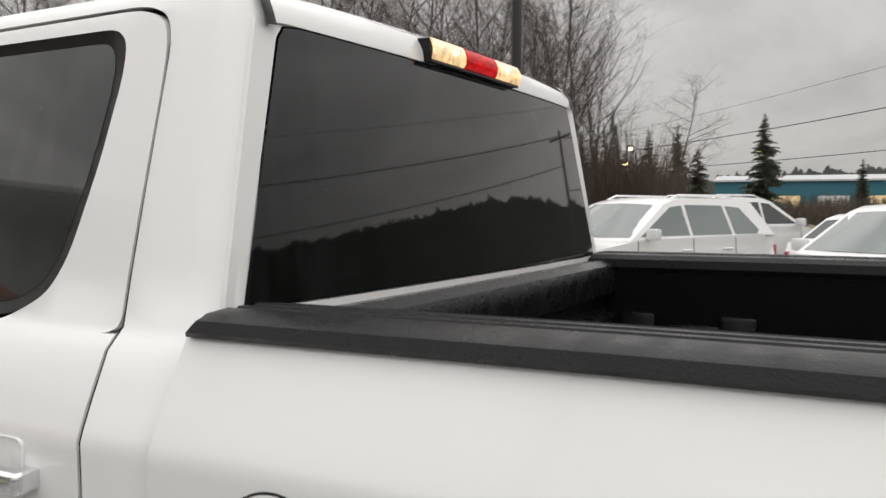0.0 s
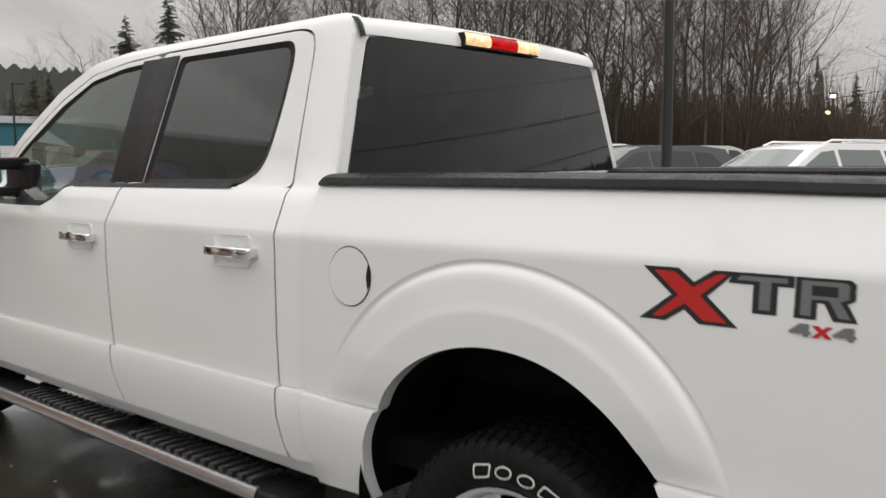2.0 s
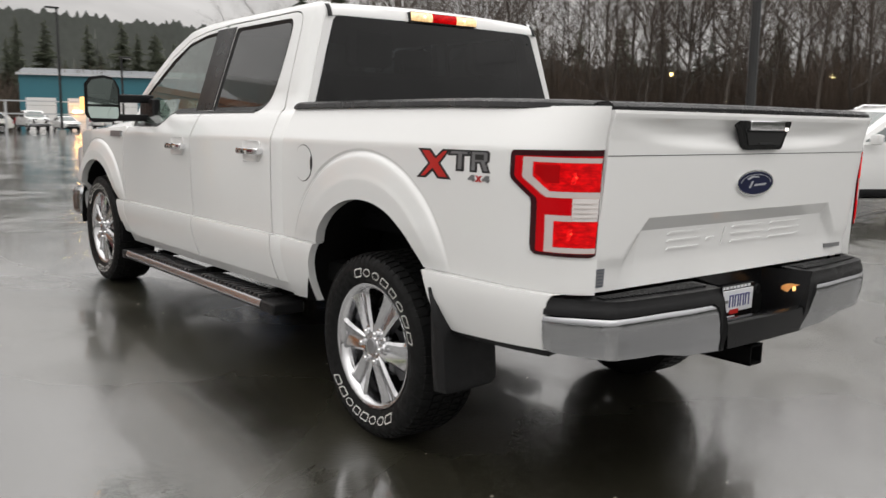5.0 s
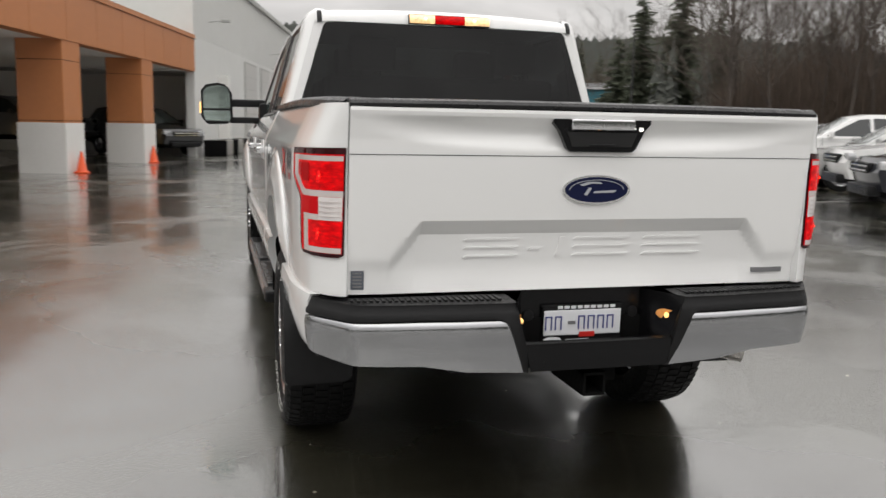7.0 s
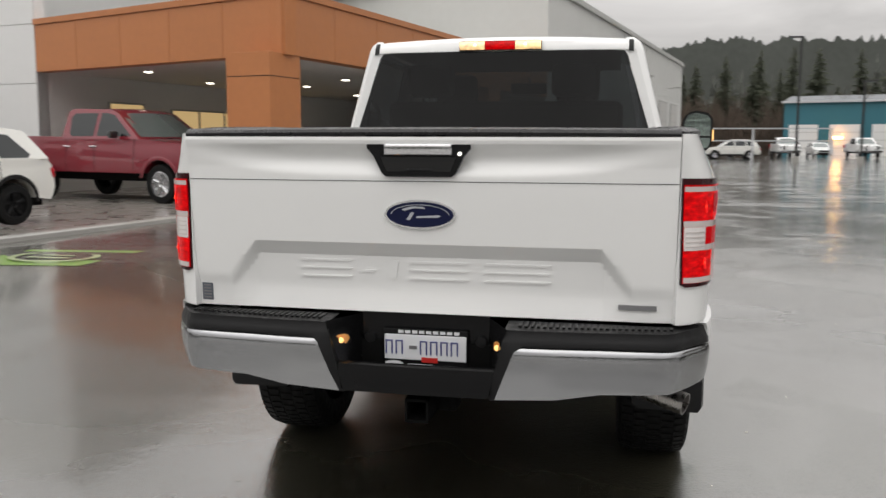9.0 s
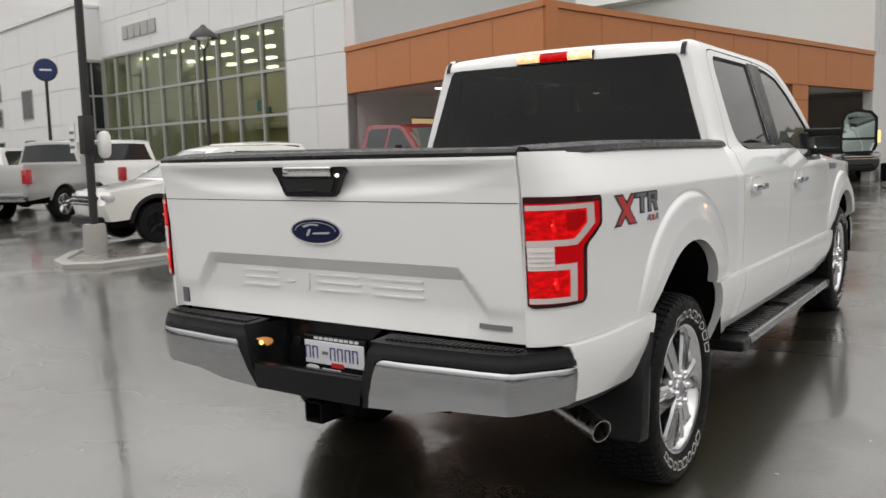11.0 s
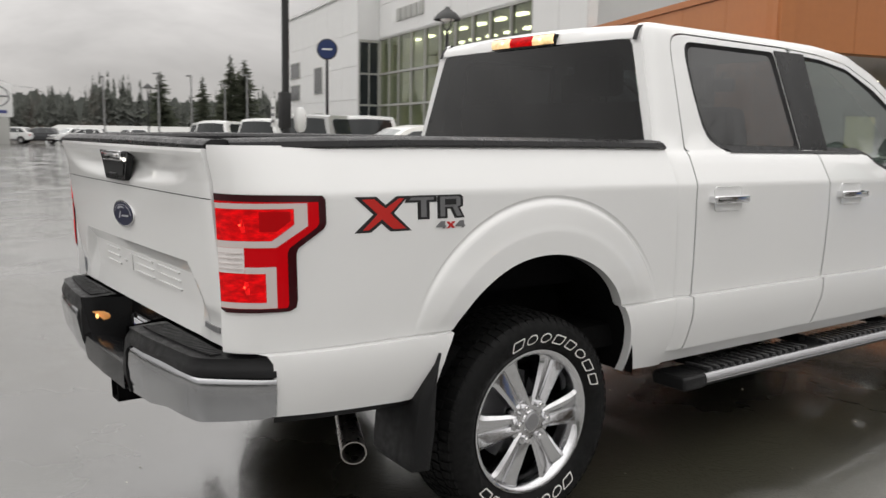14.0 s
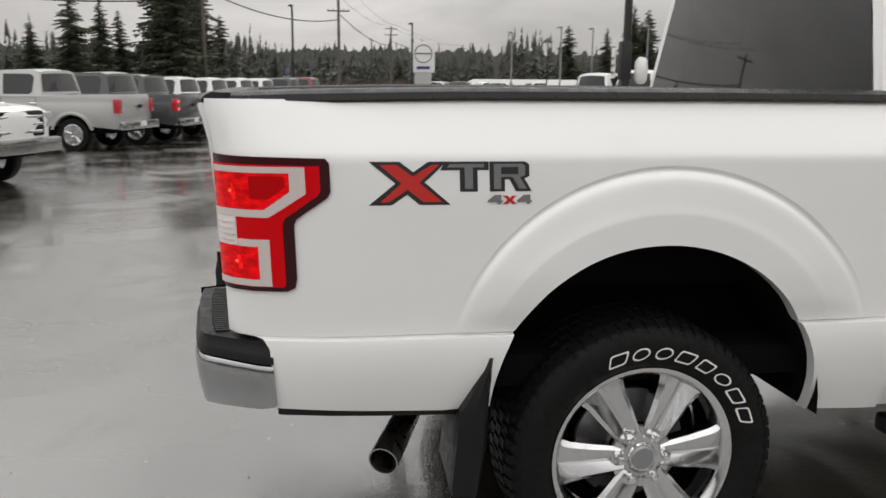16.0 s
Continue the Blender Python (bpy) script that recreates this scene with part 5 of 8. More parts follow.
both("rocker", panel([(0.76, 0.50), (3.2, 0.50), (3.2, 0.572), (0.76, 0.572)], spread(0.8, 3.1, 8), [0.53], lambda y, s, off: Vector((side_x(1.5, s) - 0.02 + off, y, s)), 0.1), PAINT, truck)

# ---- front wings, bonnet, nose ----
def wing_map(y, s, off):
    return Vector((side_x(y, s) + off, y, s))


wing = [(3.105, 0.565)] + opening(FRONT_ARCH, 0.57, 0.60) + [(4.60, 0.70), (4.62, 1.02), (4.50, 1.20), (4.2, 1.275), (3.12, 1.318), (3.095, 1.30), (3.133, 1.20), (3.143, 0.80)]
both("front_wing", panel(wing, spread(3.15, 4.58, 34), ss, wing_map, 0.035), PAINT, truck)
both("wheel_arch_flare", arch_ring(FRONT_ARCH, wing_map, 163.2, 16.8), PAINT, truck, "", 50)
bm = bmesh.new()
rows = []
for y in spread(3.02, 4.60, 18):
    edge = side_x(y, 1.27) - 0.02
    top = lerp_table([(3.0, 1.335), (3.6, 1.34), (4.2, 1.30), (4.45, 1.245), (4.6, 1.13)], y)
    rows.append([bm.verts.new((edge * u, y, top + 0.045 * (1 - u * u) - 0.035 * max(0, abs(u) - 0.85) / 0.15 + (0.02 if 0.35 < abs(u) < 0.75 else 0))) for u in spread(-1, 1, 20)])
for p, q in zip(rows, rows[1:]):
    for k in range(20):
        bm.faces.new((p[k], p[k + 1], q[k + 1], q[k]))
bmesh.ops.recalc_face_normals(bm, faces=bm.faces[:])
part("bonnet", bm, PAINT, truck, rake=True)
part("grille", box((-0.62, 4.56, 0.86), (0.62, 4.66, 1.14), 0.03), CHROME, truck, rake=True)
part("front_bumper", box((-0.90, 4.50, 0.56), (0.90, 4.76, 0.80), 0.06, 3), BUMPERCHROME, truck, rake=True)
both("headlamp", box((0.62, 4.42, 0.90), (0.88, 4.60, 1.14), 0.03), LAMPCLEAR, truck)
both("wing_badge", panel([(3.16, 1.245), (3.40, 1.245), (3.40, 1.285), (3.16, 1.285)], [3.22, 3.28, 3.34], [], lambda y, s, off: Vector((side_x(y, s) + 0.012 + off, y, s)), 0.014), DECALGREY, truck, "dark chrome badge on the front wing")

# ---- roof, windscreen, rear wall ----
bm = bmesh.new()
rows = []
for y in [0.727, 0.728, 0.740, 0.775, 0.82, 0.88, 1.0, 1.2, 1.5, 1.8, 2.0, 2.12, 2.2]:
    edge = lerp_table([(0.727, 1.879), (0.728, 1.903), (0.740, 1.922), (0.78, 1.938), (1.0, 1.950), (1.8, 1.950), (2.2, 1.925)], y)
    crown = lerp_table([(0.727, 0.003), (0.740, 0.014), (0.80, 0.022), (1.1, 0.028), (2.2, 0.022)], y)
    rows.append([bm.verts.new((0.700 * u, y + 0.02 * (0.875 * u) ** 2 * (y < 0.9), edge + crown * (1 - u * u) - 0.004 * max(0, abs(u) - 0.93) / 0.07)) for u in spread(-1, 1, 30)])
for p, q in zip(rows, rows[1:]):
    for k in range(30):
        bm.faces.new((p[k], p[k + 1], q[k + 1], q[k]))
for w in bm.verts:
    w.co.y += back_lean(w.co.y, w.co.z)
part("roof", bm, PAINT, truck, rake=True)


def ditch(x, y):
    return lerp_table([(0.740, 1.868), (0.744, 1.890), (0.75, 1.912), (0.765, 1.930), (0.80, 1.943), (0.90, 1.945), (1.0, 1.942), (2.15, 1.925)], y)


bm = bmesh.new()
rows = [[bm.verts.new((x, y - (0.004 if y < 0.77 else 0), ditch(x, y) + h)) for x, h in ((0.678, 0.0), (0.680, 0.004), (0.698, 0.003), (0.703, -0.002))] for y in (0.740, 0.744, 0.75, 0.765, 0.785, 0.81, 0.9, 1.2, 1.6, 2.0, 2.15)]
for p, q in zip(rows, rows[1:]):
    for k in range(3):
        bm.faces.new((p[k], p[k + 1], q[k + 1], q[k]))
for w in bm.verts:
    w.co.y += back_lean(w.co.y, w.co.z)
both("roof_ditch_strip", bm, PLASTIC, truck)


def back_map(x, s, off):
    return Vector((x, 0.752 + max(0.0, s - 1.43) * 0.14 - off + 0.02 * (x / 0.8) ** 2 - 0.02, s))


HEAD = 1.876
surround = [(-0.838, 1.37), (-0.803, 1.37), (-0.803, 1.437), (-0.672, 1.855), (-0.655, HEAD), (-0.60, HEAD + 0.006), (0.60, HEAD + 0.006), (0.655, HEAD), (0.672, 1.855), (0.803, 1.437), (0.803, 1.37), (0.838, 1.37), (0.836, 1.44), (0.715, 1.880), (0.69, 1.887), (0.60, 1.889), (-0.60, 1.889), (-0.69, 1.887), (-0.715, 1.880), (-0.836, 1.44)]
part("rear_wall_frame", panel(surround, spread(-0.8, 0.8, 24), spread(1.4, 1.9, 8), back_map, 0.03), PAINT, truck, rake=True)
part("rear_sill", panel([(-0.803, 1.37), (0.803, 1.37), (0.803, 1.437), (-0.803, 1.437)], spread(-0.7, 0.7, 12), [], lambda x, s, off: back_map(x, s, off + 0.004), 0.02), PAINT, truck, rake=True)
part("rear_wall", box((-0.82, 0.755, 0.70), (0.82, 0.78, 1.39)), PAINT, truck, rake=True)
glass_poly = [(-0.799, 1.441), (0.799, 1.441), (0.668, 1.852), (0.652, HEAD - 0.003), (0.60, HEAD + 0.003), (-0.60, HEAD + 0.003), (-0.652, HEAD - 0.003), (-0.668, 1.852)]
part("rear_window", panel(glass_poly, spread(-0.7, 0.7, 14), [1.55, 1.7], lambda x, s, off: back_map(x, s, off + 0.001), 0), TINT, truck, "dark tinted rear window streaked with rain", rake=True)
ledge = panel([(-0.799, 1.441), (0.799, 1.441), (0.79, 1.465), (-0.79, 1.465)], [], [], lambda x, s, off: back_map(x, s, off - 0.002), 0.003)
part("window_black_band", ledge, GLOSSBLACK, truck, rake=True)
bm = bmesh.new()
rows = []
for v in spread(0, 1, 10):
    y, s = 2.16 + v * 0.88, 1.935 - 0.55 * v - 0.05 * math.sin(math.pi * v) * -1
    half = 0.665 + 0.13 * v
    rows.append([bm.verts.new((half * u, y - 0.10 * u * u * (1 - v) * 0.5 - 0.12 * u * u * v, s)) for u in spread(-1, 1, 14)])
for p, q in zip(rows, rows[1:]):
    for k in range(14):
        bm.faces.new((p[k], p[k + 1], q[k + 1], q[k]))
part("windscreen", bm, SCREEN, truck, rake=True)

# ---- high stop lamp with cargo lamps either side ----
stop = part("stop_lamp_housing", panel([(-0.223, 1.882), (0.223, 1.882), (0.223, 1.930), (0.215, 1.934), (-0.215, 1.934), (-0.223, 1.930)], spread(-0.2, 0.2, 8), [], lambda x, s, off: back_map(x, s, off + 0.022), 0.03), GLOSSBLACK, truck, "high stop lamp with lit cargo lamps", rake=True)
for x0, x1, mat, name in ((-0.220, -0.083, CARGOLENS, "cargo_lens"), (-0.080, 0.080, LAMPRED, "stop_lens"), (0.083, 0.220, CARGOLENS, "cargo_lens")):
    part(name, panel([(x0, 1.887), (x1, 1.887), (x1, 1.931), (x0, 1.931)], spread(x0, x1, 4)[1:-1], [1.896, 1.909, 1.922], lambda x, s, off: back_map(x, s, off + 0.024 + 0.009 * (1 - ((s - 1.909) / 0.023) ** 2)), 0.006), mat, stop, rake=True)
for x in (-0.135, 0.135):
    bm = bmesh.new()
    bmesh.ops.create_uvsphere(bm, u_segments=12, v_segments=8, radius=0.0065)
    for w in bm.verts:
        w.co = Vector((w.co.x * 1.5, w.co.y * 0.6, w.co.z)) + back_map(x, 1.911, 0.032)
    part("bulb", bm, BULBWHITE, stop, rake=True)

# ---- cabin ----
def seat(x, y, wide):
    bm = box((x - wide, y - 0.27, 0.98), (x + wide, y + 0.27, 1.16), 0.05, 3)
    back = bmesh.new()
    add_box(back, (x - wide, y - 0.36, 1.08), (x + wide, y - 0.20, 1.62), 0.06, 3)
    for w in back.verts:
        w.co.y -= (w.co.z - 1.1) * 0.22
    part("seat_cushion", bm, SEATCLOTH, truck, rake=True)
    part("seat_back", back, SEATCLOTH, truck, rake=True)
    for hx in ((x,) if wide < 0.4 else (x - 0.4, x + 0.4)):
        head = box((hx - 0.13, y - 0.50, 1.64), (hx + 0.13, y - 0.40, 1.82), 0.045, 3)
        add_tube(head, [(hx - 0.05, y - 0.44, 1.56), (hx - 0.05, y - 0.45, 1.68)], 0.007, 6)
        add_tube(head, [(hx + 0.05, y - 0.44, 1.56), (hx + 0.05, y - 0.45, 1.68)], 0.007, 6)
        part("head_restraint", head, SEATCLOTH, truck, rake=True)


seat(-0.38, 2.02, 0.26)
seat(0.38, 2.02, 0.26)
seat(0.0, 1.34, 0.66)
part("dashboard", box((-0.76, 2.62, 1.10), (0.76, 3.00, 1.36), 0.06, 3), SEATCLOTH, truck, rake=True)
part("cabin_floor", box((-0.80, 0.80, 0.80), (0.80, 3.05, 0.86)), UNDER, truck, rake=True)
part("steering_wheel", lathe([(0.19, -0.014), (0.205, 0.0), (0.19, 0.014), (0.175, 0.0)], 28, "Y", (-0.38, 2.50, 1.32), closed=True), PLASTIC, truck, rake=True)
bm = box((-0.13, 2.30, 1.74), (0.13, 2.33, 1.82), 0.02)
add_tube(bm, [(0, 2.33, 1.80), (0, 2.40, 1.86)], 0.012, 6)
part("inside_mirror", bm, PLASTIC, truck, rake=True)
part("headliner", box((-0.64, 0.86, 1.882), (0.64, 2.10, 1.897)), material("grey_headliner", (0.22, 0.21, 0.20), 0.9), truck, rake=True)

# ---- step bumper ----
def bump_map(a, s, off):
    """Round the back: a is the way along the bumper from the middle."""
    table = [(0.0, 0.0, -1.276), (0.45, 0.45, -1.268), (0.72, 0.72, -1.243), (0.80, 0.797, -1.230), (0.825, 0.821, -1.221), (0.85, 0.840, -1.203), (0.94, 0.893, -1.128), (1.00, 0.925, -1.080), (1.03, 0.940, -1.055), (1.08, 0.950, -1.020)]
    u = abs(a)
    x, y = lerp_table([(p, q) for p, q, _ in table], u), lerp_table([(p, r) for p, _, r in table], u)
    x2, y2 = lerp_table([(p, q) for p, q, _ in table], u + 0.01), lerp_table([(p, r) for p, _, r in table], u + 0.01)
    x1, y1 = lerp_table([(p, q) for p, q, _ in table], max(0, u - 0.01)), lerp_table([(p, r) for p, _, r in table], max(0, u - 0.01))
    n = Vector((y2 - y1, -(x2 - x1), 0)).normalized()
    tuck = lerp_table([(0.54, 0.030), (0.60, 0.012), (0.66, 0.002), (0.705, 0.0), (0.722, 0.004), (0.732, 0.012), (0.750, 0.012), (0.775, 0.024)], s)
    p = Vector((x, y, s)) + n * (off - tuck)
    return Vector((math.copysign(p.x, a) if a else p.x, p.y, p.z))


ba = spread(0.1, 1.05, 30)
bumper = new("step_bumper")
bumper.parent = truck
tagged(bumper, "chrome step bumper with black top pads")
chrome = [(0.345, 0.730), (0.325, 0.715), (0.262, 0.548), (0.46, 0.560), (0.60, 0.585), (0.80, 0.590), (0.92, 0.596), (1.02, 0.604), (1.072, 0.612), (1.078, 0.724), (0.60, 0.732)]
bm = panel(chrome, ba, [0.56, 0.575, 0.59, 0.60, 0.62, 0.64, 0.66, 0.69, 0.705, 0.714, 0.72, 0.725], bump_map, 0.03)
other = mirrored(bm)
part("chrome_wing", bm, BUMPERCHROME, bumper, rake=True)
part("chrome_wing", other, BUMPERCHROME, bumper, rake=True)
pad = [(0.300, 0.786), (0.262, 0.640), (0.245, 0.548), (0.262, 0.548), (0.328, 0.722), (0.348, 0.735), (0.60, 0.737), (1.078, 0.730), (1.078, 0.776), (1.05, 0.786)]
bm = panel(pad, ba, [0.745, 0.76, 0.775], lambda a, s, off: bump_map(a, s, off + 0.006), 0.04)
other = mirrored(bm)
part("top_pad", bm, PLASTIC, bumper, "black grained step pad", rake=True)
part("top_pad", other, PLASTIC, bumper, "black grained step pad", rake=True)
bm = bmesh.new()
tops = [(bump_map(a, 0.786, 0.004), a) for a in spread(0.295, 1.06, 26)]
row_o = [bm.verts.new(p) for p, _ in tops]
row_i = [bm.verts.new((min(p.x, 0.90), max(-1.125, p.y + 0.09) if p.x < 0.90 else -1.06, 0.792)) for p, _ in tops]
for k in range(len(tops) - 1):
    bm.faces.new((row_o[k], row_o[k + 1], row_i[k + 1], row_i[k]))
bmesh.ops.recalc_face_normals(bm, faces=bm.faces[:])
other = mirrored(bm)
for sheet, sgn in ((bm, 1), (other, -1)):
    step = part("ribbed_step", sheet, PLASTIC, bumper, "ribbed black step tread", rake=True)
    for k in range(25):
        x = 0.34 + k * 0.0198
        y0 = bump_map(x, 0.786, 0).y
        part("rib", box((sgn * x - 0.0055, y0 + 0.030, 0.780), (sgn * x + 0.0055, -1.135, 0.7945), 0.0015, 1), PLASTIC, step, rake=True)
# dark notch in the middle, with the number plate deep inside it
bm = panel([(-0.225, 0.795), (0.225, 0.795), (0.215, 0.560), (-0.215, 0.560)], spread(-0.2, 0.2, 6), [0.62, 0.68, 0.74], lambda x, s, off: Vector((x, -1.090 - off, s)), 0.02)
part("plate_recess", bm, GLOSSBLACK, bumper, rake=True)
for sgn in (-1, 1):
    bm = bmesh.new()
    rows = [[bm.verts.new((sgn * (0.302 + (0.222 - 0.302) * d - 0.045 * (0.790 - z) / 0.2 * (1 - d)), -1.262 + 0.175 * d, z)) for z in spread(0.560, 0.790, 4)] for d in spread(0, 1, 5)]
    for p, q in zip(rows, rows[1:]):
        for k in range(4):
            bm.faces.new((p[k], p[k + 1], q[k + 1], q[k]) if sgn > 0 else (q[k], q[k + 1], p[k + 1], p[k]))
    part("recess_side", bm, GLOSSBLACK, bumper, "gloss black slanted side of the notch", rake=True)
    part("bumper_beam", box((min(sgn * 0.30, sgn * 0.84), -1.15, 0.58), (max(sgn * 0.30, sgn * 0.84), -1.06, 0.77), 0.02), UNDER, bumper, rake=True)
    for z in ((0.705, 0.640) if sgn < 0 else (0.705,)):
        part("side_socket", lathe([(0.0, -0.004), (0.018, -0.003), (0.022, 0.004)], 16, "Y", (sgn * 0.196, -1.096, z)), PLASTIC, bumper, rake=True)
    lens = part("plate_lamp", panel(arc(sgn * 0.268, 0.715, 0.019, 0.020, 0, 340, 17), [], [], lambda x, s, off: Vector((x, -1.212 - (x * sgn - 0.268) * 2.0 - off, s)), 0.008), AMBERGLASS, bumper, "lit amber plate lamp", rake=True)
    part("bulb", lathe([(0.0, -0.006), (0.008, -0.003), (0.010, 0.004)], 12, "Y", (sgn * 0.266, -1.214, 0.715)), BULBAMBER, lens, rake=True)
bm = bmesh.new()
rows = []
for x in spread(-0.262, 0.262, 12):
    y = bump_map(x, 0.62, 0.006).y
    rows.append([bm.verts.new(p) for p in ((x * 0.85, y + 0.045, 0.546), (x * 0.93, y + 0.004, 0.556), (x * 0.97, y, 0.600), (x, y + 0.004, 0.648), (x, y + 0.020, 0.656), (x * 0.85, -1.100, 0.612))])
for p, q in zip(rows, rows[1:]):
    for k in range(5):
        bm.faces.new((p[k], p[k + 1], q[k + 1], q[k]))
bmesh.ops.recalc_face_normals(bm, faces=bm.faces[:])
part("lower_lip", bm, GLOSSBLACK, bumper, "gloss black lip below the number plate", 50, rake=True)

plate = part("number_plate", box((-0.150, -1.106, 0.6060), (0.154, -1.094, 0.7420), 0.004, 1), GLOSSBLACK, truck, "white number plate with blue bars in a black frame", rake=True)
part("plate_face", box((-0.142, -1.1085, 0.6330), (0.146, -1.1045, 0.7220), 0.002, 1), PLATEWHITE, plate, rake=True)
for x in (-0.126, -0.090, -0.004, 0.032, 0.068, 0.104):
    for a, b in (((x - 0.012, 0.653), (x - 0.007, 0.702)), ((x + 0.009, 0.653), (x + 0.014, 0.702)), ((x - 0.007, 0.697), (x + 0.009, 0.702))):
        part("plate_bar", box((a[0], -1.1115, a[1]), (b[0], -1.1078, b[1]), 0.0008, 1), PLATEBLUE, plate, rake=True)
part("plate_mark", box((-0.054, -1.1115, 0.6720), (-0.026, -1.1078, 0.6840)), DECALGREY, plate, rake=True)
part("plate_tag", box((-0.010, -1.1115, 0.6260), (0.047, -1.1075, 0.6440)), DECALRED, plate, rake=True)
for k in range(9):
    part("frame_bar", box((-0.092 + k * 0.0245, -1.1085, 0.7270), (-0.074 + k * 0.0245, -1.1055, 0.7370)), PLATEWHITE, plate, rake=True)
part("frame_bar", box((-0.06, -1.1085, 0.6110), (0.03, -1.1055, 0.6180)), PLATEWHITE, plate, rake=True)
part("frame_oval", panel(arc(-0.108, 0.6180, 0.032, 0.0100, 0, 345, 23), [], [], lambda x, s, off: Vector((x, -1.1085 - off, s)), 0.003), PLATEWHITE, plate, rake=True)

bm = bmesh.new()
for a, b in (((-0.040, 0.530), (0.040, 0.522)), ((-0.040, 0.458), (0.040, 0.450)), ((-0.040, 0.530), (-0.032, 0.450)), ((0.032, 0.530), (0.040, 0.450))):
    add_box(bm, (a[0], -1.235, b[1]), (b[0], -0.95, a[1]))
add_box(bm, (-0.45, -1.02, 0.49), (0.45, -0.95, 0.55), 0.01)
add_box(bm, (0.055, -1.15, 0.47), (0.12, -1.05, 0.53), 0.01)
part("tow_hitch", bm, UNDER, truck, "black square tow hitch tube", rake=True)
bm = lathe([(0.032, -0.10), (0.036, 0.0), (0.042, 0.24), (0.0425, 0.29), (0.0385, 0.29), (0.035, 0.10), (0.025, 0.0)], 24, "Y")
bmesh.ops.rotate(bm, verts=bm.verts[:], cent=(0, 0, 0), matrix=Matrix.Rotation(radians(180 + 66), 3, "Z") @ Matrix.Rotation(radians(-11), 3, "X"))
bmesh.ops.translate(bm, verts=bm.verts[:], vec=(0.644, -0.628, 0.480))
part("exhaust_tip", bm, STEEL, truck, "bright steel exhaust tip with dark mouth", rake=True)
part("exhaust_pipe", tube([(0.70, 0.3, 0.50), (0.60, -0.3, 0.50), (0.60, -0.56, 0.495), (0.644, -0.628, 0.480)], 0.035, 12), UNDER, truck, rake=True)
part("axle", tube([(-0.75, 0, 0.40), (0.75, 0, 0.40)], 0.05, 12), UNDER, truck)
part("differential", lathe([(0.0, -0.17), (0.09, -0.15), (0.14, -0.05), (0.14, 0.05), (0.09, 0.13), (0.0, 0.16)], 20, "Y", (0.05, 0, 0.40)), UNDER, truck)
part("spare_wheel", lathe([(0.10, 0.55), (0.30, 0.55), (0.36, 0.60), (0.36, 0.70), (0.30, 0.74), (0.10, 0.74)], 32, "Z", (0, -0.62, 0.0)), RUBBER, truck, "spare wheel slung under the bed", rake=True)
part("chassis", box((-0.46, -0.95, 0.50), (-0.38, 4.3, 0.62), 0.01), UNDER, truck, rake=True)
part("chassis", box((0.38, -0.95, 0.50), (0.46, 4.3, 0.62), 0.01), UNDER, truck, rake=True)
for sgn in (-1, 1):
    bm = bmesh.new()
    rows = []
    for z in (0.735, 0.70, 0.64, 0.58, 0.52, 0.46, 0.40, 0.36, 0.338):
        front = lerp_table([(0.338, -0.500), (0.47, -0.478), (0.634, -0.466), (0.735, -0.448)], z)
        rear = min(front - 0.006, lerp_table([(0.338, -0.560), (0.36, -0.566), (0.57, -0.540), (0.72, -0.456), (0.735, -0.450)], z))
        low = 0.012 * max(0.0, (0.37 - z) / 0.032) ** 2
        rows.append([bm.verts.new((x, y, z)) for x, y in ((0.965, front + 0.012), (0.982, front), (0.990 - low, (front + rear) / 2), (0.980 - low, rear), (0.955, rear - 0.004), (0.83, rear + 0.004), (0.715 + low * 2, rear + 0.010), (0.712 + low * 2, rear + 0.024), (0.83, rear + 0.020), (0.955, front))])
    for p, q in zip(rows, rows[1:]):
        for k in range(10):
            bm.faces.new((p[k], p[(k + 1) % 10], q[(k + 1) % 10], q[k]))
    bm.faces.new(rows[0])
    bm.faces.new(rows[-1][::-1])
    bmesh.ops.recalc_face_normals(bm, faces=bm.faces[:])
    part("mud_flap", mirrored(bm) if sgn < 0 else bm, PLASTIC, truck, "black moulded mud flap behind the wheel", 40, rake=True)
    bm = panel([(0.76, 0.80), (0.95, 0.78), (0.965, 0.50), (0.75, 0.50)], [0.85], [0.6, 0.7], lambda x, s, off: Vector((x, 3.235 - 0.10 * max(0, 0.72 - s) - off, s)), 0.012, back=True)
    part("mud_flap", mirrored(bm) if sgn < 0 else bm, LINER, truck, "black plastic mud flap", rake=True)

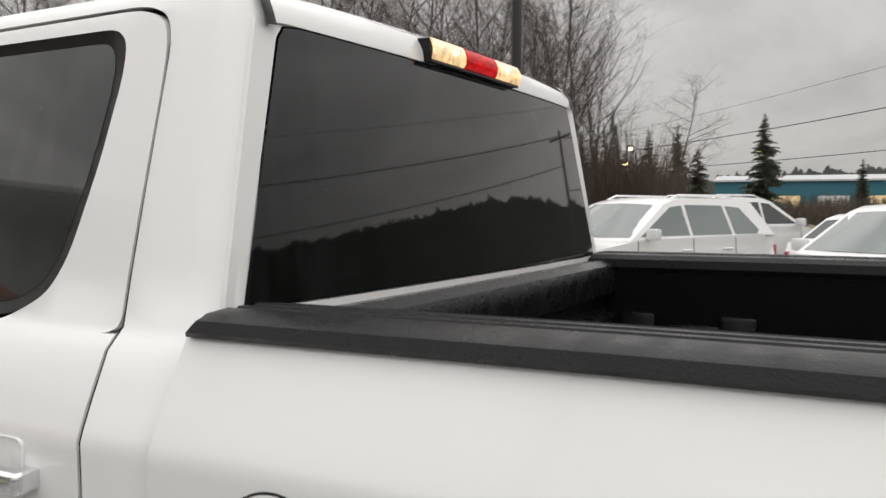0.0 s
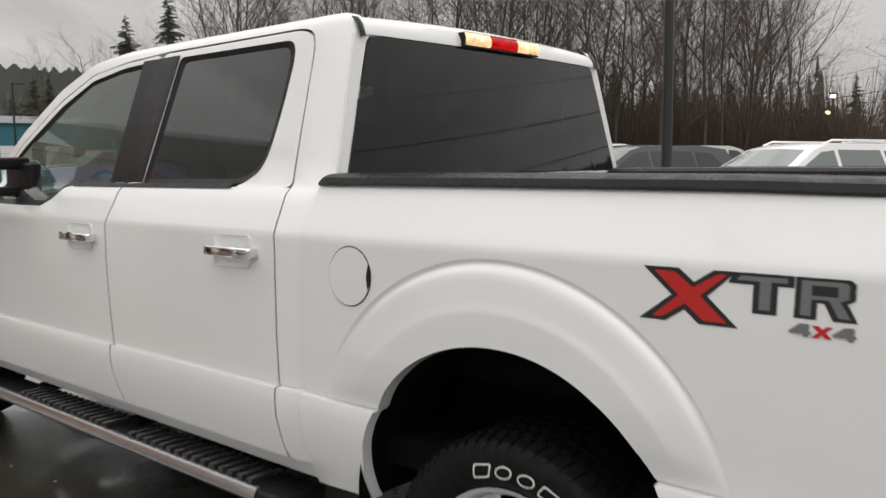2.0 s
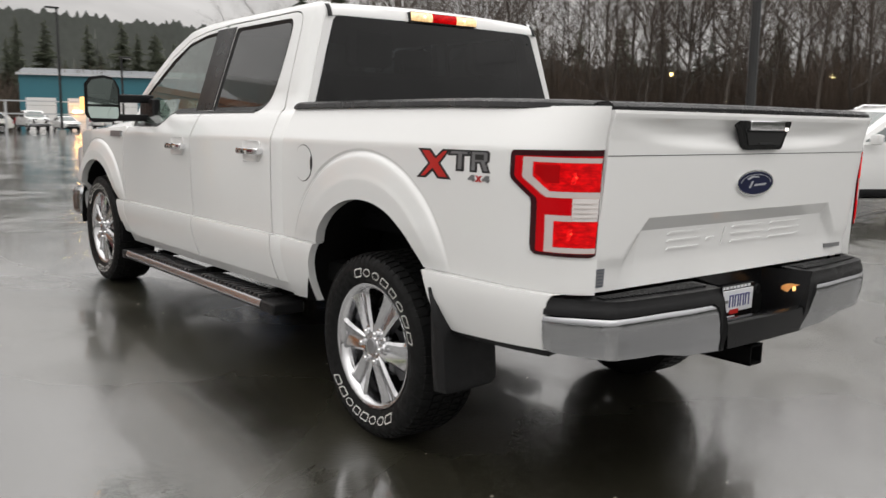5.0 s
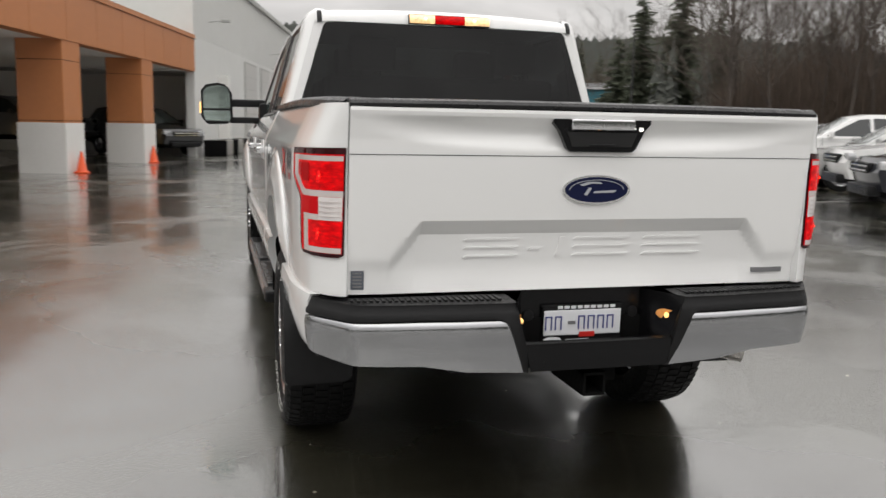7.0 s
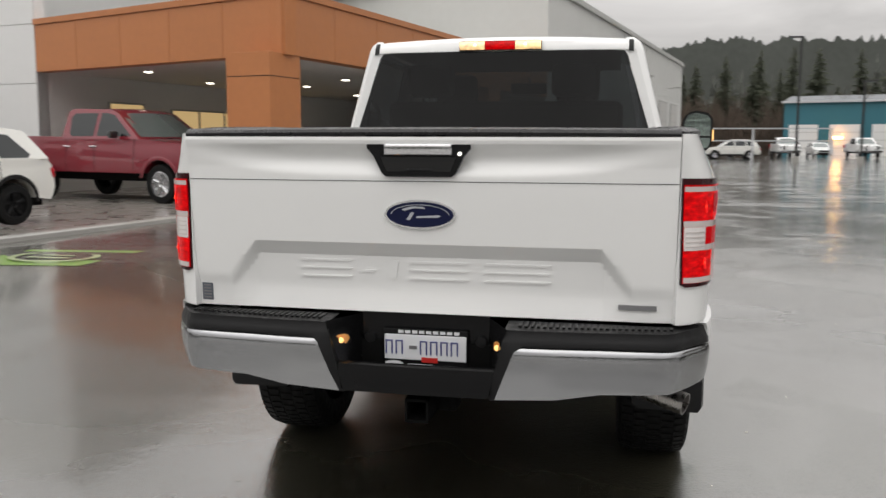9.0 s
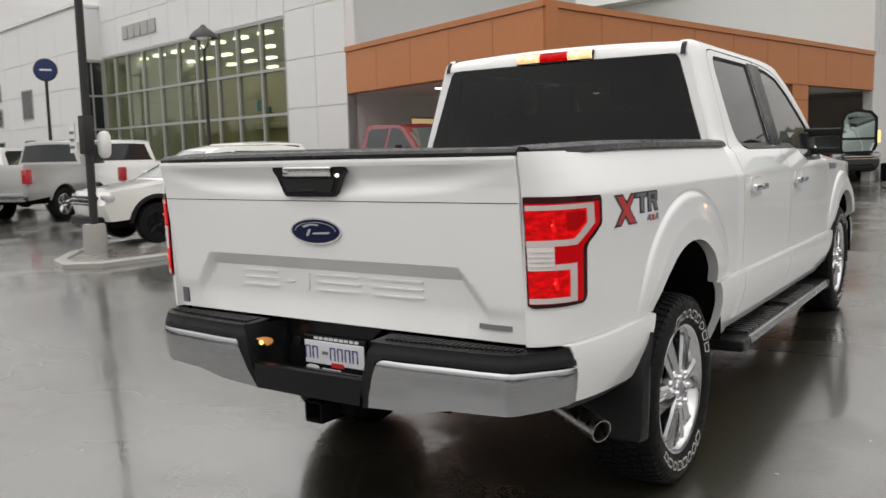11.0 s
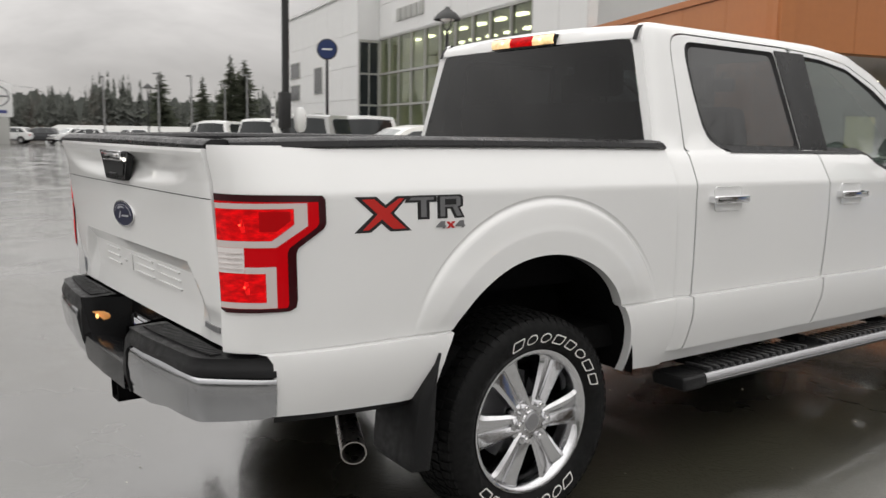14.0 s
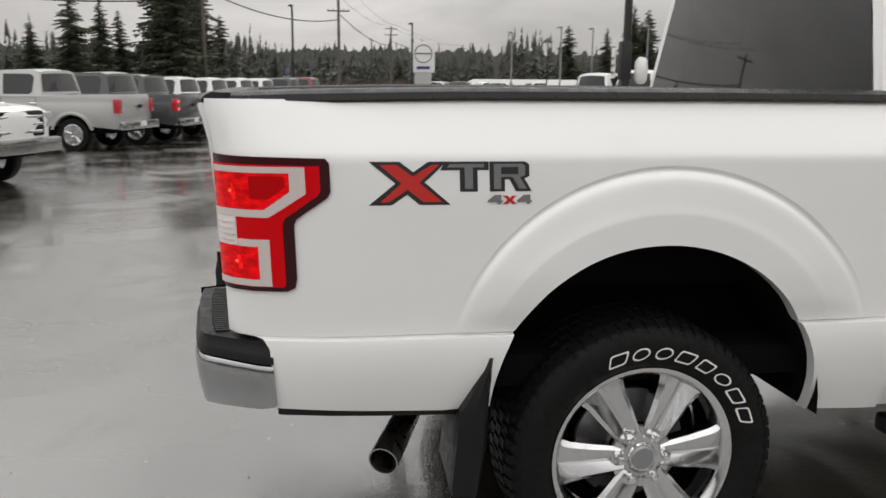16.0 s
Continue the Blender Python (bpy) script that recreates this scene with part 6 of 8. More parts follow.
# ---- running boards ----
bm = box((0.80, 0.88, 0.385), (0.972, 3.16, 0.440), 0.018, 3)
board_r = part("running_board", bm, PLASTIC, truck, "black running board with bright edge strip", rake=True)
board_l = part("running_board", mirrored(box((0.80, 0.88, 0.385), (0.972, 3.16, 0.440), 0.018, 3)), PLASTIC, truck, "black running board with bright edge strip", rake=True)
for board, flip in ((board_r, False), (board_l, True)):
    bm = bmesh.new()
    ends = [[bm.verts.new((x, y, z)) for x, z in ((0.955, 0.404), (0.980, 0.404), (0.982, 0.410), (0.974, 0.436), (0.968, 0.442), (0.955, 0.442))] for y in (0.99, 3.10)]
    for k in range(6):
        bm.faces.new((ends[0][k], ends[0][(k + 1) % 6], ends[1][(k + 1) % 6], ends[1][k]))
    bm.faces.new(ends[0])
    bm.faces.new(ends[1])
    bmesh.ops.recalc_face_normals(bm, faces=bm.faces[:])
    part("bright_strip", mirrored(bm) if flip else bm, BRUSHED, board, rake=True)
    for y0 in (1.02, 1.98):
        bm = bmesh.new()
        for k in range(15):
            y = y0 + 0.02 + k * 0.054
            add_box(bm, (0.822, y, 0.436), (0.952, y + 0.030, 0.457), 0.005, 2)
        part("step_tread", mirrored(bm) if flip else bm, TREADRUBBER, board, "ribbed wet rubber step tread", rake=True)
    bm = box((0.795, 0.84, 0.380), (0.978, 0.99, 0.443), 0.02, 3)
    part("end_cap", mirrored(bm) if flip else bm, PLASTIC, board, rake=True)
    bm = box((0.795, 3.10, 0.380), (0.978, 3.20, 0.443), 0.02, 3)
    part("end_cap", mirrored(bm) if flip else bm, PLASTIC, board, rake=True)
    for y in (1.1, 1.95, 2.8):
        bm = box((0.55, y - 0.03, 0.43), (0.85, y + 0.03, 0.47), 0.01)
        part("bracket", mirrored(bm) if flip else bm, UNDER, board, rake=True)

# ---- tow mirrors ----
for flip in (False, True):
    side = mirrored if flip else (lambda b: b)
    mir = new("door_mirror")
    mir.parent = truck
    tagged(mir, "large black tow mirror with two panes")
    rim = [(1.085, 1.345), (1.065, 1.375), (1.070, 1.56), (1.10, 1.625), (1.17, 1.640), (1.255, 1.625), (1.290, 1.585), (1.290, 1.40), (1.275, 1.355), (1.235, 1.340)]

    def shell(x, s, off):
        return Vector((x + 0.03, 2.745 - off, s))
    bm = panel(rim, [1.12, 1.18, 1.24], [1.42, 1.50, 1.58], shell, 0.10, back=True)
    for w in bm.verts:
        if w.co.y > 2.8:
            w.co.x += (1.21 - w.co.x) * 0.25
            w.co.z += (1.49 - w.co.z) * 0.2
    bmesh.ops.bevel(bm, geom=[e for e in bm.edges if e.calc_face_angle(0) > 0.8], offset=0.012, segments=2, affect="EDGES")
    part("mirror_shell", side(bm), PLASTIC, mir, rake=True)
    up = [(1.085, 1.455), (1.087, 1.555), (1.112, 1.608), (1.17, 1.622), (1.245, 1.607), (1.273, 1.575), (1.273, 1.455)]
    low = [(1.092, 1.365), (1.083, 1.385), (1.085, 1.440), (1.273, 1.440), (1.273, 1.408), (1.258, 1.368)]
    part("mirror_pane", side(panel(up, [], [], lambda x, s, off: shell(x, s, off + 0.004), 0.003)), MIRROR, mir, rake=True)
    part("lower_mirror_pane", side(panel(low, [], [], lambda x, s, off: shell(x, s, off + 0.004), 0.003)), MIRROR, mir, rake=True)
    part("turn_lamp", side(box((1.313, 2.76, 1.42), (1.330, 2.83, 1.50), 0.008, 2)), BULBAMBER, mir, rake=True)
    bm = bmesh.new()
    add_box(bm, (0.86, 2.79, 1.47), (1.09, 2.85, 1.525), 0.018, 3)
    add_box(bm, (0.86, 2.79, 1.35), (1.09, 2.85, 1.395), 0.018, 3)
    add_box(bm, (0.85, 2.70, 1.32), (0.905, 2.96, 1.50), 0.02, 3)
    for w in bm.verts:
        if w.co.x > 1.0:
            w.co.x += 0.03
    part("mirror_arm", side(bm), PLASTIC, mir, rake=True)

# ---- wheels ----
def wheel_parts(root, letters=True):
    """A wheel about the x axis, its face towards +x at 0."""
    R = 0.402
    prof = [(0.268, -0.245), (0.30, -0.262), (0.345, -0.268), (0.378, -0.255), (0.392, -0.236), (R - 0.006, -0.20), (R - 0.004, -0.12), (R - 0.006, -0.03), (0.392, 0.003), (0.378, 0.020), (0.365, 0.028), (0.345, 0.032), (0.320, 0.031), (0.300, 0.026), (0.280, 0.014), (0.268, 0.004)]
    tyre = part("tyre", lathe(prof, 72), RUBBER, root, "black all-terrain tyre with raised white lettering", 40)
    bm = bmesh.new()
    n = 66
    for k in range(n):
        for x0, x1, sh in ((-0.246, -0.205, 0.4), (-0.195, -0.150, 0.0), (-0.142, -0.092, 0.5), (-0.084, -0.038, 0.0), (-0.030, 0.014, 0.6)):
            t = 2 * math.pi * (k + sh) / n
            m = Matrix.Rotation(t, 3, "X")
            drop = 0.010 if x0 < -0.2 or x1 > 0 else 0.0
            tmp = [Vector((x, w * math.pi * R / n * 0.68, r)) for x in (x0, x1) for w in (-1, 1) for r in (R - 0.016, R + 0.001 - drop * (1 if (x == x1 and x1 > 0) or (x == x0 and x0 < -0.2) else 0))]
            vs = [bm.verts.new(m @ p) for p in tmp]
            for q in ((0, 1, 3, 2), (4, 6, 7, 5), (0, 4, 5, 1), (2, 3, 7, 6), (1, 5, 7, 3)):
                bm.faces.new([vs[i] for i in q])
        # shoulder lugs
        t = 2 * math.pi * (k + 0.6) / n
        m = Matrix.Rotation(t, 3, "X")
        vs = [bm.verts.new(m @ Vector(p)) for p in ((0.012, -0.011, R - 0.012), (0.012, 0.011, R - 0.012), (0.026, 0.009, 0.372), (0.026, -0.009, 0.372), (0.006, -0.011, 0.38), (0.006, 0.011, 0.38))]
        bm.faces.new((vs[0], vs[1], vs[2], vs[3]))
        bm.faces.new((vs[0], vs[3], vs[4]))
        bm.faces.new((vs[1], vs[5], vs[2]))
    tagged(part("tread", bm, RUBBER, tyre, smooth=False), kind="stuff")
    if letters:
        # two rows of raised plain outlined blocks
        for mid_deg, step in ((63, 12.2), (262, 11.4)):
            bm = bmesh.new()
            for k in range(8):
                t0 = radians(mid_deg + (3.5 - k) * step)
                half, r0, r1 = radians((5.0, 4.6, 4.6, 4.8, 4.2, 4.6, 4.9, 4.6)[k]), 0.300, 0.338

                def at(u, v, lift):
                    r = r0 + (r1 - r0) * v
                    t = t0 - u * half - (0.30 * half * (v - 0.5) * 2)
                    return Vector((lerp_table([(0.300, 0.0262), (0.320, 0.0312), (0.345, 0.0322)], r) + lift, r * math.cos(t), r * math.sin(t)))
                if k in (1, 2, 5):
                    outer = [(math.cos(w), 0.5 + 0.5 * math.sin(w)) for w in [2 * math.pi * q / 14 for q in range(14)]]
                else:
                    outer = [(-0.80, 0), (0.80, 0), (0.98, 0.10), (1.0, 0.5), (0.98, 0.90), (0.80, 1), (-0.80, 1), (-0.98, 0.90), (-1.0, 0.5), (-0.98, 0.10)]
                cu = sum(p[0] for p in outer) / len(outer)
                cv = sum(p[1] for p in outer) / len(outer)
                a = [bm.verts.new(at(u, v, 0.0016)) for u, v in outer]
                b = [bm.verts.new(at(cu + (u - cu) * 0.82, cv + (v - cv) * 0.74, 0.0016)) for u, v in outer]
                for i in range(len(outer)):
                    j = (i + 1) % len(outer)
                    bm.faces.new((a[i], a[j], b[j], b[i]))
            part("raised_lettering", bm, LETTER, tyre, "row of raised white block outlines", smooth=False)
    rim = part("rim", lathe([(0.262, -0.24), (0.245, -0.20), (0.232, -0.12), (0.236, -0.03), (0.250, -0.008), (0.268, 0.004), (0.275, 0.010), (0.272, 0.016), (0.262, 0.014), (0.252, 0.004), (0.244, -0.012), (0.238, -0.03)], 72), ALLOY, root, "bright six-spoke alloy rim", 40)
    part("brake_disc", lathe([(0.05, -0.10), (0.17, -0.10), (0.17, -0.115), (0.05, -0.115)], 40), ALLOYGREY, rim)
    part("brake_caliper", box((-0.14, 0.06, 0.07), (-0.07, 0.17, 0.17), 0.02), UNDER, rim)
    part("wheel_back", lathe([(0.0, -0.16), (0.235, -0.16)], 32), UNDER, rim)
    for k in range(6):
        m = Matrix.Rotation(2 * math.pi * k / 6 + radians(30), 3, "X")
        bm = bmesh.new()
        for sgn in (-1, 1):
            prof = []
            for r, c, hw, x in ((0.055, 0.020, 0.015, 0.004), (0.09, 0.023, 0.018, 0.004), (0.15, 0.028, 0.0225, 0.001), (0.21, 0.034, 0.0275, -0.004), (0.234, 0.039, 0.032, -0.005), (0.248, 0.049, 0.042, -0.006)):
                prof.append([bm.verts.new(m @ Vector(p)) for p in ((x - 0.040, sgn * (c - hw), r), (x - 0.006, sgn * (c - hw), r), (x + 0.0, sgn * (c - 0.4 * hw), r), (x + 0.006, sgn * (c + 0.45 * hw), r), (x - 0.004, sgn * (c + hw), r), (x - 0.045, sgn * (c + hw), r))])
            for p, q in zip(prof, prof[1:]):
                for i in range(5):
                    bm.faces.new((p[i], p[i + 1], q[i + 1], q[i]))
        web = []
        for r, hw, x in ((0.08, 0.010, -0.010), (0.15, 0.012, -0.012), (0.21, 0.014, -0.016), (0.245, 0.016, -0.018)):
            web.append([bm.verts.new(m @ Vector((x, w * hw, r))) for w in (-1, 1)])
        for p, q in zip(web, web[1:]):
            bm.faces.new((p[0], p[1], q[1], q[0]))
        bmesh.ops.recalc_face_normals(bm, faces=bm.faces[:])
        part("spoke", bm, ALLOY, rim, sharp=25)
    hub = part("hub", lathe([(0.0, 0.010), (0.040, 0.010), (0.044, 0.004), (0.050, 0.006), (0.092, 0.002), (0.098, -0.010), (0.098, -0.05)], 36), ALLOY, rim)
    part("centre_cap", lathe([(0.0, 0.016), (0.030, 0.015), (0.036, 0.009)], 28), ALLOYGREY, rim)
    for k in range(6):
        t = 2 * math.pi * k / 6
        part("wheel_nut", lathe([(0.0, 0.030), (0.009, 0.028), (0.0135, 0.020), (0.014, 0.0)], 10, "X", (0, 0.069 * math.cos(t), 0.069 * math.sin(t))), CHROME, rim)


first = None
for y in (0.0, 3.743):
    for sgn in (1, -1):
        if first is None:
            first = new("wheel")
            first.parent = truck
            tagged(first, "alloy wheel on a white-marked all-terrain tyre")
            wheel_parts(first)
            first.matrix_basis = pose(0.928, 0, 0.402)
        else:
            copy_thing(first, pose(sgn * 0.928, y, 0.402, rz=0 if sgn > 0 else 180) @ pose(0, 0, 0, 37 if y else 0))

# ---- other vehicles ----
CARGLASS = material("dark_car_glass", (0.018, 0.021, 0.022), 0.05, spec=0.55)
SCREENGLASS = material("car_windscreen", (0.10, 0.125, 0.12), 0.05, coat=1.0, coat_rough=0.02, spec=0.6)
TAILRED = material("tail_lamp_red", (0.42, 0.012, 0.02), 0.12, coat=1.0)
HEADCLEAR = material("headlamp_lens", (0.55, 0.56, 0.57), 0.1, 0.4, coat=1.0)


def car_paint(name, c, metal=0.0):
    return material(name, c, 0.3, metal, coat=1.0, coat_rough=0.04, vary=0.04, scale=3)


WHITE, SILVER, DARKGREY, BLACK = car_paint("white_paint", (0.76, 0.76, 0.75)), car_paint("silver_paint", (0.42, 0.42, 0.41), 0.5), car_paint("dark_grey_paint", (0.045, 0.047, 0.05), 0.3), car_paint("black_paint", (0.012, 0.012, 0.013))
REDP, BLUEP, NAVY, PEARL, YELLOW = car_paint("dark_red_paint", (0.20, 0.010, 0.022), 0.2), car_paint("bright_blue_paint", (0.001, 0.10, 0.46), 0.0), car_paint("navy_paint", (0.008, 0.009, 0.014), 0.1), car_paint("pearl_white_paint", (0.74, 0.73, 0.69)), car_paint("yellow_paint", (0.75, 0.50, 0.03))

KINDS = {
    # half length, half width, axle y's, wheel radius, outline of the lower body, outline of the cabin, belt height, number of side panes, pillar lines
    "pickup": dict(half=2.92, wide=0.99, axles=(-1.72, 1.92), r=0.40, sill=0.50,
                   top=[(2.86, 0.62), (2.91, 1.00), (2.87, 1.13), (2.74, 1.19), (1.36, 1.30), (-0.95, 1.33), (-0.97, 1.35), (-2.84, 1.37), (-2.88, 1.22), (-2.86, 0.66)],
                   cabin=[(1.38, 1.29), (0.62, 1.84), (0.40, 1.91), (-0.72, 1.94), (-0.88, 1.89), (-0.98, 1.31)], panes=[[(1.12, 1.36), (0.54, 1.79), (0.32, 1.84), (0.14, 1.84), (0.10, 1.36)], [(0.0, 1.36), (0.04, 1.84), (-0.66, 1.84), (-0.76, 1.76), (-0.74, 1.42), (-0.66, 1.36)]], tumble=0.28, gaps=(1.22, 0.06, -0.82)),
    "suv": dict(half=2.32, wide=0.93, axles=(-1.38, 1.42), r=0.355, sill=0.36,
                top=[(2.20, 0.42), (2.30, 0.70), (2.18, 0.92), (1.15, 1.06), (0.95, 1.10), (-2.10, 1.14), (-2.25, 1.00), (-2.30, 0.62), (-2.22, 0.45)],
                cabin=[(1.08, 1.08), (0.22, 1.58), (-0.05, 1.65), (-1.25, 1.66), (-1.75, 1.60), (-2.12, 1.12)], panes=[[(0.85, 1.14), (0.12, 1.54), (-0.12, 1.56), (-0.15, 1.14)], [(-0.22, 1.14), (-0.20, 1.57), (-1.02, 1.56), (-1.10, 1.14)], [(-1.17, 1.14), (-1.10, 1.55), (-1.42, 1.53), (-1.76, 1.20), (-1.70, 1.14)]], tumble=0.36, gaps=(0.95, -0.18, -1.12)),
    "sedan": dict(half=2.38, wide=0.91, axles=(-1.36, 1.40), r=0.33, sill=0.30,
                  top=[(2.28, 0.36), (2.36, 0.62), (2.20, 0.80), (1.05, 0.94), (0.85, 0.97), (-1.60, 1.00), (-2.22, 0.98), (-2.35, 0.80), (-2.30, 0.40)],
                  cabin=[(1.05, 0.95), (0.15, 1.40), (-0.10, 1.46), (-0.95, 1.45), (-1.25, 1.38), (-1.85, 1.00)], panes=[[(0.78, 1.01), (0.08, 1.37), (-0.15, 1.39), (-0.20, 1.01)], [(-0.27, 1.01), (-0.23, 1.39), (-0.92, 1.38), (-1.32, 1.08), (-1.25, 1.01)]], tumble=0.38, gaps=(0.90, -0.23, -1.10)),
}


def car_wheel(r):
    bm = lathe([(r * 0.62, -0.20), (r * 0.93, -0.21), (r, -0.17), (r, -0.03), (r * 0.95, 0.005), (r * 0.66, 0.012), (r * 0.62, -0.01)], 28)
    rim = lathe([(r * 0.64, 0.0), (r * 0.60, 0.004), (r * 0.57, -0.03), (r * 0.2, -0.045), (0.0, -0.03)], 24)
    for k in range(5):
        m = Matrix.Rotation(2 * math.pi * k / 5, 3, "X")
        b2 = box((-0.05, -0.035, 0.03), (0.0, 0.035, r * 0.60), 0.01, 1)
        for v in b2.verts:
            v.co = m @ v.co
        tmp = bpy.data.meshes.new("spoke_tmp")
        b2.to_mesh(tmp)
        b2.free()
        rim.from_mesh(tmp)
        bpy.data.meshes.remove(tmp)
    dark = rim.copy()
    return finish(bm, "tyre", RUBBER), finish(rim, "rim", ALLOY), finish(dark, "rim", GLOSSBLACK)


WHEELS = {r: car_wheel(r) for r in (0.40, 0.355, 0.33)}


def vehicle(name, kind, m, paint, label, category, group="", rails=False, glass=None, dark_rims=False):
    """A parked vehicle, nose towards its own +y, standing on z = 0 of the pose m."""
    k = KINDS[kind]
    half, wide, r = k["half"], k["wide"], k["r"]
    root = thing(name, m, label, category, group)

    def wx(y, z):
        return wide * (1 - 0.05 * max(0, (z - 0.75)) ** 2 / 0.25 - 0.03 * max(0, 0.62 - z) / 0.3) - 0.16 * abs(y / half) ** 7 - 0.012 * math.exp(-((z - k["top"][4][1] + 0.12) / 0.05) ** 2)

    def side_map(y, z, off):
        return Vector((wx(y, z) + off, y, z))
    top, sill = k["top"], k["sill"]
    low = [(top[-1][0], top[-1][1])]
    poly = list(top)
    bottom = [(top[-1][0] + 0.05, sill + 0.04)]
    for ay in k["axles"]:
        bottom += [p for p in arc(ay, r, r + 0.075, r + 0.085, 180, 0, 14) if p[1] > sill + 0.01]
    bottom += [(top[0][0] - 0.05, sill + 0.06)]
    poly = top + bottom
    bm = panel(poly, spread(-half + 0.2, half - 0.2, 16), [0.55, 0.7, 0.85, 1.0, top[4][1] - 0.16, top[4][1] - 0.10, top[4][1] - 0.05], side_map, 0.30)
    other = mirrored(bm)
    rows = []
    tmp = bpy.data.meshes.new("side_tmp")
    other.to_mesh(tmp)
    other.free()
    bm.from_mesh(tmp)
    bpy.data.meshes.remove(tmp)
    for y, z in top:
        x = wx(y, z)
        crown = 0.03 if abs(y) < half - 0.15 else 0.0
        bow = 0.09 * (1 if y > half - 0.3 else -1 if y < -half + 0.3 else 0)
        rows.append([bm.verts.new((x * u, y + bow * (1 - u * u), z + crown * (1 - u * u))) for u in spread(-1, 1, 10)])
    for p, q in zip(rows, rows[1:]):
        for i in range(10):
            bm.faces.new((p[i], p[i + 1], q[i + 1], q[i]))
    part("body", bm, paint, root, sharp=28)
    part("underside", box((-wide + 0.22, -half + 0.25, sill - 0.06), (wide - 0.22, half - 0.25, sill + 0.25)), UNDER, root, smooth=False)
    for gap in k["gaps"]:
        bm = panel([(gap - 0.006, sill + 0.16), (gap + 0.006, sill + 0.16), (gap + 0.006, top[4][1] - 0.01), (gap - 0.006, top[4][1] - 0.01)], [], [0.6, 0.75, 0.9, 1.05, top[4][1] - 0.16, top[4][1] - 0.10, top[4][1] - 0.05], lambda y, z, off: side_map(y, z, off + 0.003), 0.004)
        other = mirrored(bm)
        part("door_gap", bm, SEAM, root, smooth=False)
        part("door_gap", other, SEAM, root, smooth=False)
    for ay in k["axles"]:
        lip = bmesh.new()
        ring = [[lip.verts.new(side_map(y, max(z, sill + 0.02), o)) for (y, z), o in zip((p, q, w), (0.004, 0.022, 0.002))] for p, q, w in zip(arc(ay, r, r + 0.07, r + 0.08, 178, 2, 20), arc(ay, r, r + 0.095, r + 0.105, 178, 2, 20), arc(ay, r, r + 0.15, r + 0.155, 178, 2, 20))]
        for p, q in zip(ring, ring[1:]):
            lip.faces.new((p[0], p[1], q[1], q[0]))
            lip.faces.new((p[1], p[2], q[2], q[1]))
        bmesh.ops.recalc_face_normals(lip, faces=lip.faces[:])
        other = mirrored(lip)
        part("arch_lip", lip, PLASTIC if kind == "suv" and dark_rims else paint, root, sharp=60)
        part("arch_lip", other, PLASTIC if kind == "suv" and dark_rims else paint, root, sharp=60)
    # cabin
    cabin, belt = k["cabin"], k["cabin"][0][1]

    def cx(z):
        return wide * 0.955 - k["tumble"] * max(0, z - belt)

    def cab(y, z, off):
        return Vector((cx(z) + off, y, z))
    bm = panel(cabin, spread(-1.8, 0.9, 6), [belt + 0.2, belt + 0.4], cab, 0)
    other = mirrored(bm)
    tmp = bpy.data.meshes.new("side_tmp")
    other.to_mesh(tmp)
    other.free()
    bm.from_mesh(tmp)
    bpy.data.meshes.remove(tmp)
    rows = []
    for i, (y, z) in enumerate(cabin):
        bow = 0.10 if i < 2 else -0.06 if i >= len(cabin) - 2 else 0.0
        rows.append([bm.verts.new((cx(z) * u, y + bow * (1 - u * u), z + (0.03 * (1 - u * u) if 0 < i < len(cabin) - 1 else 0))) for u in spread(-1, 1, 10)])
    for p, q in zip(rows, rows[1:]):
        for i in range(10):
            bm.faces.new((p[i], p[i + 1], q[i + 1], q[i]))
    bmesh.ops.recalc_face_normals(bm, faces=bm.faces[:])
    part("cabin", bm, paint, root, sharp=40)
    for pts in k["panes"]:
        bm = panel(pts, [], [], lambda y, z, off: cab(y, z, off + 0.006), 0.006)
        other = mirrored(bm)
        part("side_window", bm, glass or CARGLASS, root, smooth=False)
        part("side_window", other, glass or CARGLASS, root, smooth=False)

    def screen(a, b, lo, hi, bow, mat, pname):
        (ya, za), (yb, zb) = a, b
        bm = bmesh.new()
        d = Vector((0, zb - za, ya - yb)).normalized() * 0.008
        if d.z < 0:
            d = -d
        rows = []
        for v in spread(lo, hi, 4):
            y, z = ya + (yb - ya) * v, za + (zb - za) * v
            b2 = bow
            rows.append([bm.verts.new(Vector((cx(z) * 0.93 * u, y + b2 * (1 - u * u), z + 0.03 * v * (1 - u * u))) + d) for u in spread(-1, 1, 10)])
        for p, q in zip(rows, rows[1:]):
            for i in range(10):
                bm.faces.new((p[i], p[i + 1], q[i + 1], q[i]))
        part(pname, bm, mat, root)
    screen(cabin[0], cabin[1], 0.08, 0.95, 0.10, SCREENGLASS, "windscreen")
    screen(cabin[-1], cabin[-2], 0.10 if kind != "pickup" else 0.18, 0.90, -0.06, CARGLASS, "rear_window")
    # wheels
    for ay in k["axles"]:
        for sgn in (1, -1):
            w = new("wheel", WHEELS[r][0])
            w.parent = root
            w.matrix_basis = pose(sgn * (wide - 0.035), ay, r, rz=0 if sgn > 0 else 180)
            q = new("rim", WHEELS[r][2 if dark_rims else 1])
            q.parent = w
    # lamps, bumpers, grille, mirrors
    zt = top[4][1]
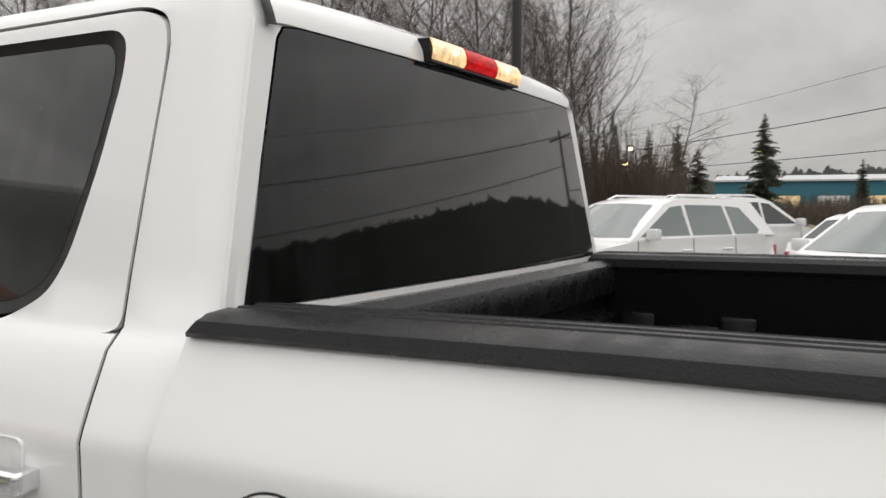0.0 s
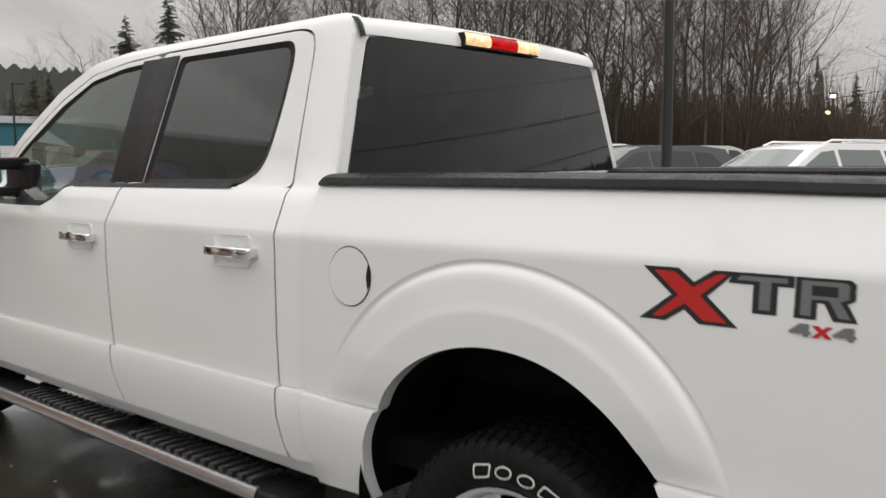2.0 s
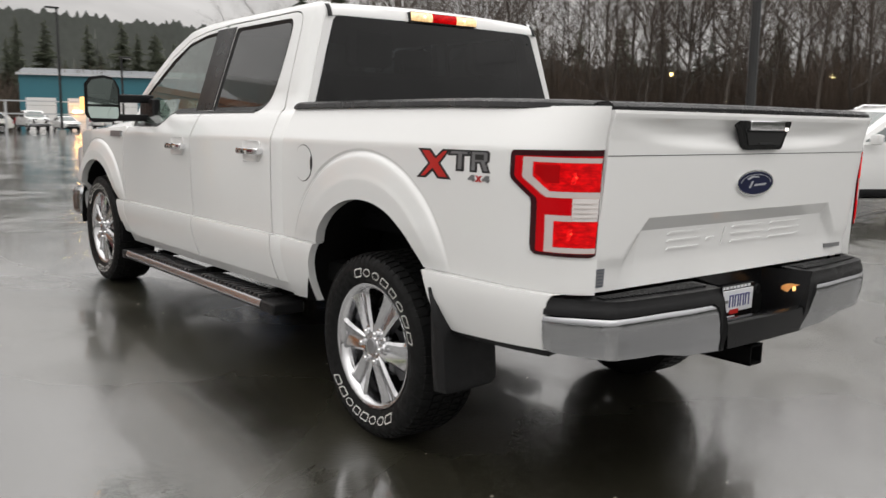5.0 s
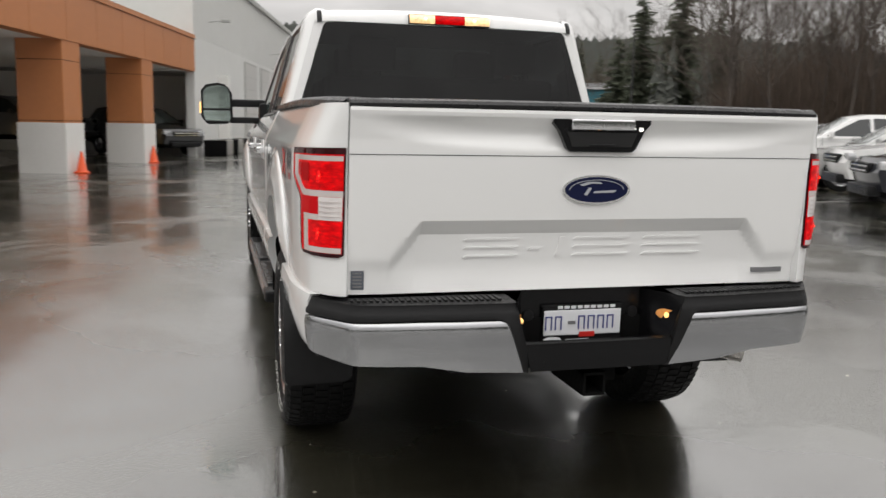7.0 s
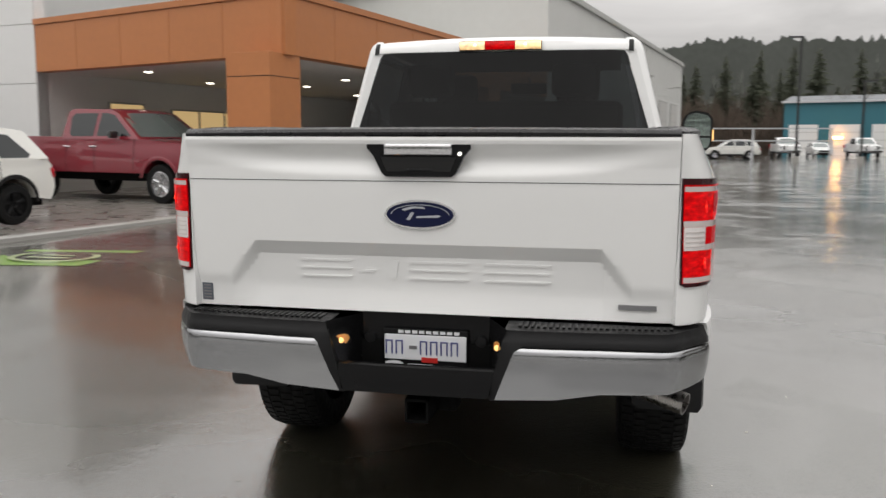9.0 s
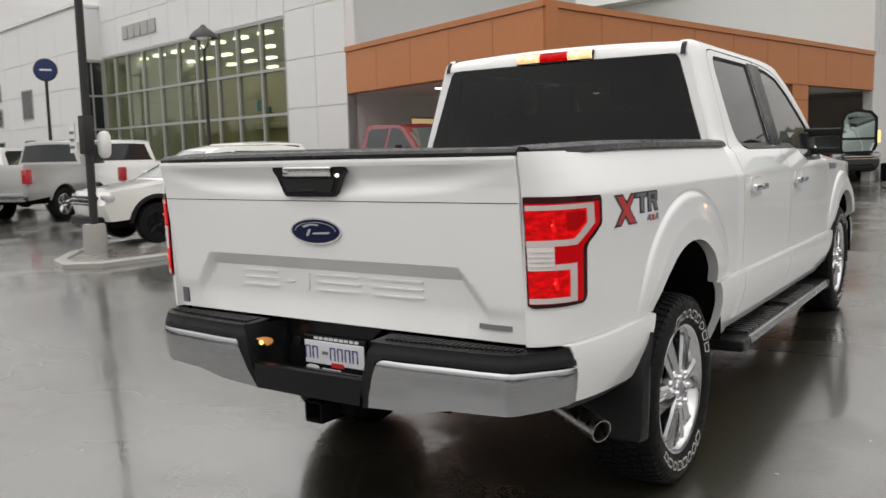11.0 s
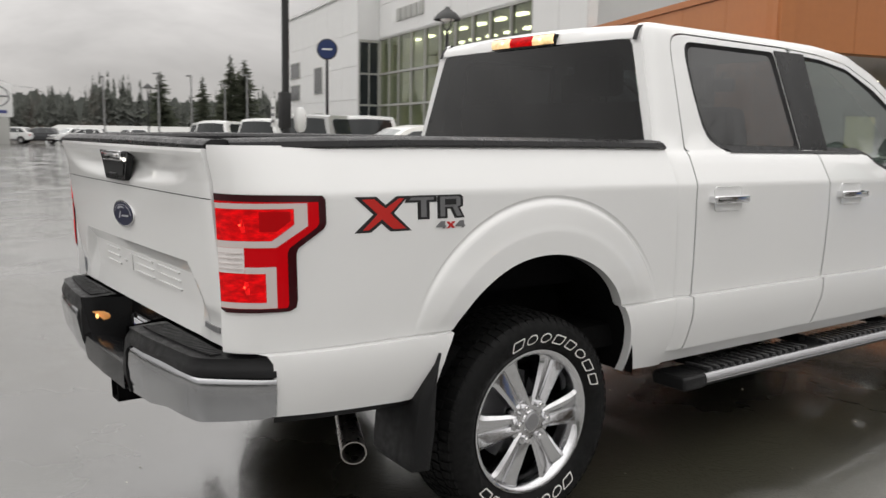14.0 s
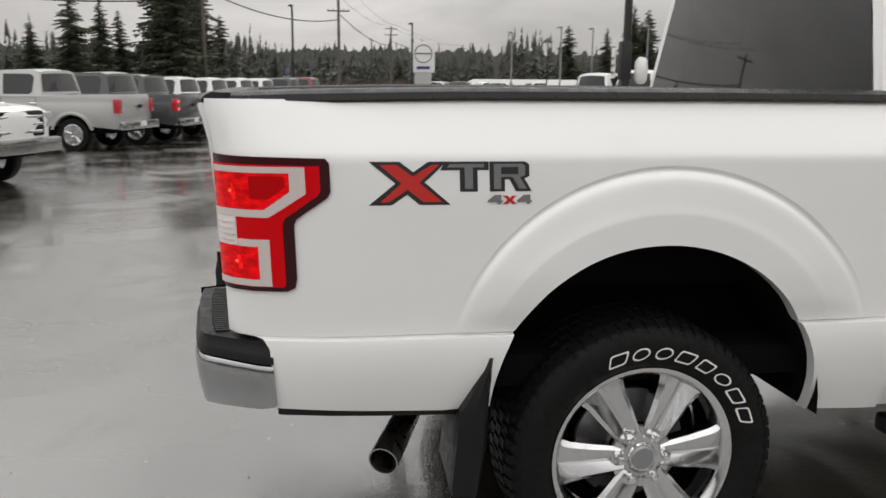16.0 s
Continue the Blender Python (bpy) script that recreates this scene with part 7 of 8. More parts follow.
    for sgn in (1, -1):
        if kind == "pickup":
            part("tail_lamp", box((sgn * 0.86 - 0.085, -half - 0.005, 0.92), (sgn * 0.86 + 0.085, -half + 0.16, 1.26), 0.03), TAILRED, root)
            part("head_lamp", box((sgn * 0.80 - 0.13, half - 0.20, 0.88), (sgn * 0.80 + 0.13, half - 0.005, 1.12), 0.04), HEADCLEAR, root)
        else:
            part("tail_lamp", box((sgn * (wide - 0.25) - 0.13, -half + 0.015, zt - 0.33), (sgn * (wide - 0.25) + 0.13, -half + 0.30, zt - 0.13), 0.05), TAILRED, root)
            bm = box((sgn * (wide - 0.25) - 0.16, half - 0.42, zt - 0.36), (sgn * (wide - 0.25) + 0.16, half - 0.04, zt - 0.22), 0.05, 2)
            part("head_lamp", bm, HEADCLEAR, root)
        bm = box((sgn * (wide + 0.09) - 0.10, 0.72, belt + 0.02), (sgn * (wide + 0.09) + 0.10, 0.82, belt + 0.17), 0.035, 2)
        part("door_mirror", bm, BLACK if kind == "pickup" else paint, root)
        for py in ((-0.05, -0.85) if kind == "pickup" else (-0.10, -1.0)):
            part("door_handle", box((sgn * wide * 0.985 - 0.02, py - 0.02, belt - 0.16), (sgn * wide * 0.985 + 0.02, py + 0.18, belt - 0.13), 0.01, 1), CHROME if kind == "pickup" else paint, root)
    if kind == "pickup":
        part("rear_bumper", box((-0.92, -half - 0.14, 0.52), (0.92, -half + 0.03, 0.74), 0.04), BUMPERCHROME, root)
        part("front_bumper", box((-0.95, half - 0.06, 0.52), (0.95, half + 0.13, 0.74), 0.05), BUMPERCHROME, root)
        part("grille", box((-0.66, half - 0.05, 0.76), (0.66, half + 0.04, 1.15), 0.05), GLOSSBLACK, root)
        for z in (0.84, 0.95, 1.06):
            part("grille_bar", box((-0.60, half + 0.02, z - 0.02), (0.60, half + 0.055, z + 0.02), 0.008, 1), CHROME, root)
        part("tailgate_badge", box((-0.10, -half - 0.10, 1.04), (0.10, -half - 0.07, 1.12), 0.02), EMBLEM, root)
        part("number_plate", box((-0.15, -half - 0.155, 0.60), (0.15, -half - 0.14, 0.72)), PLATEWHITE, root, smooth=False)
    else:
        part("grille", box((-0.52, half - 0.05, zt - 0.42), (0.52, half + 0.075, zt - 0.25), 0.04), GLOSSBLACK, root)
        for z in (zt - 0.38, zt - 0.31):
            part("grille_bar", box((-0.50, half + 0.06, z - 0.012), (0.50, half + 0.085, z + 0.012), 0.005, 1), CHROME, root)
        part("lower_intake", box((-0.62, half - 0.15, 0.34), (0.62, half + 0.07, 0.50), 0.04), PLASTIC, root)
        part("lower_cladding", box((-wide + 0.02, -1.0 + (0.02), sill - 0.02), (wide - 0.015, 1.0, sill + 0.10), 0.03), PLASTIC, root)
        part("number_plate", box((-0.15, -half - 0.105, zt - 0.42), (0.15, -half - 0.085, zt - 0.30)), PLATEWHITE, root, smooth=False)
        if rails:
            for sgn in (1, -1):
                zr = cabin[3][1]
                part("roof_rail", tube([(sgn * 0.60, -1.45, zr - 0.02), (sgn * 0.60, -1.30, zr + 0.045), (sgn * 0.60, -0.2, zr + 0.05), (sgn * 0.60, -0.02, zr - 0.01)], 0.016, 8), CHROME, root)
    return root


def parked(x, y, rz, lift=0.0):
    return pose(x, y, ground_z(x, y) + lift, 0, 0, rz)


vehicle("pickup_truck", "pickup", parked(-9.85, 13.15, -107, 0.05), REDP, "dark red crew-cab pickup parked by the canopy", "pickup truck")
vehicle("crossover_car", "suv", parked(-9.1, 6.17, 166, 0.045) @ Matrix.Scale(0.87, 4), PEARL, "pearl white crossover with black wheels on the apron", "car", dark_rims=True)
vehicle("pickup_truck", "pickup", parked(-8.3, 29.2, -107, 0.06), DARKGREY, "dark grey pickup under the canopy", "pickup truck")
vehicle("crossover_car", "suv", parked(-3.7, 28.6, -140), BLACK, "black crossover under the canopy", "car")
RIGHTROW = "cars parked along the tree side"
vehicle("crossover_car", "suv", parked(10.17, 3.16, 63) @ Matrix.Scale(0.955, 4), WHITE, "white crossover with chrome roof rails, parked nose out", "car", RIGHTROW, True, SCREENGLASS)
vehicle("crossover_car", "suv", parked(9.45, -0.30, 63) @ Matrix.Scale(0.97, 4), WHITE, "white crossover with black grille, parked nose out", "car", RIGHTROW)
vehicle("crossover_car", "suv", parked(10.0, 5.9, 63) @ Matrix.Scale(0.94, 4), NAVY, "navy crossover with chrome grille, parked nose out", "car", RIGHTROW)
vehicle("crossover_car", "suv", parked(11.7, 8.4, 63), WHITE, "white compact crossover, parked nose out", "car", RIGHTROW)
vehicle("sedan_car", "sedan", parked(12.9, 11.3, 63), SILVER, "silver saloon car parked nose out", "car", RIGHTROW)
vehicle("crossover_car", "suv", parked(14.1, 14.2, 63), WHITE, "white crossover parked nose out", "car", RIGHTROW)
vehicle("sedan_car", "sedan", parked(15.3, 17.1, 63), BLACK, "black saloon car parked nose out", "car", RIGHTROW)
vehicle("crossover_car", "suv", parked(16.6, 2.9, -118), WHITE, "white crossover seen tail first", "car", RIGHTROW, True)
vehicle("sedan_car", "sedan", parked(15.4, -0.2, -118), WHITE, "white saloon parked in the far row", "car", RIGHTROW)
vehicle("crossover_car", "suv", parked(17.2, 7.4, -118), SILVER, "silver crossover parked in the far row", "car", RIGHTROW)
vehicle("pickup_truck", "pickup", parked(14.5, 31.2, 84), BLUEP, "bright blue pickup out on the lot", "pickup truck")
vehicle("crossover_car", "suv", parked(2.0, 33.5, 172), WHITE, "white crossover with dark stripes beside the hall", "car")
vehicle("crossover_car", "suv", parked(10.2, 73.0, 92), PEARL, "white crossover far across the lot", "car")
TAILLIT = material("lit_far_tail_lamp", (0.5, 0.02, 0.03), 0.3, emit=(1.0, 0.10, 0.12), emit_strength=1.3)
TAILROW = "pickups parked tail out"
for k, (x, y, c, what) in enumerate(((-20.2, -7.6, SILVER, "silver"), (-22.8, -6.6, DARKGREY, "dark grey"), (-26.2, -6.2, DARKGREY, "dark grey"), (-29.3, -5.5, WHITE, "white"), (-32.5, -4.7, WHITE, "white"), (-35.7, -3.8, WHITE, "white"), (-38.9, -3.0, WHITE, "white"), (-42.6, -1.7, DARKGREY, "dark grey"), (-45.8, -0.6, REDP, "dark red"))):
    pickup = vehicle("pickup_truck", "pickup", parked(x, y, 164), c, f"{what} crew-cab pickup parked tail out", "pickup truck", TAILROW)
    for lamp in [ob for ob in pickup.children if ob.name.startswith("tail_lamp")] if k else ():
        u = 0.86 if sum(w.co.x for w in lamp.data.vertices) > 0 else -0.86
        for z in (1.18, 0.985):
            part("lamp_glow", box((u - 0.055, -2.945, z - 0.035), (u + 0.055, -2.92, z + 0.035), 0.01, 1), TAILLIT, lamp)
vehicle("pickup_truck", "pickup", parked(-11.4, -7.75, -20), WHITE, "white pickup with chrome grille, nose out", "pickup truck")
for k, (x, y, c, what) in enumerate(((-18.6, 9.9, SILVER, "silver"), (-23.8, 10.8, WHITE, "white"), (-28.4, 11.0, WHITE, "white"), (-33.4, 12.6, SILVER, "silver"), (-38.5, 15.2, BLACK, "black"), (-43.5, 16.5, WHITE, "white"))):
    vehicle("pickup_truck", "pickup", parked(x, y, 20), c, f"{what} pickup parked towards the showroom", "pickup truck", "pickups by the showroom")
vehicle("pickup_truck", "pickup", parked(-18.6, 10.9, 78), WHITE, "white pickup parked along the showroom", "pickup truck")
vehicle("crossover_car", "suv", parked(-14.1, 11.4, 80, 0.045), WHITE, "white car parked along the showroom", "car")
for k, (x, y, rz, kind, c, what) in enumerate(((16.5, 84, 180, "pickup", WHITE, "white pickup"), (20.5, 88, 180, "sedan", WHITE, "white saloon"), (24.0, 86, 182, "pickup", WHITE, "white pickup"), (31.0, 88, 176, "suv", SILVER, "silver crossover"), (36.0, 89, 180, "pickup", WHITE, "white pickup"), (40.0, 84, 185, "suv", BLACK, "black crossover"), (45.0, 86, 178, "pickup", WHITE, "white pickup"), (12.6, 86, 178, "suv", BLACK, "black crossover"), (28, 60, 95, "pickup", WHITE, "white pickup"), (-55, 26, 100, "suv", WHITE, "white crossover"), (-62, 22, 100, "sedan", WHITE, "white saloon"), (-58, 33, 60, "suv", SILVER, "silver crossover"), (-66, 30, 95, "suv", WHITE, "white crossover"), (-72, 26, 95, "sedan", REDP, "dark red saloon"), (-78, 22, 95, "suv", WHITE, "white crossover"), (-84, 30, 95, "sedan", SILVER, "silver saloon"))):
    vehicle({"pickup": "pickup_truck", "suv": "crossover_car", "sedan": "sedan_car"}[kind], kind, parked(x, y, rz), c, f"{what} parked far across the lot", "pickup truck" if kind == "pickup" else "car", "far parked vehicles")
for b, c, what, turn in ((-80.3, WHITE, "white", 150), (-78.8, DARKGREY, "dark grey", 160), (-77.0, WHITE, "white", 205), (-76.1, WHITE, "white", 150)):
    vehicle("crossover_car", "suv", parked(3.2 + 98 * math.sin(radians(b)), -2.1 + 98 * math.cos(radians(b)), turn), c, f"{what} car parked far across the lot", "car", "far parked vehicles")

# ---- trees ----
BARK = material("wet_grey_bark", (0.068, 0.055, 0.045), 0.75, vary=0.3, scale=3, bump=0.3, bump_scale=25)
TWIG = material("bare_twigs", (0.090, 0.070, 0.056), 0.8, vary=0.2, scale=2)
NEEDLE = material("dark_conifer_needles", (0.14, 0.155, 0.11), 0.9, vary=0.35, scale=0.8, island=0.35)
leafy(NEEDLE, 0.45)
BRUSH = material("brown_winter_brush", (0.088, 0.064, 0.047), 0.85, vary=0.3, scale=0.3, island=0.35)
rng = random.Random(7)


def bare_tree(height, spreadness, seed):
    """A leafless tree: tapered trunk, forking limbs, fine twigs."""
    r = random.Random(seed)
    wood, fine = bmesh.new(), bmesh.new()

    def grow(p, d, length, rad, level):
        pts, rads = [p], [rad]
        steps = 4 if level < 2 else 3
        for k in range(steps):
            d = (d + Vector((r.uniform(-1, 1), r.uniform(-1, 1), r.uniform(-0.3, 0.7))) * (0.13 if level == 0 else 0.26)).normalized()
            p = p + d * (length / steps)
            pts.append(p)
            rads.append(rad * (1 - 0.55 * (k + 1) / steps))
        add_tube(wood if level < 2 else fine, pts, rads, 7 if level == 0 else 5 if level == 1 else 3, cap=False)
        if level >= 4:
            return
        n = (19, 7, 5, 3)[level]
        for k in range(n):
            f = (0.22 + 0.78 * (k + r.random()) / n) if level == 0 else (0.25 + 0.75 * (k + r.random()) / n)
            i = min(len(pts) - 2, int(f * (len(pts) - 1)))
            q = pts[i].lerp(pts[i + 1], f * (len(pts) - 1) - i)
            ang = r.uniform(0, 2 * math.pi)
            side = d.orthogonal().normalized()
            side = Matrix.Rotation(ang, 3, d) @ side
            lift = r.uniform(0.65, 1.35) * spreadness
            nd = (d * (1.0 - 0.35 * lift) + side * lift + Vector((0, 0, 0.18))).normalized()
            grow(q, nd, length * (r.uniform(0.20, 0.44) * (1.25 - 0.55 * f) if level == 0 else r.uniform(0.38, 0.60)), rads[i] * r.uniform(0.42, 0.6), level + 1)
    grow(Vector((0, 0, -0.2)), Vector((r.uniform(-0.05, 0.05), r.uniform(-0.05, 0.05), 1)), height * 0.86, height * 0.0050, 0)
    return finish(wood, "trunk", BARK), finish(fine, "crown", TWIG)


def conifer(height, width, seed, ragged=0.3):
    """A spruce or fir: whorls of drooping boughs, each a fan of small needle sprays, with gaps."""
    r = random.Random(seed)
    wood, green = bmesh.new(), bmesh.new()
    add_tube(wood, [(0, 0, -0.2), (0, 0, height * 0.5), (0, 0, height)], [height * 0.009, height * 0.005, 0.01], 6)
    count = int(height * 21)
    for k in range(count):
        f = 0.06 + 0.93 * (1 - (1 - (k + r.random()) / count) ** 0.80)
        z = f * height
        reach = width * ((1 - f) ** 0.68) * (0.72 + 0.28 * noise.noise(Vector((z * 0.9, seed, 0)))) + 0.14
        a = r.uniform(0, 2 * math.pi)
        lump = 0.85 + 0.3 * noise.noise(Vector((math.cos(a) * 1.3, math.sin(a) * 1.3, z * 0.35 + seed)))
        rr = reach * lump * r.uniform(1 - ragged, 1.12)
        out = Vector((math.cos(a), math.sin(a), 0))
        side = Vector((-out.y, out.x, 0))
        droop = r.uniform(0.10, 0.50)
        for j in range(6):
            u = (j + 0.3) / 6
            base = out * (rr * u) + Vector((0, 0, z - droop * rr * u * u + 0.10 * rr * u))
            w = rr * 0.24 * (1.2 - u) + 0.09
            for s in (-1, 1):
                tip = base + side * s * w * r.uniform(0.7, 1.5) + out * rr * r.uniform(0.08, 0.26) + Vector((0, 0, -w * r.uniform(0.1, 0.8)))
                c = base + out * rr * 0.20 + Vector((0, 0, -0.03 * rr))
                green.faces.new([green.verts.new(q) for q in (base, tip, c)])
                green.faces.new([green.verts.new(q) for q in (base + Vector((0, 0, 0.02)), tip.lerp(base, 0.4) + Vector((0, 0, -w * r.uniform(0.4, 1.0))), c)])
    return finish(wood, "trunk", BARK), finish(green, "crown", NEEDLE, smooth=False)


BARE = [bare_tree(15, 0.75, 11), bare_tree(14, 0.95, 12), bare_tree(16, 0.65, 13), bare_tree(11, 1.25, 14), bare_tree(15.5, 0.7, 15)]
FIRS = [conifer(14, 4.6, 21), conifer(16, 4.8, 22, 0.45), conifer(12, 4.5, 23), conifer(15, 4.0, 24, 0.5)]


def plant(meshes, x, y, scale, name, label, group, tall=1.0):
    root = thing(name, pose(x, y, ground_z(x, y), 0, 0, rng.uniform(0, 360)), label, "tree", group)
    root.scale = (scale, scale, scale * tall)
    for mesh in meshes:
        ob = new(mesh.name.split(".")[0], mesh)
        ob.parent = root


def polar(bearing, dist):
    return dist * math.sin(radians(bearing)), dist * math.cos(radians(bearing))


BARELABEL, FIRLABEL = "tall leafless tree with fine grey twigs", "dark green conifer with drooping boughs"
for k in range(64):
    b = 33 + 39 * (k + rng.random()) / 64
    x, y = polar(b, rng.uniform(43, 74))
    plant(BARE[rng.randrange(5)], x, y, rng.uniform(0.85, 1.25), "bare_tree", BARELABEL, "bare wood beside the lot")
for b, d, s in ((66, 44, 1.0), (68.5, 47, 1.05), (63, 43, 1.1), (60, 45, 1.15), (57, 42, 1.2), (54, 46, 1.1)):
    x, y = polar(b, d)
    plant(BARE[rng.randrange(3)], x, y, s, "bare_tree", BARELABEL, "bare wood beside the lot")
x, y = polar(76.5, 62)
plant(BARE[3], x, y, 1.1, "bare_tree", "broad leafless tree with a round crown", "bare wood beside the lot")
for b, d, s in ((75, 66, 0.5), (76.9, 66, 0.52), (78.2, 68, 0.50), (82.3, 72, 0.64), (88, 95, 0.4), (92, 90, 0.4), (73.5, 70, 0.5), (60, 60, 0.55), (50, 62, 0.6), (44, 60, 0.7), (64, 70, 0.6), (55, 68, 0.5), (47, 70, 0.6), (67.5, 68, 0.5), (70.5, 74, 0.5), (39, 66, 0.7), (52.5, 74, 0.65), (57.5, 76, 0.6), (62, 78, 0.7), (41.5, 74, 0.7)):
    x, y = polar(b, d)
    plant(FIRS[rng.randrange(4)], x, y, s, "conifer_tree", FIRLABEL, "conifers round the lot")
for k in range(44):
    b = -3 + 44 * (k + rng.random()) / 44
    x, y = polar(b, rng.uniform(118, 150))
    plant(FIRS[rng.randrange(4)], x, y, rng.uniform(0.7, 1.15), "conifer_tree", FIRLABEL, "conifer wood on the far side", rng.uniform(0.85, 1.15))
for b, d, s in ((26.5, 92, 0.95), (28, 88, 1.0), (30.5, 84, 1.1), (33, 92, 1.0), (36, 90, 0.9)):
    x, y = polar(b, d)
    plant(FIRS[rng.randrange(4)], x, y, s, "conifer_tree", FIRLABEL, "conifer wood on the far side")
for k in range(22):
    b = 22 + 24 * (k + rng.random()) / 22
    x, y = polar(b, rng.uniform(95, 115))
    plant(BARE[rng.randrange(5)], x, y, rng.uniform(0.8, 1.0), "bare_tree", BARELABEL, "bare wood beside the lot")
for b, d, s in ((-67.8, 96, 0.66), (-66.9, 97, 0.68), (-67.3, 99, 0.6), (-62.5, 110, 0.75), (-61.5, 100, 0.8), (-60.5, 104, 0.8), (-69.5, 120, 0.6), (-98.6, 62, 0.85), (-97.8, 66, 0.92), (-99.3, 64, 0.72), (-96.8, 70, 0.7), (-103, 60, 0.48), (-101.8, 64, 0.44), (-104.8, 58, 0.52), (-95.4, 76, 0.52), (-72.0, 150, 0.8), (-107, 62, 0.46), (-94.4, 90, 0.42), (-110, 60, 0.5)):
    x, y = polar(b, d)
    plant(FIRS[rng.randrange(4)], x, y, s * 1.35, "conifer_tree", FIRLABEL, "conifers behind the lot", 0.76)
for k in range(16):
    b = -118 + 60 * (k + rng.random()) / 16
    x, y = polar(b, rng.uniform(165, 215))
    plant(FIRS[rng.randrange(4)] if rng.random() < 0.5 else BARE[rng.randrange(5)], x, y, rng.uniform(0.6, 0.85), "conifer_tree", "far dark tree in the mist", "far tree line", 0.8)


def far_firs(b0, b1, d0, d1, count, h0, h1, seed, label):
    """A far wood of small firs in one mesh: ragged cones of overlapping bough tufts."""
    r = random.Random(seed)
    verts, faces = [], []
    for _ in range(count):
        b, d = r.uniform(b0, b1), r.uniform(d0, d1)
        x, y = polar(b, d)
        h = r.uniform(h0, h1) * (0.8 + 0.4 * noise.noise(Vector((b * 0.22, seed, 0))))
        wide = h * r.uniform(0.15, 0.26)
        for _ in range(64):
            f = 1 - r.random() ** 0.6
            reach = wide * (1 - f) ** 0.8 * r.uniform(0.5, 1.15) + 0.12
            a = r.uniform(0, 6.283)
            cx, cy, z = x + math.cos(a) * reach * 0.35, y + math.sin(a) * reach * 0.35, h * f
            tx, ty = x + math.cos(a) * reach, y + math.sin(a) * reach
            n = len(verts)
            w = 0.10 * h * (1.1 - f)
            verts += [(cx - math.sin(a) * w, cy + math.cos(a) * w, z), (cx + math.sin(a) * w, cy - math.cos(a) * w, z), (tx, ty, z - 0.10 * h * (1 - f)), (cx, cy, z + 0.11 * h)]
            faces += [(n, n + 1, n + 2), (n, n + 1, n + 3)]
    me = bpy.data.meshes.new("far_conifers")
    me.from_pydata(verts, [], faces)
    me.materials.append(HAZENEEDLE)
    tagged(new("far_conifers", me), label, "woods", kind="stuff")


# haze of distance is put into this paler, greyer needle colour
HAZENEEDLE = material("grey_green_far_needles", (0.15, 0.158, 0.14), 0.9, vary=0.3, scale=0.3, island=0.3)
leafy(HAZENEEDLE, 0.4)
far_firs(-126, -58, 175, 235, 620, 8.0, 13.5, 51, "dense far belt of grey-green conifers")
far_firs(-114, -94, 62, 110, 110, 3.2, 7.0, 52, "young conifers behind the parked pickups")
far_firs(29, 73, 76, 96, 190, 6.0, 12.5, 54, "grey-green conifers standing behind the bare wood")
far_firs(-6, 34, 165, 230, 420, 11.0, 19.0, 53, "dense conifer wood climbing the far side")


# brown brush under the woods
def brush(name, b0, b1, d0, d1, count, h0, h1, seed, label):
    r = random.Random(seed)
    verts, faces = [], []
    for _ in range(count):
        b, d = r.uniform(b0, b1), r.uniform(d0, d1)
        x, y = polar(b, d)
        z, h = ground_z(x, y), r.uniform(h0, h1)
        h *= 0.75 + 0.5 * noise.noise(Vector((x * 0.09, y * 0.09, seed)))
        for _ in range(12):
            w = d * r.uniform(0.00012, 0.00045)
            a = r.uniform(0, math.pi)
            dx, dy = math.cos(a) * w, math.sin(a) * w
            ox, oy = r.uniform(-0.5, 0.5), r.uniform(-0.5, 0.5)
            tx, ty, th = ox * 2 + r.uniform(-1, 1) * h * 0.32, oy * 2 + r.uniform(-1, 1) * h * 0.32, h * (0.25 + 0.75 * r.random() ** 1.4)
            n = len(verts)
            verts += [(x + ox - dx, y + oy - dy, z - 0.1), (x + ox + dx, y + oy + dy, z - 0.1), (x + tx + dx * 0.6, y + ty + dy * 0.6, z + th), (x + tx - dx * 0.6, y + ty - dy * 0.6, z + th)]
            faces.append((n, n + 1, n + 2, n + 3))
    me = bpy.data.meshes.new(name)
    me.from_pydata(verts, [], faces)
    me.materials.append(BRUSH)
    tagged(new(name, me), label, "brush", kind="stuff")


brush("winter_brush", 34, 76, 47, 72, 13000, 2.6, 8.5, 31, "brown leafless brush below the bare wood")
brush("winter_brush", -4, 42, 112, 140, 9000, 4.0, 10.0, 32, "brown leafless brush below the conifer wood")
brush("winter_brush", 25, 37, 44, 62, 1500, 0.8, 2.6, 35, "brown roadside brush by the lot")
brush("winter_brush", 74, 95, 75, 110, 2200, 1.0, 3.5, 33, "brown leafless brush behind the low buildings")
brush("winter_brush", -120, -60, 150, 200, 2600, 1.5, 3.5, 34, "far brown brush below the tree line")

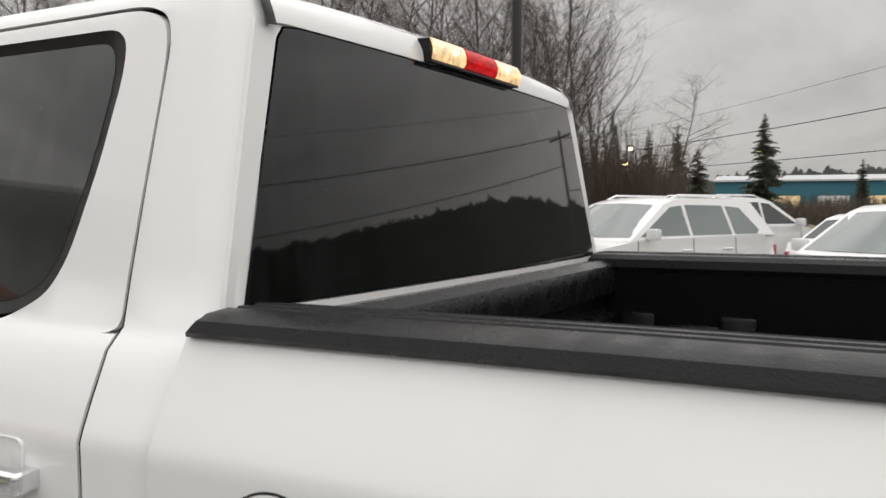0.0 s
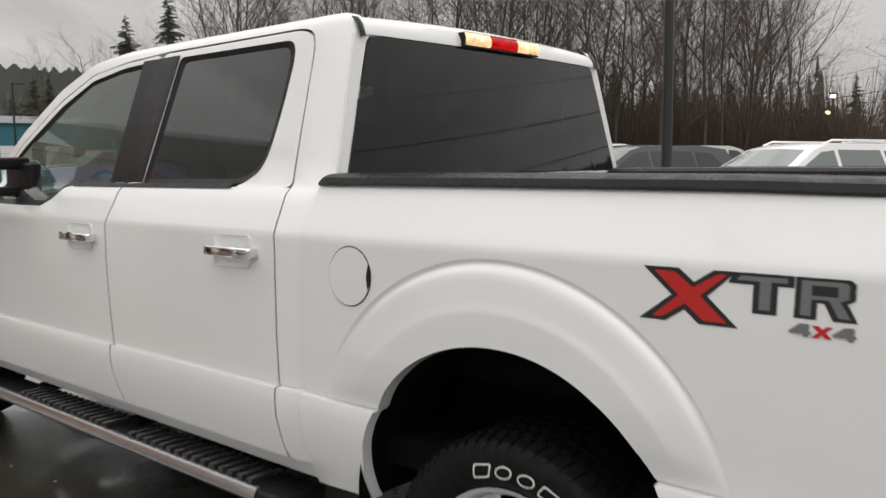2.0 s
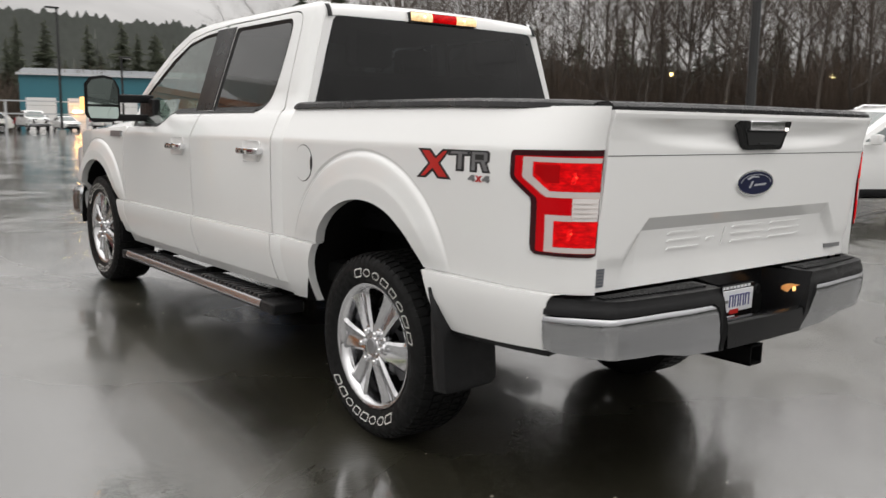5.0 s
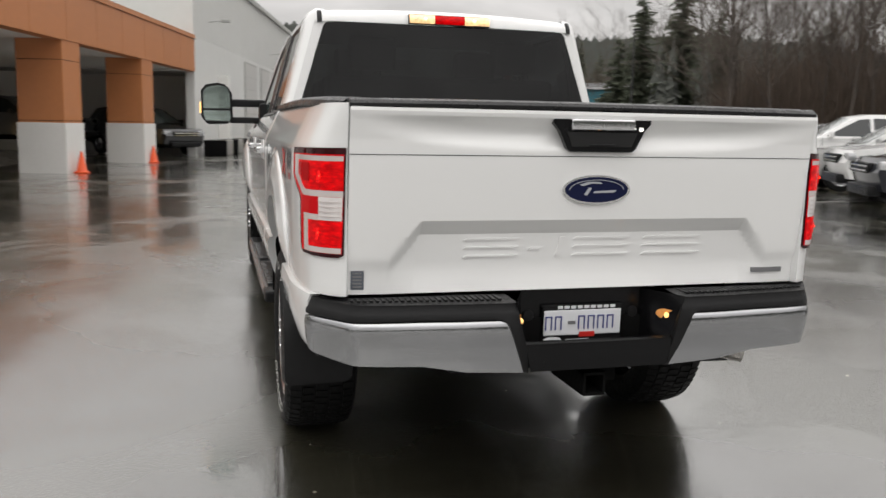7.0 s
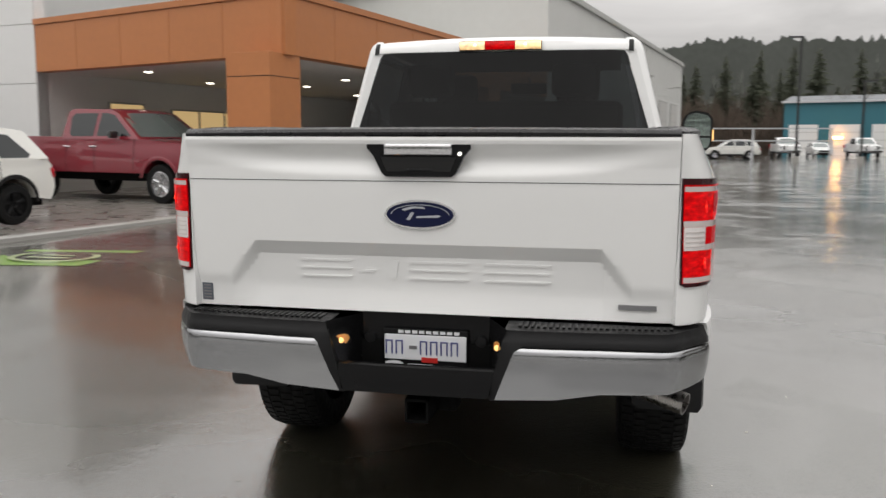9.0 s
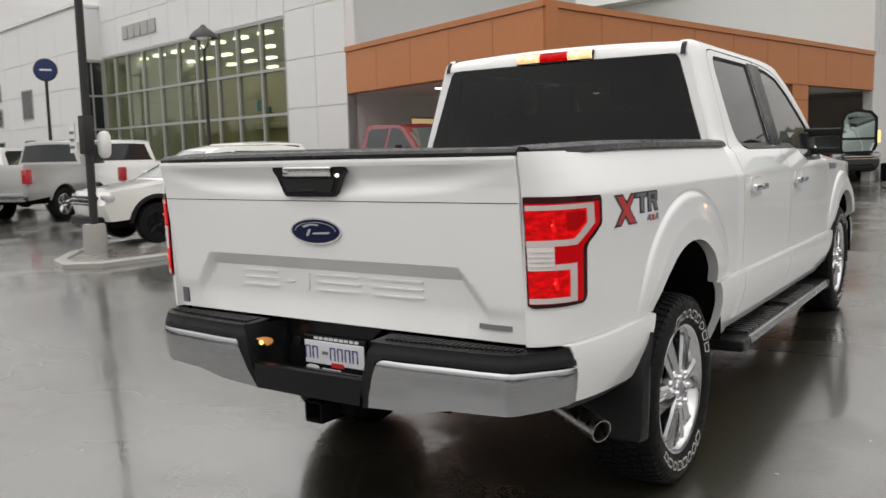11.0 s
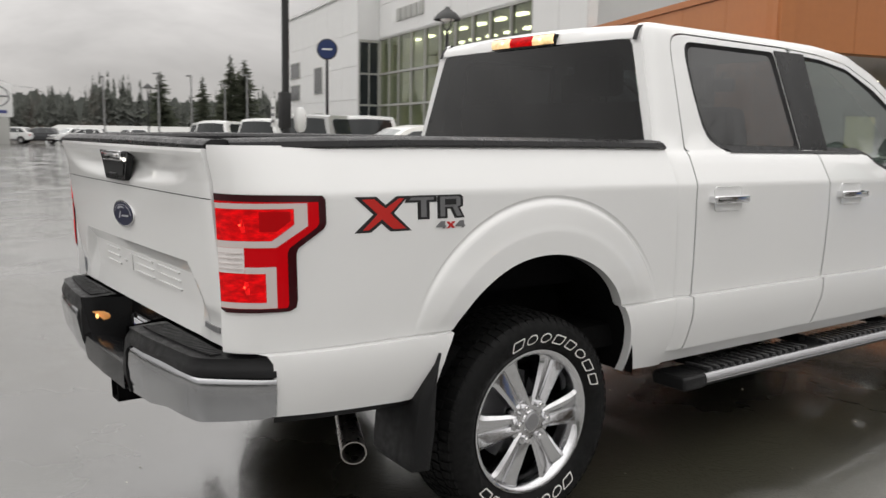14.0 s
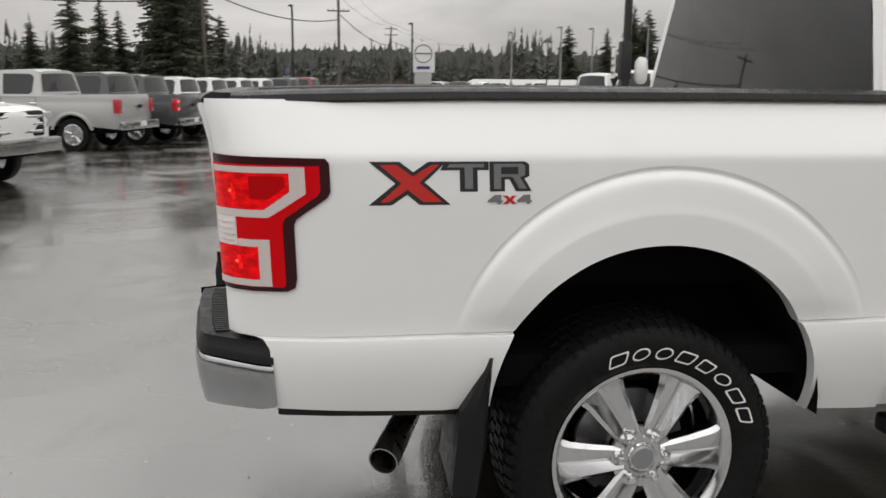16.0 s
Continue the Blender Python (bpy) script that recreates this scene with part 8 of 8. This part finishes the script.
# far ridge of woods, all round
# the mist is put into the ridge's grey-green colour
FARWOOD = material("far_misty_wood", (0.088, 0.095, 0.085), 0.9, vary=0.45, scale=0.06)
r0 = random.Random(5)
crowns = [(r0.random(), r0.uniform(0.3, 2.4), r0.uniform(0.12, 0.34)) for _ in range(900)]
bm = bmesh.new()
last = None
for k in range(7201):
    b = k * 0.05
    d = 330 + 25 * math.sin(radians(b * 3))
    off = (b + 180) % 360 - 180
    # the rise past 98 degrees is unseen, added to darken the rear window's reflection
    rise = lerp_table([(-40, 0.0), (-8, 18.0), (6, 25.0), (30, 27.0), (48, 12.0), (70, 0.0), (98, 0.0), (112, 20.0), (165, 24.0), (178, 6.0)], off)
    h = 12 + rise + 4 * noise.noise(Vector((b * 0.06, 0, 0))) + 2.4 * noise.noise(Vector((b * 0.6, 3, 0))) + 1.1 * noise.noise(Vector((b * 2.7, 8, 0))) + 0.7 * r0.random()
    h += max(crowns[j % 900][1] * (1 - min(1.0, abs(b - (j + crowns[j % 900][0]) * 0.4) / crowns[j % 900][2])) for j in range(int(b / 0.4) - 1, int(b / 0.4) + 2))
    x, y = polar(b, d)
    cur = (bm.verts.new((x, y, -1)), bm.verts.new((x, y, h)))
    if last:
        bm.faces.new((last[0], cur[0], cur[1], last[1]))
    last = cur
solid("backdrop", bm, FARWOOD, "far misty ridge of woods", "backdrop", kind="structure", smooth=False)
BROWNWOOD = material("far_leafless_wood", (0.098, 0.078, 0.066), 0.9, vary=0.35, scale=0.12)
bm = bmesh.new()
last = None
for k in range(561):
    b = -12 + k * 0.1
    h = 12.5 + 2.5 * noise.noise(Vector((b * 0.15, 5, 0))) + 1.6 * r0.random()
    x, y = polar(b, 305)
    cur = (bm.verts.new((x, y, -1)), bm.verts.new((x, y, h)))
    if last:
        bm.faces.new((last[0], cur[0], cur[1], last[1]))
    last = cur
solid("backdrop", bm, BROWNWOOD, "far brown belt of leafless trees", "backdrop", kind="structure", smooth=False)

# ---- planted island with a kerb, out on the lot ----
GRASS = material("wet_winter_grass", (0.085, 0.090, 0.035), 0.85, vary=0.3, scale=2, island=0.3)
EARTH = material("wet_bark_mulch", (0.060, 0.048, 0.034), 0.85, vary=0.3, scale=5, bump=0.4, bump_scale=30)
edge = [(11.6, 25.4), (24.0, 21.6), (27.5, 22.5), (27.5, 26.0), (24.5, 27.2), (12.4, 28.6), (11.3, 27.3)]
solid("planting_bed", laid(edge, 0.10, 0.2), EARTH, "low planted island of wet mulch and grass", "planting bed", kind="structure", smooth=False)
bm = bmesh.new()
loop = [(Vector((*edge[k], 0)), Vector((*edge[(k + 1) % len(edge)], 0))) for k in range(len(edge))]
for a, b in loop:
    d = (b - a).normalized()
    n = Vector((d.y, -d.x, 0)) * 0.09
    z = ground_z(a.x, a.y)
    v = [bm.verts.new(p + w + Vector((0, 0, z + h))) for p in (a - d * 0.05, b + d * 0.05) for w, h in ((n, -0.05), (n, 0.14), (-n, 0.15), (-n, 0.0))]
    for k in range(3):
        bm.faces.new((v[k], v[k + 1], v[k + 5], v[k + 4]))
solid("kerb", bm, KERB, "pale wet kerb round the planted island", "kerb", kind="structure", smooth=False)
rg = random.Random(41)
verts, faces = [], []
for _ in range(9000):
    u, w = rg.random(), rg.random()
    x, y = 11.9 + u * 15.2, 25.6 - u * 3.4 + w * (2.6 + u * 1.0)
    z, h, a = ground_z(x, y) + 0.09, rg.uniform(0.06, 0.24), rg.uniform(0, 6.28)
    dx, dy = math.cos(a) * 0.02, math.sin(a) * 0.02
    n = len(verts)
    verts += [(x - dx, y - dy, z), (x + dx, y + dy, z), (x + rg.uniform(-0.1, 0.1), y + rg.uniform(-0.1, 0.1), z + h)]
    faces.append((n, n + 1, n + 2))
me = bpy.data.meshes.new("grass")
me.from_pydata(verts, [], faces)
me.materials.append(GRASS)
tagged(new("grass", me), "short wet winter grass on the island", "grass", kind="stuff")
# pale grit and leaf bits lying on the wet lot
GRIT = material("pale_grit", (0.45, 0.42, 0.36), 0.6, island=0.5)
verts, faces = [], []
for _ in range(420):
    x, y = rg.uniform(-6.5, 7.5), rg.uniform(-4.5, 6.0)
    r = rg.uniform(0.002, 0.007)
    z, n = ground_z(x, y), len(verts)
    turn = rg.uniform(0, 6.28)
    for k in range(5):
        q = r * rg.uniform(0.6, 1.3)
        verts.append((x + q * 1.5 * math.cos(turn + k * 1.257), y + q * math.sin(turn + k * 1.257), z + 0.001))
    verts.append((x, y, z + r * 0.7))
    faces += [(n + k, n + (k + 1) % 5, n + 5) for k in range(5)]
me = bpy.data.meshes.new("grit")
me.from_pydata(verts, [], faces)
me.materials.append(GRIT)
tagged(new("grit", me), "pale grit and leaf bits on the asphalt", "grit", kind="stuff")

# ---- poles, lamps, wires ----
SIGNBLUE = material("sign_blue", (0.012, 0.03, 0.11), 0.35, vary=0.1, scale=6)
POLEBLACK = material("black_painted_pole", (0.018, 0.018, 0.018), 0.45, vary=0.2, scale=4)
WOODPOLE = material("weathered_pole_wood", (0.10, 0.085, 0.07), 0.8, vary=0.25, scale=4)
GALV = material("galvanised_pole", (0.30, 0.30, 0.30), 0.5, 0.6, vary=0.15, scale=4)
SODIUM = material("lit_sodium_lamp", (1, 0.8, 0.4), 0.3, emit=(1.0, 0.72, 0.28), emit_strength=22.0)
WHITECOVER = material("white_plastic_cover", (0.75, 0.75, 0.73), 0.4)


def light_pole(x, y, h, rad, label, mat=None, head=True, rz=0.0, lit=False):
    p = thing("light_pole", pose(x, y, ground_z(x, y), 0, 0, rz), label, "light pole", "light poles")
    part("mast", tube([(0, 0, -0.1), (0, 0, h * 0.5), (0, 0, h)], [rad, rad * 0.92, rad * 0.8], 10), mat or POLEBLACK, p)
    part("base", lathe([(0.0, 0.45), (rad * 2.4, 0.45), (rad * 2.6, 0.40), (rad * 2.6, -0.1)], 16, "Z"), KERB, p)
    if head:
        part("lamp_head", box((-0.10, -0.05, h - 0.10), (0.75, 0.25, h + 0.02), 0.03), mat or POLEBLACK, p)
        if lit:
            part("lens", lathe([(0.0, -0.17), (0.09, -0.14), (0.15, -0.06), (0.16, 0.02), (0.12, 0.09), (0.0, 0.10)], 16, "Z", (0.45, 0.1, h - 0.14)), SODIUM, p, "glowing warm globe lens")
        else:
            part("lens", box((0.15, 0.0, h - 0.115), (0.70, 0.20, h - 0.098)), LAMPCLEAR, p, smooth=False)
    return p


pole = light_pole(-8.62, 3.68, 8.5, 0.06, "black light pole with a box and white cover")
part("control_box", box((-0.065, -0.10, 1.42), (0.065, 0.06, 1.95), 0.015), POLEBLACK, pole)
bm = lathe([(0.0, 1.36), (0.05, 1.37), (0.085, 1.42), (0.095, 1.56), (0.085, 1.68), (0.05, 1.73), (0.0, 1.74)], 16, "Z", (0.07, 0.20, 0.0))
part("white_cover", bm, WHITECOVER, pole, "rounded white cover")
part("notice", box((-0.24, -0.13, 1.44), (-0.11, -0.11, 1.86), 0.004, 1), WHITECOVER, pole)
for z in (1.5, 1.60, 1.70):
    part("notice_bar", box((-0.225, -0.136, z), (-0.125, -0.129, z + 0.04)), DECALGREY, pole, smooth=False)
light_pole(8.72, 4.38, 9.5, 0.075, "tall black light pole among parked cars")
for b, d, h, a, what in ((-90.8, 62, 7.2, 180, "dark light pole with one arm"), (-85.2, 110, 7.0, 180, "dark light pole with one arm"), (-82.6, 76, 6.8, 180, "dark light pole with one arm"), (-75.8, 85, 6.6, 180, "slim light pole across the lot"), (-72.5, 80, 6.8, 180, "slim light pole across the lot"), (-70.4, 82, 6.8, 180, "slim light pole across the lot"), (-68.2, 90, 6.5, 180, "slim light pole across the lot"), (-66.8, 80, 6.9, 180, "slim light pole across the lot"), (-64.0, 85, 6.5, 180, "slim light pole across the lot"), (34, 60, 8.0, 0, "dark light pole at the wood's edge"), (21.0, 70, 7.5, 0, "dark light pole on the lot"), (27.5, 75, 10.0, 0, "dark light pole on the lot"), (16.0, 62, 5.6, 0, "light pole with white head on the lot"), (12.2, 60, 8.5, 180, "light pole on the lot")):
    x, y = polar(b, d)
    light_pole(x, y, h, 0.09, what, GALV if "slim" in what else POLEBLACK, True, a)
for b, d, h in ((53.5, 58, 5.0), (63.6, 58, 4.8), (57.1, 58, 3.2), (66.8, 58, 3.2), (73.8, 58, 5.5), (73.5, 58, 4.45), (82.0, 82, 6.6)):
    x, y = polar(b, d)
    light_pole(x, y, h, 0.06, "lit street lamp at the wood's edge", None, True, 180, True)


def lantern_post(x, y, h):
    p = thing("lantern_post", pose(x, y, ground_z(x, y)), "black lamp post with a bell lantern", "lamp post", "lantern posts")
    part("mast", tube([(0, 0, -0.1), (0, 0, 0.8), (0, 0, h - 0.55)], [0.07, 0.05, 0.04], 10), POLEBLACK, p)
    part("yoke", tube([(0, 0, h - 0.6), (0.17, 0, h - 0.45), (0.17, 0, h - 0.25)], 0.02, 6), POLEBLACK, p)
    part("yoke", tube([(0, 0, h - 0.6), (-0.17, 0, h - 0.45), (-0.17, 0, h - 0.25)], 0.02, 6), POLEBLACK, p)
    part("hood", lathe([(0.36, h - 0.30), (0.35, h - 0.25), (0.24, h - 0.12), (0.10, h - 0.03), (0.05, h + 0.04), (0.0, h + 0.05)], 24, "Z"), POLEBLACK, p)
    part("glass", lathe([(0.0, h - 0.36), (0.14, h - 0.34), (0.2, h - 0.28)], 20, "Z"), LAMPCLEAR, p)


lantern_post(-15.36, 11.67, 4.72)
x, y = polar(-73.4, 60)
lantern_post(x, y, 4.75)


sign = thing("pole_sign", pose(-27.4, 14.7, ground_z(-27.4, 14.7), 0, 0, 62), "round blue sign on a slim black pole", "sign")
part("mast", tube([(0, 0, -0.1), (0, 0, 2.2), (0, 0, 4.55)], [0.07, 0.06, 0.055], 10), POLEBLACK, sign)
part("sign_drum", lathe([(0.0, -0.09), (0.37, -0.09), (0.41, -0.06), (0.41, 0.06), (0.37, 0.09), (0.0, 0.09)], 32, "Y", (0, 0, 4.85)), POLEBLACK, sign)
for side in (-1, 1):
    part("sign_face", lathe([(0.0, side * 0.096), (0.355, side * 0.096), (0.365, side * 0.088)], 32, "Y", (0, 0, 4.85)), SIGNBLUE, sign, "blue disc")
    part("sign_stroke", box((-0.20, side * 0.098 - 0.004, 4.81), (0.20, side * 0.098 + 0.004, 4.88), 0.002, 1), WHITECOVER, sign)


def utility_pole(b, d, h, arms):
    x, y = polar(b, d)
    p = thing("utility_pole", pose(x, y, ground_z(x, y), 0, 0, 0), "weathered wooden utility pole with cross arms", "utility pole", "utility poles")
    part("mast", tube([(0, 0, -0.2), (0, 0, h)], [0.17, 0.12], 10), WOODPOLE, p)
    for z in arms:
        part("cross_arm", box((-0.06, -1.1, z - 0.06), (0.06, 1.1, z + 0.06), 0.01, 1), WOODPOLE, p)
        for o in (-1.0, -0.5, 0.5, 1.0):
            part("insulator", lathe([(0.0, 0.16), (0.04, 0.14), (0.05, 0.0)], 8, "Z", (0, o, z + 0.06)), GALV, p)
    return Vector((x, y, h))


tops = [utility_pole(-118, 60, 10.2, (9.8,)), utility_pole(-96.6, 62, 10.4, (8.6, 10.0)), utility_pole(-87.5, 84, 10.6, (8.4, 10.2)), utility_pole(-83.8, 150, 11.0, (9.6, 10.6)), utility_pole(-79, 230, 11.0, (10.4,))]
WIRE = material("black_cable", (0.015, 0.015, 0.015), 0.6)


def wire(a, b, sag, rad, name="overhead_wire"):
    pts = [a.lerp(b, t) - Vector((0, 0, 4 * sag * t * (1 - t))) for t in spread(0, 1, 18)]
    solid(name, tube(pts, rad, 5), WIRE, "black overhead cable between poles", "cable", "overhead cables")


for a, b in zip(tops, tops[1:]):
    wire(a - Vector((0, 0, 2.6)), b - Vector((0, 0, 3.2)), 0.9, 0.05)
    wire(a + Vector((0, -1.0, 0.1)), b + Vector((0, -1.0, 0.1)), 0.9, 0.018)
    wire(a + Vector((0, 1.0, 0.1)), b + Vector((0, 1.0, 0.1)), 0.9, 0.018)
far = [utility_pole(70.5, 86, 7.0, (6.6,)), utility_pole(104, 44, 8.6, (8.2,)), utility_pole(150, 40, 9.4, (9.0,))]
for a, b in zip(far, far[1:]):
    wire(a - Vector((0, 0, 0.4)), b - Vector((0, 0, 0.5)), 0.5, 0.03)
    wire(a - Vector((0, 0, 2.0)), b - Vector((0, 0, 3.4)), 0.4, 0.025)
    wire(a + Vector((0, 0, 1.2)), b + Vector((0, 0, 2.2)), 0.5, 0.012)

# ---- far buildings ----
TEAL = material("teal_metal_wall", (0.030, 0.145, 0.185), 0.5, vary=0.1, scale=0.3)
BLUEROOF = material("blue_metal_roof", (0.14, 0.27, 0.40), 0.4, vary=0.1, scale=0.3)
DEEPBLUE = material("deep_blue_wall", (0.014, 0.04, 0.13), 0.8, spec=0.15, vary=0.1, scale=0.3)
ROOFWHITE = material("white_roof_edge", (0.50, 0.51, 0.52), 0.5, vary=0.1, scale=0.5)
ROOFGREY = material("wet_grey_roof", (0.16, 0.17, 0.18), 0.6, vary=0.15, scale=0.3)
TAN = material("tan_wall", (0.42, 0.34, 0.20), 0.6, vary=0.1, scale=0.4)


def shed(name, a, b, deep, h, wall, band, doors, label, lit=False, roof=None):
    """A long low building whose front runs from a to b."""
    a, b = Vector((*a, 0)), Vector((*b, 0))
    length = (b - a).length
    m = framed(a, b - a)
    g = ground_z(*((a + b) / 2).xy) - 0.1
    root = thing(name, m @ Matrix.Translation((0, 0, g)), label, "building")
    part("wall", box((0, 0, 0), (length, deep, h)), wall, root, smooth=False)
    bm = bmesh.new()
    v = [bm.verts.new(p) for p in ((-0.3, -0.4, h), (length + 0.3, -0.4, h), (length + 0.3, deep / 2, h + deep * 0.07), (-0.3, deep / 2, h + deep * 0.07), (length + 0.3, deep + 0.4, h), (-0.3, deep + 0.4, h))]
    for q in ((0, 1, 2, 3), (3, 2, 4, 5), (0, 3, 5), (1, 4, 2)):
        bm.faces.new([v[i] for i in q])
    part("roof", bm, roof or ROOFWHITE, root, smooth=False)
    part("roof_edge", box((-0.3, -0.42, h - 0.12), (length + 0.3, -0.30, h + 0.12)), ROOFWHITE, root, smooth=False)
    if band:
        part("lower_band", box((0, -0.05, 0), (length, -0.01, band)), TAN if lit else WHITEPANEL, root, smooth=False)
    for k in range(doors):
        u = length * (k + 0.5) / doors
        w = min(2.0, length / doors * 0.36)
        d = part("door", box((u - w, -0.12, 0.0), (u + w, -0.03, h * 0.58), 0.01), WARMWINDOW if lit and k % 2 else WHITEPANEL, root, smooth=False)
        for j in range(3):
            part("door_rib", box((u - w, -0.15, h * 0.58 * (j + 1) / 4), (u + w, -0.115, h * 0.58 * (j + 1) / 4 + 0.05)), GREYWALL, d, smooth=False)
        part("post", box((u + w + 0.2, -0.10, 0), (u + w + 0.6, -0.04, h * 0.6)), wall, root, smooth=False)


shed("service_building", (20.6, 108), (51, 98), 16, 6.5, TEAL, 0, 7, "long teal metal building with white doors", False, ROOFGREY)
shed("low_building", (127.8, 24), (131, -14), 14, 5.2, TEAL, 1.7, 6, "low teal building with lit tan ground floor", True)
shed("workshop_building", (45, 62), (58, 48), 10, 3.6, BLUEROOF, 0, 2, "pale blue low workshop", False, BLUEROOF)
shed("warehouse_building", (-229, -21), (-230, 6), 34, 3.0, DEEPBLUE, 1.0, 3, "low deep blue warehouse", False, DEEPBLUE)
shed("shop_building", (-104, 20), (-92, 42), 12, 1.3, WHITEPANEL, 0, 4, "low white shop building", False, GREYWALL)

wl = thing("wall_lamp", pose(26.2, 105.2, 0), "lit orange lamp on the teal building", "lamp")
part("lens", box((-0.45, -0.25, 2.1), (0.45, 0.0, 2.4), 0.03), material("lit_orange_lamp", (1, 0.6, 0.3), 0.3, emit=(1.0, 0.45, 0.12), emit_strength=30.0), wl)
part("bracket", box((-0.05, 0.0, 2.2), (0.05, 1.4, 2.3)), POLEBLACK, wl, smooth=False)

# pylon sign with a plain silver winged shape
x, y = polar(-81.8, 90)
sign = thing("pylon_sign", pose(x, y, ground_z(x, y), 0, 0, 90), "white pylon sign with silver shape and blue bar", "sign")
part("pylon", box((-0.9, -0.15, 0), (0.9, 0.15, 2.8), 0.02), GREYWALL, sign)
part("panel", box((-1.25, -0.2, 2.6), (1.25, 0.2, 5.8), 0.04), WHITEPANEL, sign)
for s in (-1, 1):
    part("silver_ring", lathe([(0.86, s * 0.20), (0.98, s * 0.23), (0.98, s * 0.20)], 28, "Y", (0, 0, 4.55)), DECALGREY, sign)
    part("silver_wing", box((-0.8, s * 0.215 - 0.02, 4.50), (0.8, s * 0.215 + 0.02, 4.66), 0.01), DECALGREY, sign)
    part("blue_bar", box((-0.7, s * 0.21 - 0.015, 2.95), (0.7, s * 0.21 + 0.015, 3.25)), PLATEBLUE, sign, smooth=False)

# ---- small things round the hall ----
CONE = material("orange_cone", (0.80, 0.10, 0.02), 0.45)
for x, y in ((-4.15, 16.9), (-2.97, 22.3)):
    c = thing("traffic_cone", pose(x, y, ground_z(x, y)), "bright orange traffic cone by a column", "traffic cone", "traffic cones")
    part("cone", lathe([(0.13, 0.03), (0.115, 0.05), (0.025, 0.46), (0.018, 0.48), (0.0, 0.48)], 20, "Z"), CONE, c)
    part("foot", box((-0.15, -0.15, 0.0), (0.15, 0.15, 0.03), 0.01), CONE, c)
for k in range(6):
    p = HALL @ Vector((0.6 + k * 1.05, -0.55, 0))
    tagged(solid("concrete_block", box((p.x - 0.4, p.y - 0.3, ground_z(p.x, p.y)), (p.x + 0.4, p.y + 0.3, ground_z(p.x, p.y) + 0.55), 0.03), KERB if k % 2 else UNDER, "squat block along the hall wall", "block", "blocks by the hall"))
p = HALL @ Vector((4.6, -1.7, 0))
plough = thing("snow_plough", pose(p.x, p.y, ground_z(p.x, p.y), 0, 0, -10), "yellow plough blade beside the hall", "plough")
plough.scale = (0.6, 0.6, 0.6)
bm = bmesh.new()
rows = [[bm.verts.new((x, 0.25 * math.cos(t) - 0.1, 0.45 + 0.42 * math.sin(t))) for t in spread(-1.4, 1.4, 8)] for x in (-1.2, 1.2)]
for k in range(8):
    bm.faces.new((rows[0][k], rows[0][k + 1], rows[1][k + 1], rows[1][k]))
part("blade", bm, YELLOW, plough)
part("push_frame", box((-0.4, -0.9, 0.05), (0.4, 0.1, 0.25), 0.02), YELLOW, plough)
rack = thing("pipe_rack", pose(11.5, 70, ground_z(11.5, 70)), "white steel rack across the lot", "rack")
for x in (-6, 0, 6):
    part("upright", box((x - 0.08, -0.08, 0), (x + 0.08, 0.08, 2.6)), ROOFWHITE, rack, smooth=False)
for z in (1.5, 2.5):
    part("rail", box((-6.1, -0.05, z), (6.1, 0.05, z + 0.1)), ROOFWHITE, rack, smooth=False)
# low retaining wall before the wood, and plain buildings behind the camera's way
tagged(setting("wall_lot_edge", box((0, 0, 0), (26, 0.3, 0.9)), TAN, framed((30.5, 2, 0), (-0.25, 1, 0)), "low tan wall at the lot's edge"))
